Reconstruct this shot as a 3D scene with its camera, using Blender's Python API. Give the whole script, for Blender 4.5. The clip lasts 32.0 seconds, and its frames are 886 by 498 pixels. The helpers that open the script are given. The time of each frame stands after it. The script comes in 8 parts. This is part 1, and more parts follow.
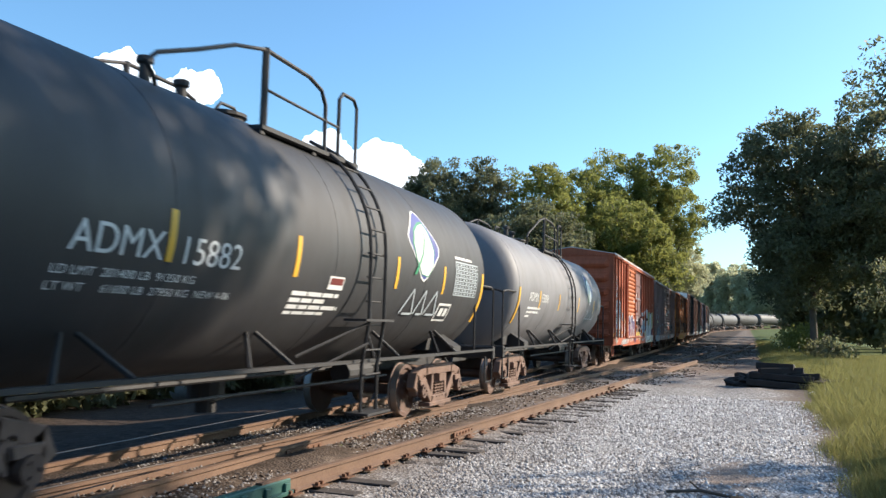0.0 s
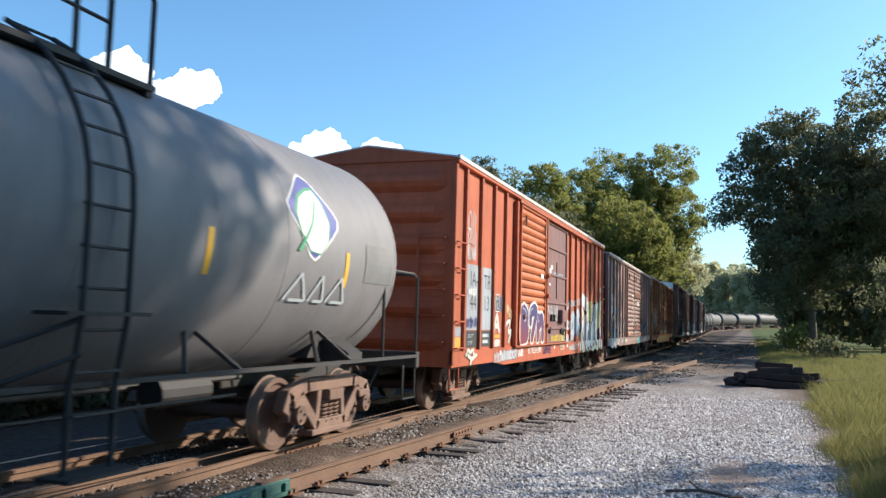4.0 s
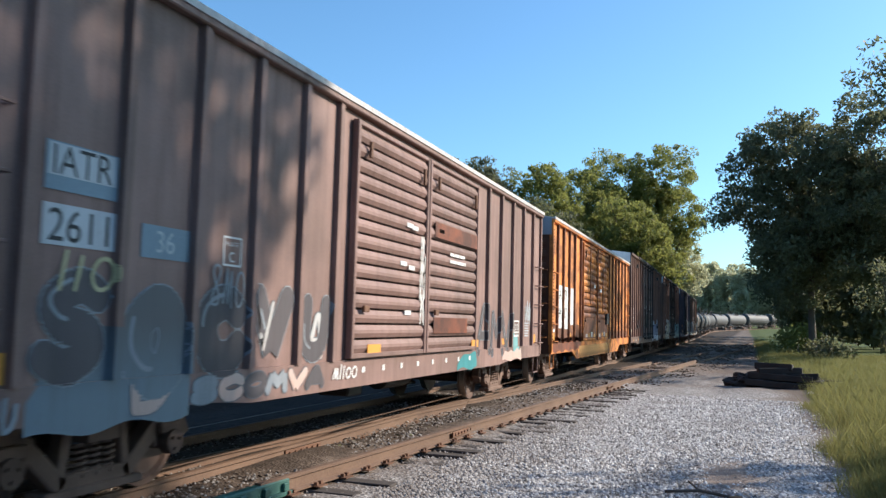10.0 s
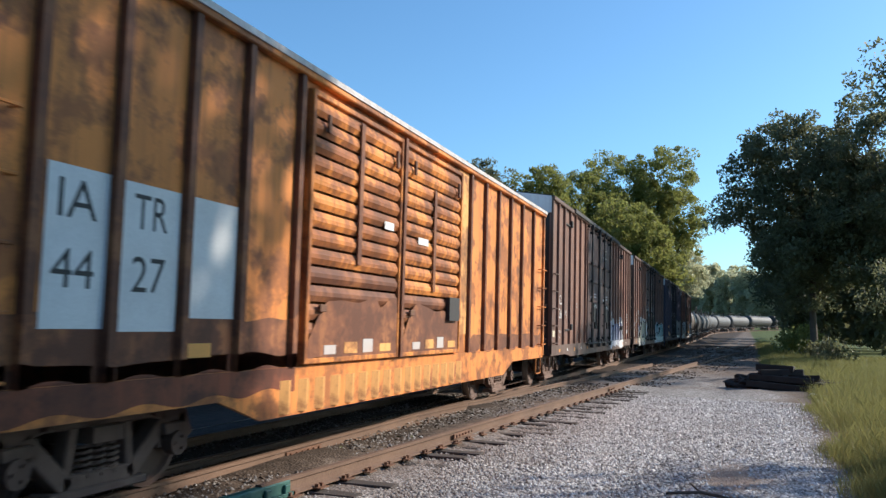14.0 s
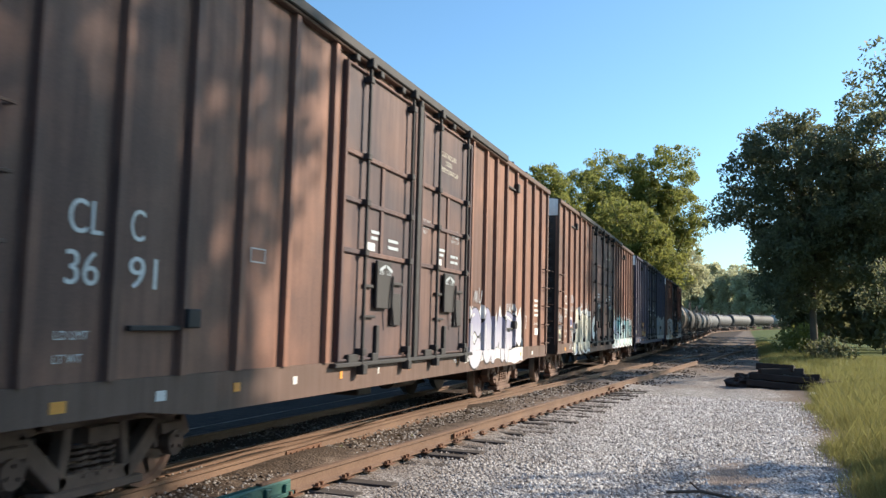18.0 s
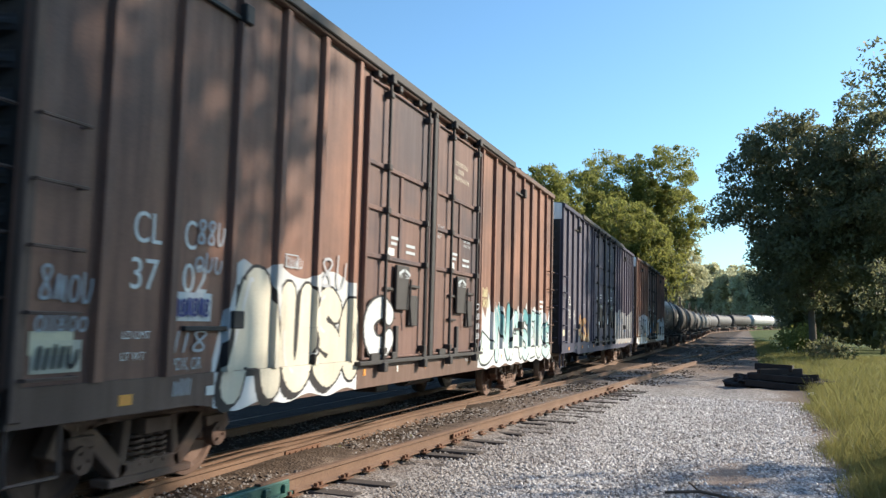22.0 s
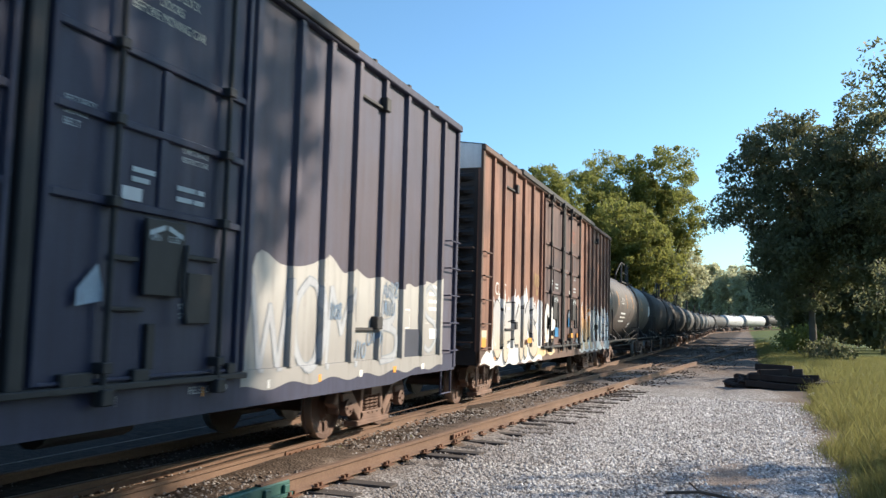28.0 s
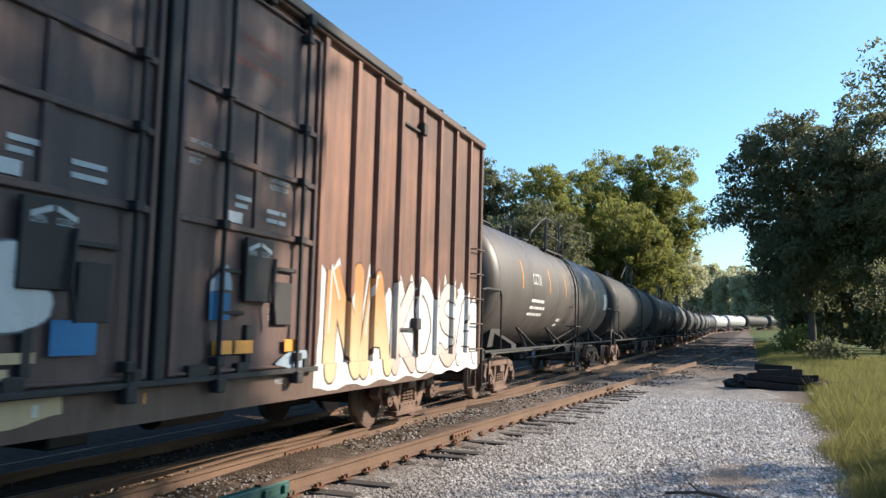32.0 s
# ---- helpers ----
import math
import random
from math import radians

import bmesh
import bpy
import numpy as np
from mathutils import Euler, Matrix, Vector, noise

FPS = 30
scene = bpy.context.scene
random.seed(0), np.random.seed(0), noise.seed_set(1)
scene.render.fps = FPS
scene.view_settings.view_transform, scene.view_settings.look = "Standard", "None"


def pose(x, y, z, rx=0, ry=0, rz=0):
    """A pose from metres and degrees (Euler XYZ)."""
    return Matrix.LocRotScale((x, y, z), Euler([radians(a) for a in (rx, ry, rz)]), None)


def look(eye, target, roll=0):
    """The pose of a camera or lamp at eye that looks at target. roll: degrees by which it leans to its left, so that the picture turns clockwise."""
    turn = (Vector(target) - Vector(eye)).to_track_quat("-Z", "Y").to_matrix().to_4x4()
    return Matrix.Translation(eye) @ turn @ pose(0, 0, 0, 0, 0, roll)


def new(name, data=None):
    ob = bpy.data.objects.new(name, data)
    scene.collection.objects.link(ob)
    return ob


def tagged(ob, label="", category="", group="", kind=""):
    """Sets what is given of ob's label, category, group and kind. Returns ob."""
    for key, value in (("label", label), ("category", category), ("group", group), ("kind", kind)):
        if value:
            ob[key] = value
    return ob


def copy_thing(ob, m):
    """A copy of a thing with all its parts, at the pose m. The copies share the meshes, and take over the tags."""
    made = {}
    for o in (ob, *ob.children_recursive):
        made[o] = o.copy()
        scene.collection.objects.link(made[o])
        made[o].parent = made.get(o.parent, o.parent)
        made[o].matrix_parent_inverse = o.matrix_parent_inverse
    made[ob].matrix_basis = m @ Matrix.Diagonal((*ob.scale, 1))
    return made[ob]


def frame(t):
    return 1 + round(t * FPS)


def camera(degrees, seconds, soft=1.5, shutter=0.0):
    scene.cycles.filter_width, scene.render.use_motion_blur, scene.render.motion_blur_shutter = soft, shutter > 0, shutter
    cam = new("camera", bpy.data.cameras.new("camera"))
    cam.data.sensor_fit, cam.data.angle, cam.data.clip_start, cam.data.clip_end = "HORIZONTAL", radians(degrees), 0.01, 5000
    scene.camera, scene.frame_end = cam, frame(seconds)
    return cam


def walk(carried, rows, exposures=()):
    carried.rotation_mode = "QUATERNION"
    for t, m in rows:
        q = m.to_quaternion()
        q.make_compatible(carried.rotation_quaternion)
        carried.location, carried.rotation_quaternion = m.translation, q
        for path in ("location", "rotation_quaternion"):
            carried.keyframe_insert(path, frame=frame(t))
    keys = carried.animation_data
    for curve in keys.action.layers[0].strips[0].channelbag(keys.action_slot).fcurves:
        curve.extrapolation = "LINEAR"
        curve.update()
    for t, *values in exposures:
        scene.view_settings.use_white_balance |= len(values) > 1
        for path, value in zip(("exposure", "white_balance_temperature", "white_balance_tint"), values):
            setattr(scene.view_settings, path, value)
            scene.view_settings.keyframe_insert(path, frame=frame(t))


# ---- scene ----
EYE = Vector((0.0, 0.0, 1.55))
YAW, PITCH, ROLL = 19.42, 4.98, 1.50
cam = camera(56.1, 32.0, soft=1.4, shutter=0.35)


def view(dx, dy):
    """The tripod's view, nudged by hundredths of a degree."""
    yaw, pitch = radians(YAW - dx * 0.01), radians(PITCH + dy * 0.01)
    way = Vector((-math.sin(yaw) * math.cos(pitch), math.cos(yaw) * math.cos(pitch), math.sin(pitch)))
    return look(EYE, EYE + way * 10, ROLL)


walk(cam, [(0.0, view(0, -4)), (3.0, view(4, -7)), (6.0, view(2, -5)), (8.5, view(9, -4)), (11.0, view(7, -3)), (13.0, view(2, 8)),
           (16.5, view(-1, 2)), (19.0, view(0, 0)), (21.0, view(3, 4)), (23.0, view(9, 0)), (25.5, view(3, 1)), (29.0, view(6, 6)), (32.0, view(7, 6))],
     exposures=[(0.0, 0.88, 6450, 10), (3.5, 0.78, 6350, 10), (6.0, 0.65, 6150, 10), (11.0, 0.65, 6150, 10), (12.5, 0.60, 6200, 10), (14.0, 0.48, 6050, 10), (15.2, 0.60, 6250, 10), (17.0, 0.80, 6550, 10), (32.0, 0.78, 6550, 10)])

# ---- light ----
SUN_AZ, SUN_EL = 36.0, 27.0      # degrees from +x towards +y, and above the horizon
sun_way = Vector((math.cos(radians(SUN_AZ)) * math.cos(radians(SUN_EL)), math.sin(radians(SUN_AZ)) * math.cos(radians(SUN_EL)), math.sin(radians(SUN_EL))))
world = bpy.data.worlds.new("sky")
scene.world = world
world.use_nodes = True
wn = world.node_tree.nodes
sky = wn.new("ShaderNodeTexSky")
sky.sky_type, sky.sun_disc = "NISHITA", False
sky.sun_elevation, sky.sun_rotation = radians(SUN_EL), radians(90 - SUN_AZ)
sky.air_density, sky.dust_density, sky.ozone_density = 1.0, 0.9, 3.2
wn["Background"].inputs["Strength"].default_value = 0.132
tint = wn.new("ShaderNodeMix")
tint.data_type, tint.blend_type = "RGBA", "MULTIPLY"
tint.inputs[0].default_value = 1.0
tint.inputs[7].default_value = (0.76, 1.0, 1.06, 1)
world.node_tree.links.new(sky.outputs[0], tint.inputs[6])
world.node_tree.links.new(tint.outputs[2], wn["Background"].inputs["Color"])
lamp = bpy.data.lights.new("sun", "SUN")
lamp.energy, lamp.angle, lamp.color = 4.75, radians(0.6), (1.0, 0.865, 0.70)
sun = new("sun", lamp)
sun.matrix_world = look(sun_way * 200, (0, 0, 0))


# ---- mesh tools ----
def part(name, bm, material, parent=None, label="", smooth=False):
    me = bpy.data.meshes.new(name)
    bm.to_mesh(me)
    bm.free()
    return part_of(name, me, material, parent, label, smooth)


def part_of(name, me, material, parent=None, label="", smooth=False):
    if material and not me.materials:
        me.materials.append(material)
    if smooth:
        me.polygons.foreach_set("use_smooth", [True] * len(me.polygons))
    ob = new(name, me)
    if parent:
        ob.parent = parent
    if label:
        ob["label"] = label
    return ob


def shift(ob, x=0, y=0, z=0, rz=0):
    ob.matrix_basis = pose(x, y, z, 0, 0, rz)
    return ob


def empty(name, m=None):
    ob = new(name)
    ob.empty_display_size = 0.2
    if m:
        ob.matrix_basis = m
    return ob


def box(bm, x0, x1, y0, y1, z0, z1, bevel=0.0):
    vs = [bm.verts.new(p) for p in ((x0, y0, z0), (x1, y0, z0), (x1, y1, z0), (x0, y1, z0), (x0, y0, z1), (x1, y0, z1), (x1, y1, z1), (x0, y1, z1))]
    fs = [bm.faces.new([vs[i] for i in f]) for f in ((3, 2, 1, 0), (4, 5, 6, 7), (0, 1, 5, 4), (1, 2, 6, 5), (2, 3, 7, 6), (3, 0, 4, 7))]
    if bevel:
        es = {e for f in fs for e in f.edges}
        bmesh.ops.bevel(bm, geom=list(es), offset=bevel, segments=1, affect="EDGES")


def prism(bm, pts, axis, a, b):
    """A flat outline (two coordinates in the order of the other axes) pushed from a to b along axis."""
    def at(p, c):
        q = list(p)
        q.insert(axis, c)
        return bm.verts.new(q)
    lo, hi = [at(p, a) for p in pts], [at(p, b) for p in pts]
    n = len(pts)
    for f in (lo, hi[::-1], *[[lo[i], hi[i], hi[(i + 1) % n], lo[(i + 1) % n]] for i in range(n)]):
        bm.faces.new(f)
    return bm


def tube(bm, pts, r, seg=6, closed=False, taper=None):
    pts = [Vector(p) for p in pts]
    n, rings, side = len(pts), [], None
    for i, p in enumerate(pts):
        t = (pts[min(i + 1, n - 1)] - pts[max(i - 1, 0)]).normalized()
        if side is None:
            side = t.orthogonal().normalized()
        side = (side - t * side.dot(t)).normalized()
        up = t.cross(side)
        rr = r if taper is None else r + (taper - r) * i / max(n - 1, 1)
        rings.append([bm.verts.new(p + (side * math.cos(a) + up * math.sin(a)) * rr) for a in [2 * math.pi * k / seg for k in range(seg)]])
    for a, b in zip(rings, rings[1:]):
        for k in range(seg):
            bm.faces.new((a[k], a[(k + 1) % seg], b[(k + 1) % seg], b[k]))
    bm.faces.new(rings[0][::-1])
    bm.faces.new(rings[-1])


def lathe(bm, profile, axis_from, axis_way, seg=24):
    """profile: (distance along the axis, radius)."""
    o, w = Vector(axis_from), Vector(axis_way).normalized()
    s = w.orthogonal().normalized()
    u = w.cross(s)
    rings = [[bm.verts.new(o + w * d + (s * math.cos(a) + u * math.sin(a)) * max(r, 0.002)) for a in [2 * math.pi * k / seg for k in range(seg)]] for d, r in profile]
    for a, b in zip(rings, rings[1:]):
        for k in range(seg):
            bm.faces.new((a[k], a[(k + 1) % seg], b[(k + 1) % seg], b[k]))
    bm.faces.new(rings[0][::-1])
    bm.faces.new(rings[-1])


def strip(bm, pts, width, x0, x1):
    """A bar of that width along a line of (y, z) points, between two x."""
    for (ya, za), (yb, zb) in zip(pts, pts[1:]):
        d = Vector((yb - ya, zb - za)).normalized()
        n = Vector((-d.y, d.x)) * width / 2
        e = d * width * 0.25
        prism(bm, [(ya - e.x + n.x, za - e.y + n.y), (ya - e.x - n.x, za - e.y - n.y), (yb + e.x - n.x, zb + e.y - n.y), (yb + e.x + n.x, zb + e.y + n.y)], 0, x0, x1)


def quads(name, v):
    """A mesh of loose four-cornered faces; v: n x 4 x 3."""
    n = len(v)
    me = bpy.data.meshes.new(name)
    me.vertices.add(4 * n)
    me.vertices.foreach_set("co", v.reshape(-1).astype(np.float32))
    me.loops.add(4 * n)
    me.loops.foreach_set("vertex_index", np.arange(4 * n, dtype=np.int32))
    me.polygons.add(n)
    me.polygons.foreach_set("loop_start", np.arange(0, 4 * n, 4, dtype=np.int32))
    me.polygons.foreach_set("loop_total", np.full(n, 4, dtype=np.int32))
    me.update(calc_edges=True)
    return me


# ---- materials ----
class Nodes:
    def __init__(self, name):
        self.m = bpy.data.materials.new(name)
        self.m.use_nodes = True
        self.t = self.m.node_tree
        self.bsdf = self.t.nodes["Principled BSDF"]

    def node(self, kind, **at):
        n = self.t.nodes.new(kind)
        for k, v in at.items():
            n.inputs[k].default_value = v
        return n

    def link(self, a, b):
        self.t.links.new(a, b)

    def coords(self, stretch=(1, 1, 1), vary=True):
        tc = self.t.nodes.new("ShaderNodeTexCoord")
        mp = self.node("ShaderNodeMapping", Scale=stretch)
        self.link(tc.outputs["Object"], mp.inputs["Vector"])
        if vary:
            oi = self.t.nodes.new("ShaderNodeObjectInfo")
            ma = self.t.nodes.new("ShaderNodeMath")
            ma.operation = "MULTIPLY"
            ma.inputs[1].default_value = 37.0
            self.link(oi.outputs["Random"], ma.inputs[0])
            self.link(ma.outputs[0], mp.inputs["Location"])
        return mp.outputs[0]

    def noise(self, vec, scale, detail=4.0, rough=0.6):
        n = self.node("ShaderNodeTexNoise", Scale=scale, Detail=detail, Roughness=rough)
        self.link(vec, n.inputs["Vector"])
        return n.outputs["Fac"]

    def ramp(self, fac, stops):
        r = self.t.nodes.new("ShaderNodeValToRGB")
        els = r.color_ramp.elements
        while len(els) < len(stops):
            els.new(0.5)
        for e, (p, c) in zip(els, stops):
            e.position, e.color = p, (*c, 1) if len(c) == 3 else c
        self.link(fac, r.inputs[0])
        return r.outputs[0]

    def mix(self, fac, a, b, mode="MIX"):
        n = self.t.nodes.new("ShaderNodeMix")
        n.data_type, n.blend_type = "RGBA", mode
        for sock, v in ((n.inputs[0], fac), (n.inputs[6], a), (n.inputs[7], b)):
            if isinstance(v, bpy.types.NodeSocket):
                self.link(v, sock)
            elif isinstance(v, tuple):
                sock.default_value = (*v, 1)
            else:
                sock.default_value = v
        return n.outputs[2]

    def done(self, colour, rough=0.7, metal=0.0, bump=None, height=0.3, dist=0.01, spec=0.5):
        b = self.bsdf
        if isinstance(colour, tuple):
            b.inputs["Base Color"].default_value = (*colour, 1)
        else:
            self.link(colour, b.inputs["Base Color"])
        if isinstance(rough, bpy.types.NodeSocket):
            self.link(rough, b.inputs["Roughness"])
        else:
            b.inputs["Roughness"].default_value = rough
        b.inputs["Metallic"].default_value = metal
        b.inputs["Specular IOR Level"].default_value = spec
        if bump is not None:
            bp = self.node("ShaderNodeBump", Strength=height, Distance=dist)
            self.link(bump, bp.inputs["Height"])
            self.link(bp.outputs[0], b.inputs["Normal"])
        return self.m


def tone(c, k):
    return tuple(min(1.0, v * k) for v in c)


def plain(name, c, rough=0.6, metal=0.0, vary=0.3, scale=6.0):
    """A painted or bare surface with soft blotches and fine grain."""
    n = Nodes(name)
    v = n.coords()
    big, fine = n.noise(v, scale * 0.3), n.noise(v, scale * 12)
    col = n.mix(n.ramp(big, [(0.3, (0, 0, 0)), (0.7, (1, 1, 1))]), tone(c, 1 - vary), tone(c, 1 + vary * 0.6))
    col = n.mix(0.25, col, n.ramp(fine, [(0.3, tone(c, 0.6)), (0.7, tone(c, 1.3))]))
    return n.done(col, rough, metal, fine, 0.15, 0.004)


def paint(name, c, dirt=(0.05, 0.035, 0.025), rust=(0.10, 0.035, 0.015), wear=0.5, rough=0.6, grime=0.5, rust_lo=0.6, soot=0.0):
    """Old freight car paint: streaks that run down, rust blooms, grime."""
    n = Nodes(name)
    v = n.coords((1, 1, 1), False)
    streak = n.noise(n.coords((2.2, 2.2, 0.16), False), 3.0, 6.0, 0.65)
    blot = n.noise(v, 0.9, 5.0, 0.6)
    spots = n.noise(v, 7.0, 6.0, 0.7)
    fine = n.noise(v, 60.0, 3.0, 0.6)
    col = n.mix(n.ramp(blot, [(0.3, (0, 0, 0)), (0.75, (1, 1, 1))]), tone(c, 0.72), tone(c, 1.12))
    col = n.mix(n.ramp(streak, [(0.45, (0, 0, 0)), (0.8, (grime,) * 3)]), col, dirt)
    if soot:
        smoke = n.noise(n.coords((1, 0.45, 0.6), True), 0.8, 5.0, 0.55)
        col = n.mix(n.ramp(smoke, [(0.44, (0, 0, 0)), (0.62, (soot,) * 3)]), col, dirt)
    col = n.mix(n.ramp(spots, [(rust_lo, (0, 0, 0)), (rust_lo + 0.12, (wear,) * 3)]), col, rust)
    col = n.mix(0.2, col, n.ramp(fine, [(0.3, tone(c, 0.55)), (0.7, tone(c, 1.25))]))
    return n.done(col, n.ramp(streak, [(0.3, (rough - 0.1,) * 3), (0.8, (min(1, rough + 0.2),) * 3)]), 0.0, spots, 0.2, 0.004, 0.3)


RUSTY = plain("rusty_steel", (0.16, 0.075, 0.04), 0.8, 0.0, 0.45, 8)
DARK_STEEL = plain("black_grimed_steel", (0.028, 0.026, 0.026), 0.7, 0.0, 0.4, 8)
TRUCK = plain("dusty_brown_cast_steel", (0.19, 0.118, 0.088), 0.85, 0.0, 0.4, 9)
RAIL_HEAD = plain("dull_worn_rail_head", (0.30, 0.25, 0.21), 0.6, 0.3, 0.2, 9)
WHEEL = plain("dark_wheel_steel", (0.13, 0.075, 0.055), 0.75, 0.0, 0.35, 7)
BRIGHT = plain("polished_tread_steel", (0.40, 0.37, 0.34), 0.45, 0.8, 0.2, 9)
WHITE = plain("faded_white_lettering", (0.70, 0.70, 0.68), 0.6, 0.0, 0.15, 5)
YELLOW = plain("yellow_reflector_strip", (0.72, 0.40, 0.03), 0.45, 0.0, 0.15, 5)
ORANGE_REF = plain("orange_reflector_strip", (0.75, 0.32, 0.05), 0.45, 0.0, 0.15, 5)
LIGHT_GREY = plain("light_grey_stencil_patch", (0.42, 0.47, 0.50), 0.6, 0.0, 0.15, 5)
BLUE_GREY = plain("blue_grey_stencil_patch", (0.20, 0.28, 0.34), 0.6, 0.0, 0.2, 4)
BLACK = plain("black_stencil_paint", (0.02, 0.022, 0.025), 0.6, 0.0, 0.2, 5)
END_BLACK = plain("black_car_end_paint", (0.022, 0.020, 0.021), 0.6, 0.0, 0.5, 3)
END_RUST = plain("dark_rusted_end_paint", (0.075, 0.032, 0.018), 0.8, 0.0, 0.6, 3)


# ---- the lie of the land ----
def grade(y):
    return 0.00007 * max(0.0, min(y, 420.0) - 90.0) ** 2


TRACK_X, CURVE_Y, CURVE_R = -5.85, 180.0, 180.0


def along(u):
    """The main line's centre at u metres, and its heading to the right in degrees: straight, then a bend to the right."""
    if u <= CURVE_Y:
        return TRACK_X, u, grade(u), 0.0
    a = min((u - CURVE_Y) / CURVE_R, 1.2)
    rest = u - CURVE_Y - a * CURVE_R
    x = TRACK_X + CURVE_R * (1 - math.cos(a)) + rest * math.sin(a)
    y = CURVE_Y + CURVE_R * math.sin(a) + rest * math.cos(a)
    return x, y, grade(y), math.degrees(a)


def siding_x(y):
    """The right-hand rail of the siding."""
    d = y - 7.5
    return -4.15 + 0.066 * d + 0.00012 * d * d


def verge(y):
    return 1.45 + 0.046 * (y - 10) if y < 26 else 2.19 - 0.035 * (y - 26) if y < 44 else 1.56 + 0.016 * (y - 44)


def ground_z(x, y):
    z = grade(y) - 0.22
    if x > verge(y):
        z += 0.10 * min(1.0, (x - verge(y)) / 0.8)
    if x < -8.5:
        z -= 0.25 * min(1.0, (-8.5 - x) / 2.0)
    return z


def fill(x, y):
    """How far dirt and ballast are heaped between the rails."""
    if not (-7.3 < x < siding_x(y) - 0.04 and y < 46):
        return 0.0
    return 0.10 * min(1.0, (46 - y) / 10, (x + 7.3) / 0.4)


def ground_material():
    n = Nodes("ground_gravel_dirt_and_turf")
    tc = n.t.nodes.new("ShaderNodeTexCoord")
    v = tc.outputs["Object"]
    sep = n.t.nodes.new("ShaderNodeSeparateXYZ")
    n.link(v, sep.inputs[0])

    def maths(op, a, b):
        m = n.t.nodes.new("ShaderNodeMath")
        m.operation = op
        for s, x in ((m.inputs[0], a), (m.inputs[1], b)):
            if isinstance(x, bpy.types.NodeSocket):
                n.link(x, s)
            else:
                s.default_value = x
        return m.outputs[0]
    wob = n.noise(v, 0.35, 4.0)
    fine = n.noise(v, 2.5, 4.0)
    wobble = maths("MULTIPLY", maths("SUBTRACT", wob, 0.5), 2.4)
    wobble = maths("ADD", wobble, maths("MULTIPLY", maths("SUBTRACT", fine, 0.5), 1.0))
    x, y = sep.outputs[0], sep.outputs[1]
    # crushed limestone, dirt, turf
    stones = n.node("ShaderNodeTexVoronoi", Scale=30.0)
    n.link(v, stones.inputs["Vector"])
    sc = n.t.nodes.new("ShaderNodeSeparateColor")
    n.link(stones.outputs["Color"], sc.inputs[0])
    gravel = n.ramp(sc.outputs[0], [(0.0, (0.10, 0.094, 0.09)), (0.35, (0.21, 0.20, 0.195)), (0.75, (0.36, 0.345, 0.335)), (1.0, (0.55, 0.535, 0.52))])
    gravel = n.mix(n.ramp(wob, [(0.5, (0, 0, 0)), (0.75, (0.6, 0.6, 0.6))]), gravel, (0.23, 0.18, 0.145))
    patch = maths("SQRT", maths("ADD", maths("POWER", maths("MULTIPLY", maths("SUBTRACT", x, -0.05), 1.9), 2.0), maths("POWER", maths("MULTIPLY", maths("SUBTRACT", y, 10.8), 0.55), 2.0)), 0.0)
    patch = maths("ADD", patch, maths("MULTIPLY", maths("SUBTRACT", fine, 0.5), 1.6))
    gravel = n.mix(n.ramp(patch, [(0.35, (0.75, 0.75, 0.75)), (0.95, (0, 0, 0))]), gravel, (0.24, 0.175, 0.135))
    dirt = n.ramp(n.noise(v, 6.0, 6.0, 0.7), [(0.3, (0.065, 0.046, 0.034)), (0.55, (0.165, 0.118, 0.088)), (0.8, (0.36, 0.285, 0.225))])
    turf = n.ramp(n.noise(v, 3.0, 5.0, 0.7), [(0.3, (0.035, 0.05, 0.012)), (0.6, (0.09, 0.12, 0.025)), (0.85, (0.20, 0.19, 0.05))])
    to_dirt = n.ramp(maths("MULTIPLY", maths("ADD", maths("ADD", x, 3.2), wobble), -0.8), [(0.0, (0, 0, 0)), (0.7, (1, 1, 1))])
    far_dirt = n.ramp(maths("MULTIPLY", maths("SUBTRACT", maths("ADD", y, maths("MULTIPLY", wobble, 6.0)), 20.0), 0.06), [(0.0, (0, 0, 0)), (1.0, (0.85, 0.85, 0.85))])
    col = n.mix(far_dirt, gravel, dirt)
    col = n.mix(to_dirt, col, dirt)
    edge = maths("SUBTRACT", maths("SUBTRACT", x, maths("MULTIPLY", y, 0.008)), 1.62)
    # brown dirt edge along the turf, with soft tree shadow painted into it
    to_brown_shade = n.ramp(maths("ADD", maths("MULTIPLY", edge, 0.9), maths("ADD", maths("MULTIPLY", wobble, 0.45), 1.0)), [(0.15, (0, 0, 0)), (0.75, (0.85, 0.85, 0.85))])
    col = n.mix(to_brown_shade, col, (0.15, 0.112, 0.085))
    to_turf = n.ramp(maths("ADD", maths("MULTIPLY", edge, 1.6), maths("MULTIPLY", wobble, 0.35)), [(0.0, (0, 0, 0)), (0.8, (1, 1, 1))])
    col = n.mix(to_turf, col, turf)
    left_turf = n.ramp(maths("MULTIPLY", maths("ADD", maths("ADD", x, 13.0), wobble), -0.4), [(0.0, (0, 0, 0)), (1.0, (1, 1, 1))])
    col = n.mix(left_turf, col, turf)
    # darker brown ground from the main line leftwards
    dark_ground = n.ramp(n.noise(v, 8.0, 6.0, 0.7), [(0.3, (0.022, 0.017, 0.014)), (0.6, (0.075, 0.054, 0.042)), (0.85, (0.17, 0.13, 0.10))])
    to_dark_ground = n.ramp(maths("MULTIPLY", maths("ADD", maths("ADD", maths("SUBTRACT", x, maths("MULTIPLY", y, 0.03)), 4.5), maths("MULTIPLY", wobble, 0.4)), -0.9), [(0.0, (0, 0, 0)), (0.8, (1, 1, 1))])
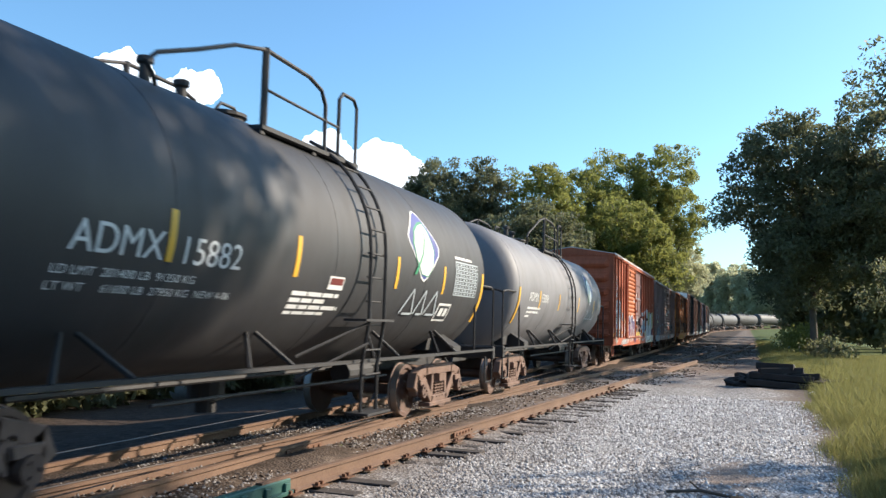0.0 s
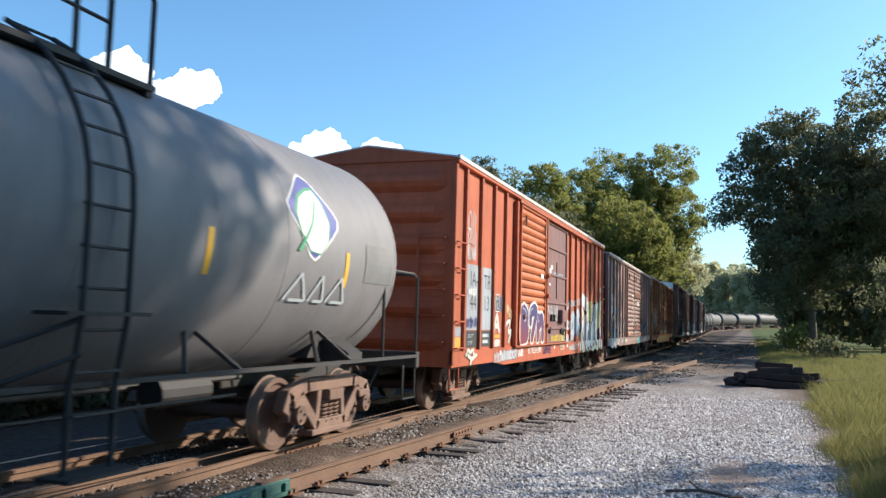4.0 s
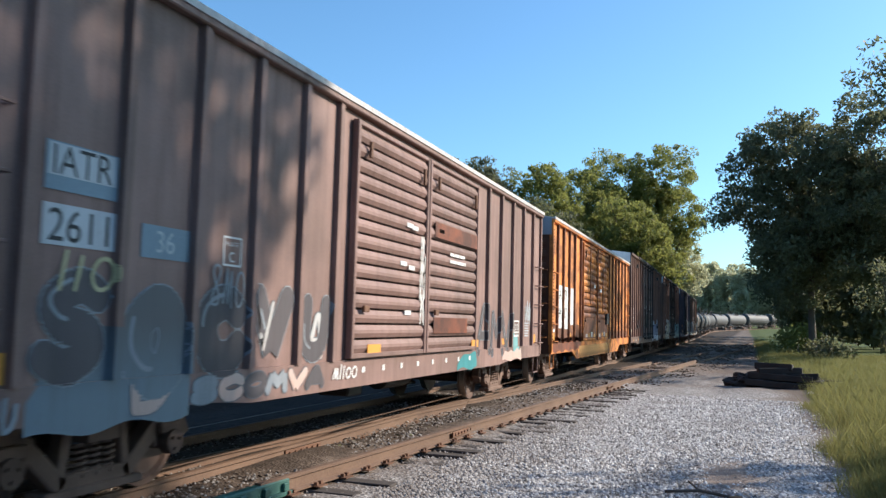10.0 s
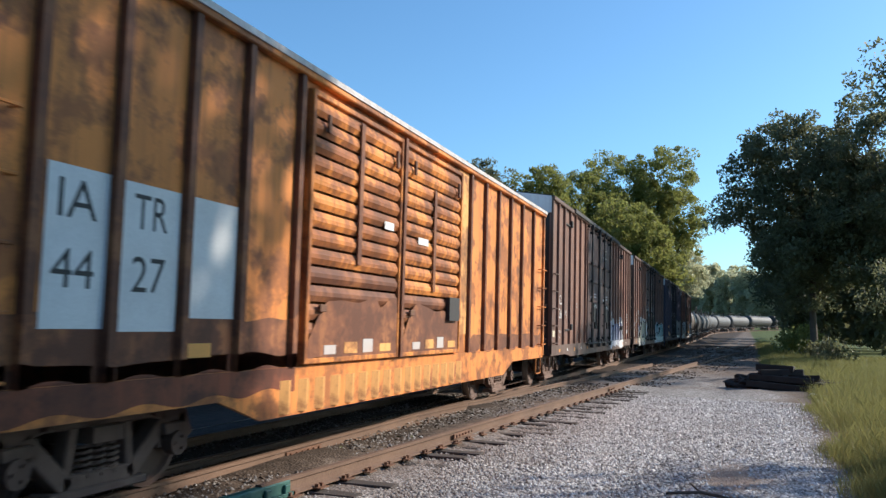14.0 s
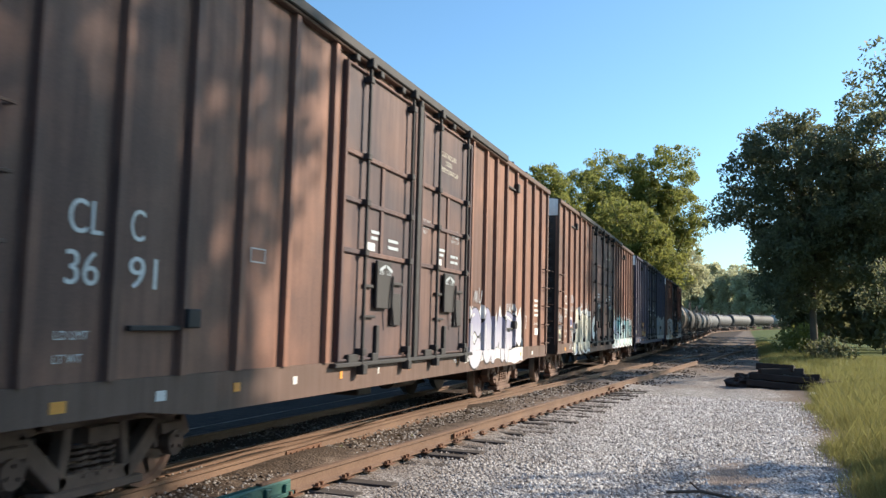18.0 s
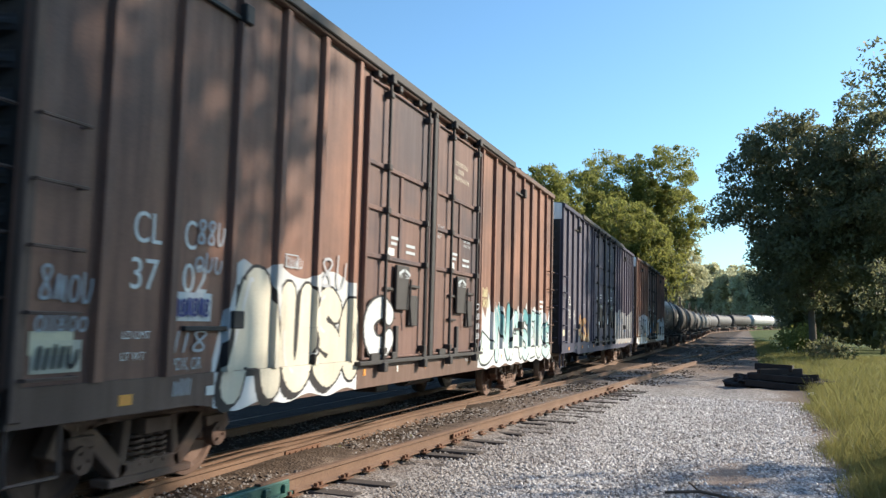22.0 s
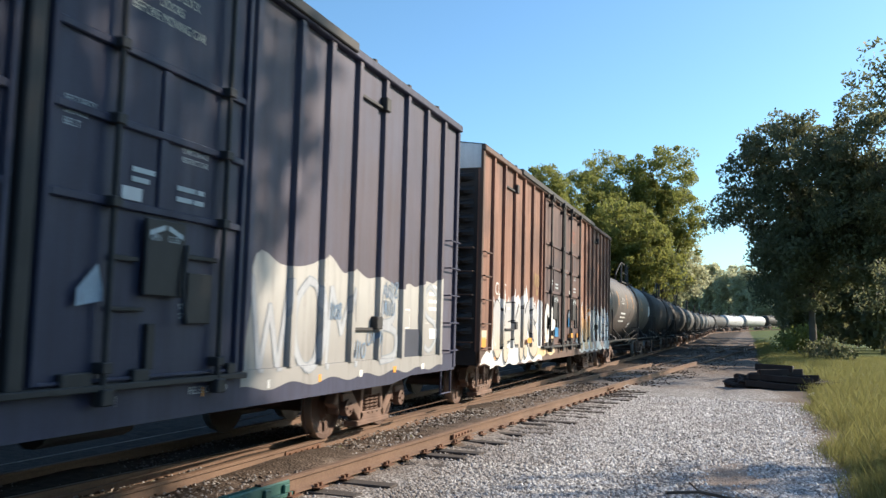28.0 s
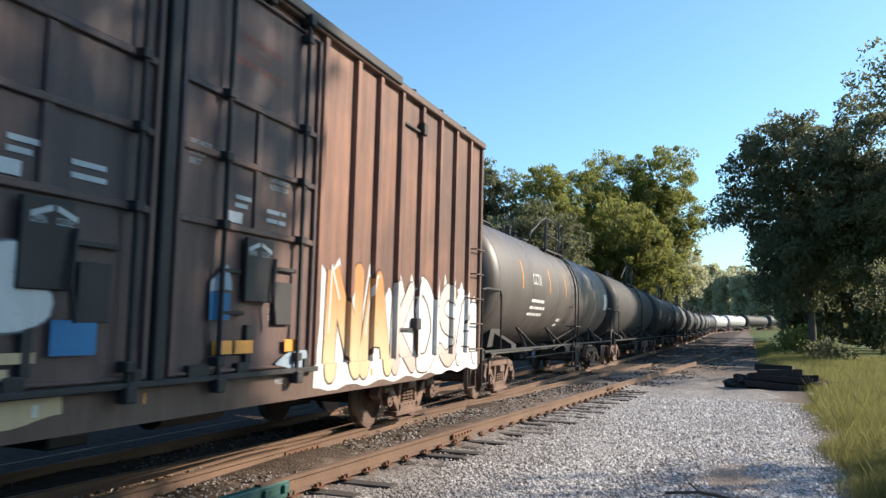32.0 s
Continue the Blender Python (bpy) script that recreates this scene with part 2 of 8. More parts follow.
    col = n.mix(to_dark_ground, col, dark_ground)
    return n.done(col, 0.95, 0.0, n.mix(0.5, stones.outputs["Distance"], fine), 0.8, 0.03, 0.2)


GROUND = ground_material()


def build_ground():
    xs = [-3000, -1200, -500, -200, -100, -60, -40, -28, -20, -15, -12, -10.5, -9.5, -8.5, -7, -5.85, -4.5, -3, -1.5, 0, 1, 1.5, 2, 2.5, 3, 4, 6, 9, 13, 18, 25, 40, 70, 140, 400, 1200, 3000]
    ys = [-1500, -300, -80, -30, -12, -4] + [i * 2.0 for i in range(0, 30)] + [60 + 6.0 * i for i in range(0, 24)] + [210, 230, 260, 300, 340, 380, 420, 520, 800, 1600, 4000]
    xs = [x for x in xs if x < -10 or x > 5] + [-10 + 0.5 * i for i in range(5)] + [-7.5 + 0.2 * i for i in range(38)] + [0.3 + 0.4 * i for i in range(13)]
    ys = [y for y in ys if y < 4 or y > 160] + [4 + 0.6 * i for i in range(94)] + [60.5 + 2.5 * i for i in range(40)]
    xs, ys = sorted(set(xs)), sorted(set(ys))

    def rough(x, y):
        if not (-10 < x < 12 and 2 < y < 170):
            return 0.0
        amp = 0.012 if y < 24 and -3.5 < x < verge(y) else 0.035 + 0.0012 * y
        return amp * (noise.noise(Vector((x * 0.9, y * 0.5, 0.0))) * 1.2 + noise.noise(Vector((x * 2.6, y * 1.7, 4.0))) * 0.7) + fill(x, y)
    bm = bmesh.new()
    grid = [[bm.verts.new((x, y, ground_z(x, y) + rough(x, y))) for x in xs] for y in ys]
    for a, b in zip(grid, grid[1:]):
        for i in range(len(xs) - 1):
            bm.faces.new((a[i], a[i + 1], b[i + 1], b[i]))
    tagged(part("ground", bm, GROUND, smooth=True), "grey crushed-stone yard with dirt and grassy verge", "ground", kind="structure")


# ---- tracks ----
RAIL_SIDE = [(-0.065, -0.17), (0.065, -0.17), (0.065, -0.158), (0.012, -0.135), (0.010, -0.045), (0.036, -0.034), (0.036, -0.005), (0.026, 0.0),
             (-0.026, 0.0), (-0.036, -0.005), (-0.036, -0.034), (-0.010, -0.045), (-0.012, -0.135), (-0.065, -0.158)]


def rail_bm(line):
    """The rail's section carried along points (x, y, z)."""
    bm = bmesh.new()
    rings = []
    for i, p in enumerate(line):
        a, b = Vector(line[max(i - 1, 0)]), Vector(line[min(i + 1, len(line) - 1)])
        d = (b - a).normalized()
        side = Vector((d.y, -d.x, 0)).normalized()
        rings.append([bm.verts.new(Vector(p) + side * u + Vector((0, 0, w))) for u, w in RAIL_SIDE])
    n = len(RAIL_SIDE)
    for a, b in zip(rings, rings[1:]):
        for k in range(n):
            bm.faces.new((a[k], a[(k + 1) % n], b[(k + 1) % n], b[k]))
    bm.faces.new(rings[0])
    bm.faces.new(rings[-1][::-1])
    return bm


def rail_material():
    n = Nodes("rusty_rail_with_worn_head")
    v = n.coords((1, 1, 1), False)
    a, b = n.noise(v, 1.2, 5.0), n.noise(v, 45.0, 3.0)
    col = n.mix(n.ramp(a, [(0.3, (0, 0, 0)), (0.7, (1, 1, 1))]), (0.11, 0.060, 0.037), (0.19, 0.110, 0.068))
    col = n.mix(0.3, col, n.ramp(b, [(0.3, (0.055, 0.03, 0.02)), (0.7, (0.24, 0.145, 0.09))]))
    return n.done(col, 0.8, 0.0, b, 0.3, 0.003)


RAIL = rail_material()
TIE = plain("weathered_creosoted_timber", (0.062, 0.049, 0.042), 0.9, 0.0, 0.45, 5)


def build_tracks():
    track = tagged(empty("railway_track"), "rusty steel railway track and turnout on old timber ties", "track", kind="structure")
    us = [-25, 0, 10, 20, 40, 60, 80, 100, 120, 140, 160, 180] + [180 + 8 * i for i in range(1, 25)]
    for off in (-0.7525, 0.7525):
        line = []
        for u in us:
            x, y, z, h = along(u)
            line.append((x + off * math.cos(radians(h)), y - off * math.sin(radians(h)), z))
        part("rail", rail_bm(line), RAIL, track)
        bm = bmesh.new()
        prism(bm, [(-0.020, 0.001), (0.020, 0.001), (0.020, 0.003), (-0.020, 0.003)], 1, -25, 178)
        for v in bm.verts:
            v.co.x += TRACK_X + off
            v.co.z += grade(v.co.y)
        part("worn_rail_head", bm, RAIL_HEAD if off < 0 else RAIL, track, "rail head worn by wheels")
    # siding: right rail, left rail to and past the frog
    part("rail", rail_bm([(siding_x(y), y, grade(y)) for y in [6.9, 8, 10, 12, 14, 16, 18, 20, 22, 24, 26, 30, 34, 38, 42]]), RAIL, track, "rust-brown siding rail")
    part("rail", rail_bm([(siding_x(y), y, grade(y) - 0.10) for y in [42.3, 50, 60, 70, 80, 95, 110]]), RAIL, track, "siding rail sunk in dirt")
    part("rail", rail_bm([(siding_x(y) - 1.435, y, grade(y) - 0.002) for y in [-3, 0, 3, 5, 7, 9, 11, 12.6]]), RAIL, track, "closure rail with a bright worn head")
    bm = bmesh.new()
    for a, b in zip([-3, 0, 3, 5, 7, 9, 11], [0, 3, 5, 7, 9, 11, 12.6]):
        xa, xb = siding_x(a) - 1.435, siding_x(b) - 1.435
        vs = [bm.verts.new(p) for p in ((xa - 0.018, a, 0.002), (xa + 0.018, a, 0.002), (xb + 0.018, b, 0.002), (xb - 0.018, b, 0.002))]
        bm.faces.new(vs)
    part("worn_rail_head", bm, RAIL_HEAD, track, "pale worn strip on the closure rail")
    part("rail", rail_bm([(siding_x(y) - 1.435, y, grade(y) - 0.005) for y in [16, 18, 20, 23, 26, 30, 34, 38]]), RAIL, track)
    part("rail", rail_bm([(siding_x(y) - 1.435, y, grade(y) - 0.11) for y in [38.4, 44, 50, 60, 75, 90, 110]]), RAIL, track, "siding rail sunk in dirt")
    frog = part("frog", rail_bm([(siding_x(y) - 1.435, y, -0.004) for y in (12.62, 13.6, 14.4, 15.98)]), RAIL, track, "turnout frog with flangeways")
    for off, a, b in ((0.075, 12.2, 15.6), (-0.075, 13.2, 15.9)):
        part("wing_rail", rail_bm([(siding_x(y) - 1.435 + off * (1 + 0.3 * abs(y - 14)), y, -0.008) for y in (a, a + 1.1, b - 1.0, b)]), RAIL, frog)
    # ties, with tie plates and spikes where they show
    tie = bmesh.new()
    box(tie, -1.3, 1.3, -0.11, 0.11, -0.36, -0.172, 0.012)
    tie_me = bpy.data.meshes.new("tie")
    tie.to_mesh(tie_me)
    tie.free()
    long_tie = bmesh.new()
    box(long_tie, -1.95, 1.95, -0.11, 0.11, -0.36, -0.172, 0.012)
    long_me = bpy.data.meshes.new("tie")
    long_tie.to_mesh(long_me)
    long_tie.free()
    plate = bmesh.new()
    box(plate, -0.15, 0.15, -0.09, 0.09, -0.172, -0.160)
    for sx in (-0.085, 0.085):
        for sy in (-0.045, 0.045):
            box(plate, sx - 0.02, sx + 0.02, sy - 0.018, sy + 0.018, -0.16, -0.128)
    plate_me = bpy.data.meshes.new("tie_plate")
    plate.to_mesh(plate_me)
    plate.free()
    rnd = random.Random(5)
    y = 3.0
    while y < 62:
        long = y < 24
        lx = TRACK_X + 0.0
        if long:
            right = siding_x(y) + rnd.uniform(0.55, 0.95)
            lx = right - 1.95
        ob = part_of("tie", long_me if long else tie_me, TIE, track)
        shift(ob, lx + rnd.uniform(-0.04, 0.04), y, grade(y) + rnd.uniform(-0.045, -0.012), rnd.uniform(-1.5, 1.5))
        if y < 32:
            for rx in [TRACK_X + 0.7525, siding_x(y)] + ([siding_x(y) - 1.435] if y < 12 or y > 16.5 else []):
                if y < 26 or rx == TRACK_X + 0.7525:
                    shift(part_of("tie_plate", plate_me, RUSTY, track), rx, y, 0)
        y += 0.53 + rnd.uniform(-0.04, 0.04)
    # joint bars
    bar = bmesh.new()
    box(bar, 0.012, 0.03, -0.45, 0.45, -0.125, -0.05, 0.004)
    for k in range(6):
        lathe(bar, [(0, 0.018), (0.02, 0.018)], (0.03, -0.36 + k * 0.144, -0.088), (1, 0, 0), 6)
    bar_me = bpy.data.meshes.new("joint_bar")
    bar.to_mesh(bar_me)
    bar.free()
    for yy, xx in ((14.6, TRACK_X + 0.7525), (18.4, TRACK_X + 0.7525), (22.6, None), (12.0, None), (9.4, TRACK_X + 0.7525)):
        shift(part_of("joint_bar", bar_me, RUSTY, track), siding_x(yy) if xx is None else xx, yy, 0)
    # green switch heater or derail block beside the rail end
    bm = bmesh.new()
    box(bm, -0.05, 0.05, -0.62, 0.62, -0.17, -0.02, 0.012)
    box(bm, 0.05, 0.09, -0.62, 0.62, -0.17, -0.13, 0.004)
    for k in (-0.5, -0.18, 0.2, 0.52):
        box(bm, 0.05, 0.085, k - 0.045, k + 0.045, -0.13, -0.05, 0.008)
    ob = part("joint_block", bm, plain("faded_green_paint", (0.035, 0.12, 0.095), 0.6, 0.0, 0.4, 9))
    shift(ob, siding_x(6.4) + 0.03, 6.75, 0, -3)
    tagged(ob, "faded green steel bar bolted to the rail end", "rail bar")


# ---- freight car running gear ----
WHEEL_R = 0.42


def wheelset_mesh():
    bm = bmesh.new()
    for s in (-1, 1):
        prof = [(-0.075, 0.20), (-0.07, 0.44), (-0.045, 0.445), (-0.035, 0.42), (0.065, 0.415), (0.068, 0.36), (0.035, 0.33), (0.02, 0.16), (0.05, 0.13), (0.09, 0.12), (0.09, 0.01)]
        lathe(bm, prof, (s * 0.7525, 0, 0), (s, 0, 0), 32)
        lathe(bm, [(0.09, 0.075), (0.30, 0.075), (0.30, 0.11), (0.40, 0.11), (0.40, 0.01)], (s * 0.7525, 0, 0), (s, 0, 0), 16)
        for k in range(3):
            a = k * 2 * math.pi / 3
            lathe(bm, [(0.40, 0.016), (0.42, 0.016), (0.42, 0.002)], (s * 0.7525, 0.06 * math.cos(a), 0.06 * math.sin(a)), (s, 0, 0), 6)
        # a thin dirty paint mark that shows the turning
        for k in range(2):
            a = 0.6 + k * math.pi
            c, d = math.cos(a), math.sin(a)
            vs = [bm.verts.new((s * (0.7525 + 0.055), c * r - d * w, d * r + c * w)) for r, w in ((0.19, -0.03), (0.32, -0.05), (0.32, 0.05), (0.19, 0.03))]
            bm.faces.new(vs)
    lathe(bm, [(-0.70, 0.085), (0.70, 0.085)], (0, 0, 0), (1, 0, 0), 12)
    me = bpy.data.meshes.new("wheelset")
    bm.to_mesh(me)
    bm.free()
    me.materials.append(WHEEL)
    me.materials.append(BRIGHT)
    for p in me.polygons:
        r = math.hypot(p.center.y, p.center.z)
        if 0.40 < r < 0.45 and abs(p.normal.x) < 0.6:
            p.material_index = 1
    return me


def side_frame_mesh():
    bm = bmesh.new()
    x0, x1 = 0.93, 1.08
    strip(bm, [(-1.10, 0.48), (-1.02, 0.64), (-0.62, 0.74), (0.62, 0.74), (1.02, 0.64), (1.10, 0.48)], 0.16, x0, x1)
    strip(bm, [(-0.78, 0.62), (-0.36, 0.24), (0.36, 0.24), (0.78, 0.62)], 0.15, x0, x1)
    strip(bm, [(-0.36, 0.24), (-0.30, 0.66)], 0.10, x0 + 0.01, x1 - 0.01)
    strip(bm, [(0.36, 0.24), (0.30, 0.66)], 0.10, x0 + 0.01, x1 - 0.01)
    strip(bm, [(-0.52, 0.17), (0.52, 0.17)], 0.07, x0 - 0.03, x1 + 0.03)
    for s in (-1, 1):
        prism(bm, [(s * 0.72, 0.60), (s * 1.02, 0.60), (s * 1.00, 0.50), (s * 0.74, 0.50)], 0, x0 - 0.02, x1 + 0.04)
        strip(bm, [(s * 0.70, 0.56), (s * 0.72, 0.40)], 0.05, x0, x1)
        strip(bm, [(s * 1.05, 0.56), (s * 1.03, 0.36)], 0.06, x0, x1)
    bmesh.ops.bevel(bm, geom=[e for e in bm.edges], offset=0.012, segments=1, affect="EDGES")
    me = bpy.data.meshes.new("side_frame")
    bm.to_mesh(me)
    bm.free()
    return me


def spring_mesh():
    bm = bmesh.new()
    for cy in (-0.15, 0.0, 0.15):
        pts = [(1.02 + 0.06 * math.cos(a), cy + 0.065 * math.sin(a), 0.28 + 0.24 * a / (10 * math.pi)) for a in [k * math.pi / 4 for k in range(41)]]
        tube(bm, pts, 0.016, 5)
    me = bpy.data.meshes.new("spring_nest")
    bm.to_mesh(me)
    bm.free()
    return me


def bolster_mesh():
    bm = bmesh.new()
    prism(bm, [(-1.14, 0.54), (-0.5, 0.50), (0.5, 0.50), (1.14, 0.54), (1.14, 0.66), (0.5, 0.78), (-0.5, 0.78), (-1.14, 0.66)], 1, -0.17, 0.17)
    for s in (-1, 1):
        box(bm, -1.0, 1.0, s * 0.42 - 0.05, s * 0.42 + 0.05, 0.30, 0.40)
        for w in (-1, 1):
            box(bm, w * 0.7525 - 0.06, w * 0.7525 + 0.06, s * 0.42 - 0.03, s * 0.42 + 0.05, 0.28, 0.58)
    me = bpy.data.meshes.new("truck")
    bm.to_mesh(me)
    bm.free()
    return me


WHEELSET, SIDE_FRAME, SPRINGS, BOLSTER = wheelset_mesh(), side_frame_mesh(), spring_mesh(), bolster_mesh()
AXLE = 0.89
spinning = []


def truck(car, y, spin, material=None):
    t = part_of("truck", BOLSTER, TRUCK, car, "dusty brown cast-steel truck")
    shift(t, 0, y, 0)
    for s in (0, 180):
        shift(part_of("side_frame", SIDE_FRAME, TRUCK, t), 0, 0, 0, s)
        shift(part_of("spring_nest", SPRINGS, TRUCK, t), 0, 0, 0, s)
    for dy in (-AXLE, AXLE):
        w = part_of("wheelset", WHEELSET, WHEEL, t, "dark steel wheels with polished treads")
        shift(w, 0, dy, WHEEL_R)
        if spin:
            spinning.append((w, dy))
    return t


def coupler(car, y, s):
    """s: -1 at the front, 1 at the back."""
    bm = bmesh.new()
    box(bm, -0.09, 0.09, min(y, y + s * 0.62), max(y, y + s * 0.62), 0.74, 0.92, 0.02)
    yy = y + s * 0.62
    prism(bm, [(-0.16, yy), (0.16, yy), (0.20, yy + s * 0.16), (0.04, yy + s * 0.14), (-0.02, yy + s * 0.05), (-0.18, yy + s * 0.17)], 2, 0.70, 0.98)
    part("coupler", bm, RUSTY, car)
    bm = bmesh.new()
    tube(bm, [(0.35, y, 0.85), (0.38, y + s * 0.2, 0.70), (0.33, y + s * 0.42, 0.44), (0.22, y + s * 0.6, 0.38), (0.16, y + s * 0.72, 0.46)], 0.026, 6)
    part("brake_hose", bm, BLACK, car)


def rungs(car, material, x, ys, zs, name="grab_iron", out=0.07):
    for z in zs:
        bm = bmesh.new()
        tube(bm, [(x, ys[0], z), (x + out, ys[0], z), (x + out, ys[1], z), (x, ys[1], z)], 0.013, 5)
        part(name, bm, material, car)


def end_rungs(car, material, y, out, xs, zs):
    for z in zs:
        bm = bmesh.new()
        tube(bm, [(xs[0], y, z), (xs[0], y + out, z), (xs[1], y + out, z), (xs[1], y, z)], 0.013, 5)
        part("end_rung", bm, material, car)


def sill_step(car, material, x, ys, z0, z1):
    bm = bmesh.new()
    tube(bm, [(x, ys[0], z0), (x, ys[0], z1), (x, ys[1], z1), (x, ys[1], z0)], 0.018, 5)
    part("sill_step", bm, material, car)


def letters(car, text, size, material, place, name="lettering", label="", stretch=1.0, tank=None, width=0):
    """Built-in font, read from the +x side: text runs along +y from place=(x, y, z) of its lower left corner. tank: (radius, axis height) to bend it round."""
    cu = bpy.data.curves.new("lettering", "FONT")
    cu.body, cu.size = text, size / 0.69
    tmp = bpy.data.objects.new("lettering", cu)
    me = bpy.data.meshes.new_from_object(tmp)
    bpy.data.objects.remove(tmp)
    x, y, z = place
    if width:
        stretch = width / max(v.co.x for v in me.vertices)
    if tank:
        bm = bmesh.new()
        bm.from_mesh(me)
        bmesh.ops.subdivide_edges(bm, edges=[e for e in bm.edges if e.calc_length() > 0.15], cuts=2)
        bmesh.ops.triangulate(bm, faces=bm.faces[:])
        bm.to_mesh(me)
        bm.free()
    for v in me.vertices:
        u, w = v.co.x * stretch, v.co.y
        if tank:
            r, zc = tank
            a = (z - zc + w) / r
            v.co = (r * math.cos(a) + x, y + u, zc + r * math.sin(a))
        else:
            v.co = (x, y + u, z + w)
    me.materials.clear()
    return part_of(name, me, material, car, label)


def plate_bm(x, y0, y1, z0, z1, t=0.004):
    bm = bmesh.new()
    box(bm, x, x + t, y0, y1, z0, z1)
    return bm


def bars(car, material, x, y, z, rows, name="stencil_bar", tank=None):
    """Lines of writing too small to read: rows of (length, height, gap below), each word a bar of its own."""
    for length, h, gap in rows:
        u = 0.0
        rnd = random.Random(round(length * 977 + z * 131 + y * 71))
        while u < length - 0.02:
            w = min(rnd.uniform(0.14, 0.36) * (1 + 2 * h), length - u)
            bm = bmesh.new()
            if tank:
                r, zc = tank
                pts = [((r + 0.004) * math.cos((zz - zc) / r), yy, zc + (r + 0.004) * math.sin((zz - zc) / r)) for yy, zz in ((y + u, z - h), (y + u + w, z - h), (y + u + w, z), (y + u, z))]
                bm.faces.new([bm.verts.new(p) for p in pts])
            else:
                box(bm, x, x + 0.003, y + u, y + u + w, z - h, z)
            part(name, bm, material, car)
            u += w + h * 0.6
        z -= h + gap


# ---- box cars ----
RUST_ROOF = paint("rust_streaked_grey_roof", (0.62, 0.59, 0.57), wear=0.6, rust=(0.28, 0.11, 0.05), rust_lo=0.58)


def corrugated(bm, x0, x1, y, out, zs, depth):
    """A pressed end: rounded ribs across, bulging along y by out * depth."""
    pts = []
    for a, b in zip(zs, zs[1:]):
        h = b - a
        for k in range(6):
            f = k / 6
            bulge = math.sin(math.pi * min(1, f / 0.7)) if f < 0.7 else 0.0
            pts.append((y + out * depth * bulge, a + f * h))
    pts.append((y, zs[-1]))
    rows = [[bm.verts.new((x, yy, z)) for x, yy in ((x0, y), (x0 + 0.12, y), (x0 + 0.30, yy0), (x1 - 0.30, yy0), (x1 - 0.12, y), (x1, y))] for yy0, z in pts]
    for a, b in zip(rows, rows[1:]):
        for k in range(5):
            bm.faces.new((a[k], a[k + 1], b[k + 1], b[k]) if out < 0 else (a[k], b[k], b[k + 1], a[k + 1]))


def skin_x(y, ribs, rib_w):
    """How far out the painted surface lies at y: on a rib's face, on its flank or on the sheet."""
    d = min([abs(y - r) for r in ribs], default=9.0)
    if d <= rib_w * 0.4 + 1e-5:
        return POST
    return HALF + (POST - HALF) * max(0.0, (rib_w / 2 - d) / (rib_w * 0.1))


def drape(bm, lift, base, ribs, rib_w):
    """Paint drawn flat as (order, y, z) laid on the side: cut along the ribs and the sill, then set out to their surfaces."""
    low = None
    if base is None:
        ys = [v.co.y for v in bm.verts]
        lo, hi = min(ys), max(ys)
        low = bm.copy()
        for b, upper in ((bm, True), (low, False)):
            bmesh.ops.bisect_plane(b, geom=b.verts[:] + b.edges[:] + b.faces[:], plane_co=(0, 0, 1.06), plane_no=(0, 0, 1), clear_inner=upper, clear_outer=not upper)
        for r in ribs:
            if lo - 0.1 < r < hi + 0.1 and bm.faces:
                for d in (-0.5, -0.4, 0.4, 0.5):
                    bmesh.ops.bisect_plane(bm, geom=bm.verts[:] + bm.edges[:] + bm.faces[:], plane_co=(0, r + d * rib_w, 0), plane_no=(0, 1, 0))
    for v in bm.verts:
        v.co.x += lift + (skin_x(v.co.y, ribs, rib_w) if base is None else base)
    if low is not None:
        for v in low.verts:
            v.co.x += lift + HALF + 0.03
        me = bpy.data.meshes.new("paint")
        low.to_mesh(me)
        low.free()
        bm.from_mesh(me)
        bpy.data.meshes.remove(me)
    return bm


def halo(car, material, base, y0, y1, z0, z1, seed, ribs, rib_w, flame, label):
    """A sprayed field with a jagged or cloudy upper edge that runs over sheets and ribs."""
    rnd = random.Random(seed)
    keys, y, up = [(y0, z0 + (z1 - z0) * 0.3)], y0, False
    while y < y1 - 0.1:
        y += rnd.uniform(0.12, 0.27) if flame else rnd.uniform(0.2, 0.45)
        up = not up
        f = rnd.uniform(0.78, 1.0) if up else (rnd.uniform(0.58, 0.80) if flame else rnd.uniform(0.82, 0.95))
        keys.append((min(y, y1 - 0.02), z0 + (z1 - z0) * f))
    keys.append((y1, z0 + (z1 - z0) * 0.3))
    top = [Vector(k) for k in keys] if flame else bent(keys, 4)
    bm, prev = bmesh.new(), None
    for p in top:
        y = min(max(p.x, y0), y1)
        pair = bm.verts.new((0, y, z0 + 0.03 * math.sin(y * 7))), bm.verts.new((0, y, max(p.y, z0 + 0.05)))
        if prev:
            bm.faces.new((prev[0], pair[0], pair[1], prev[1]))
        prev = pair
    return part("sprayed_field", drape(bm, 0.004, base, ribs, rib_w), material, car, label)


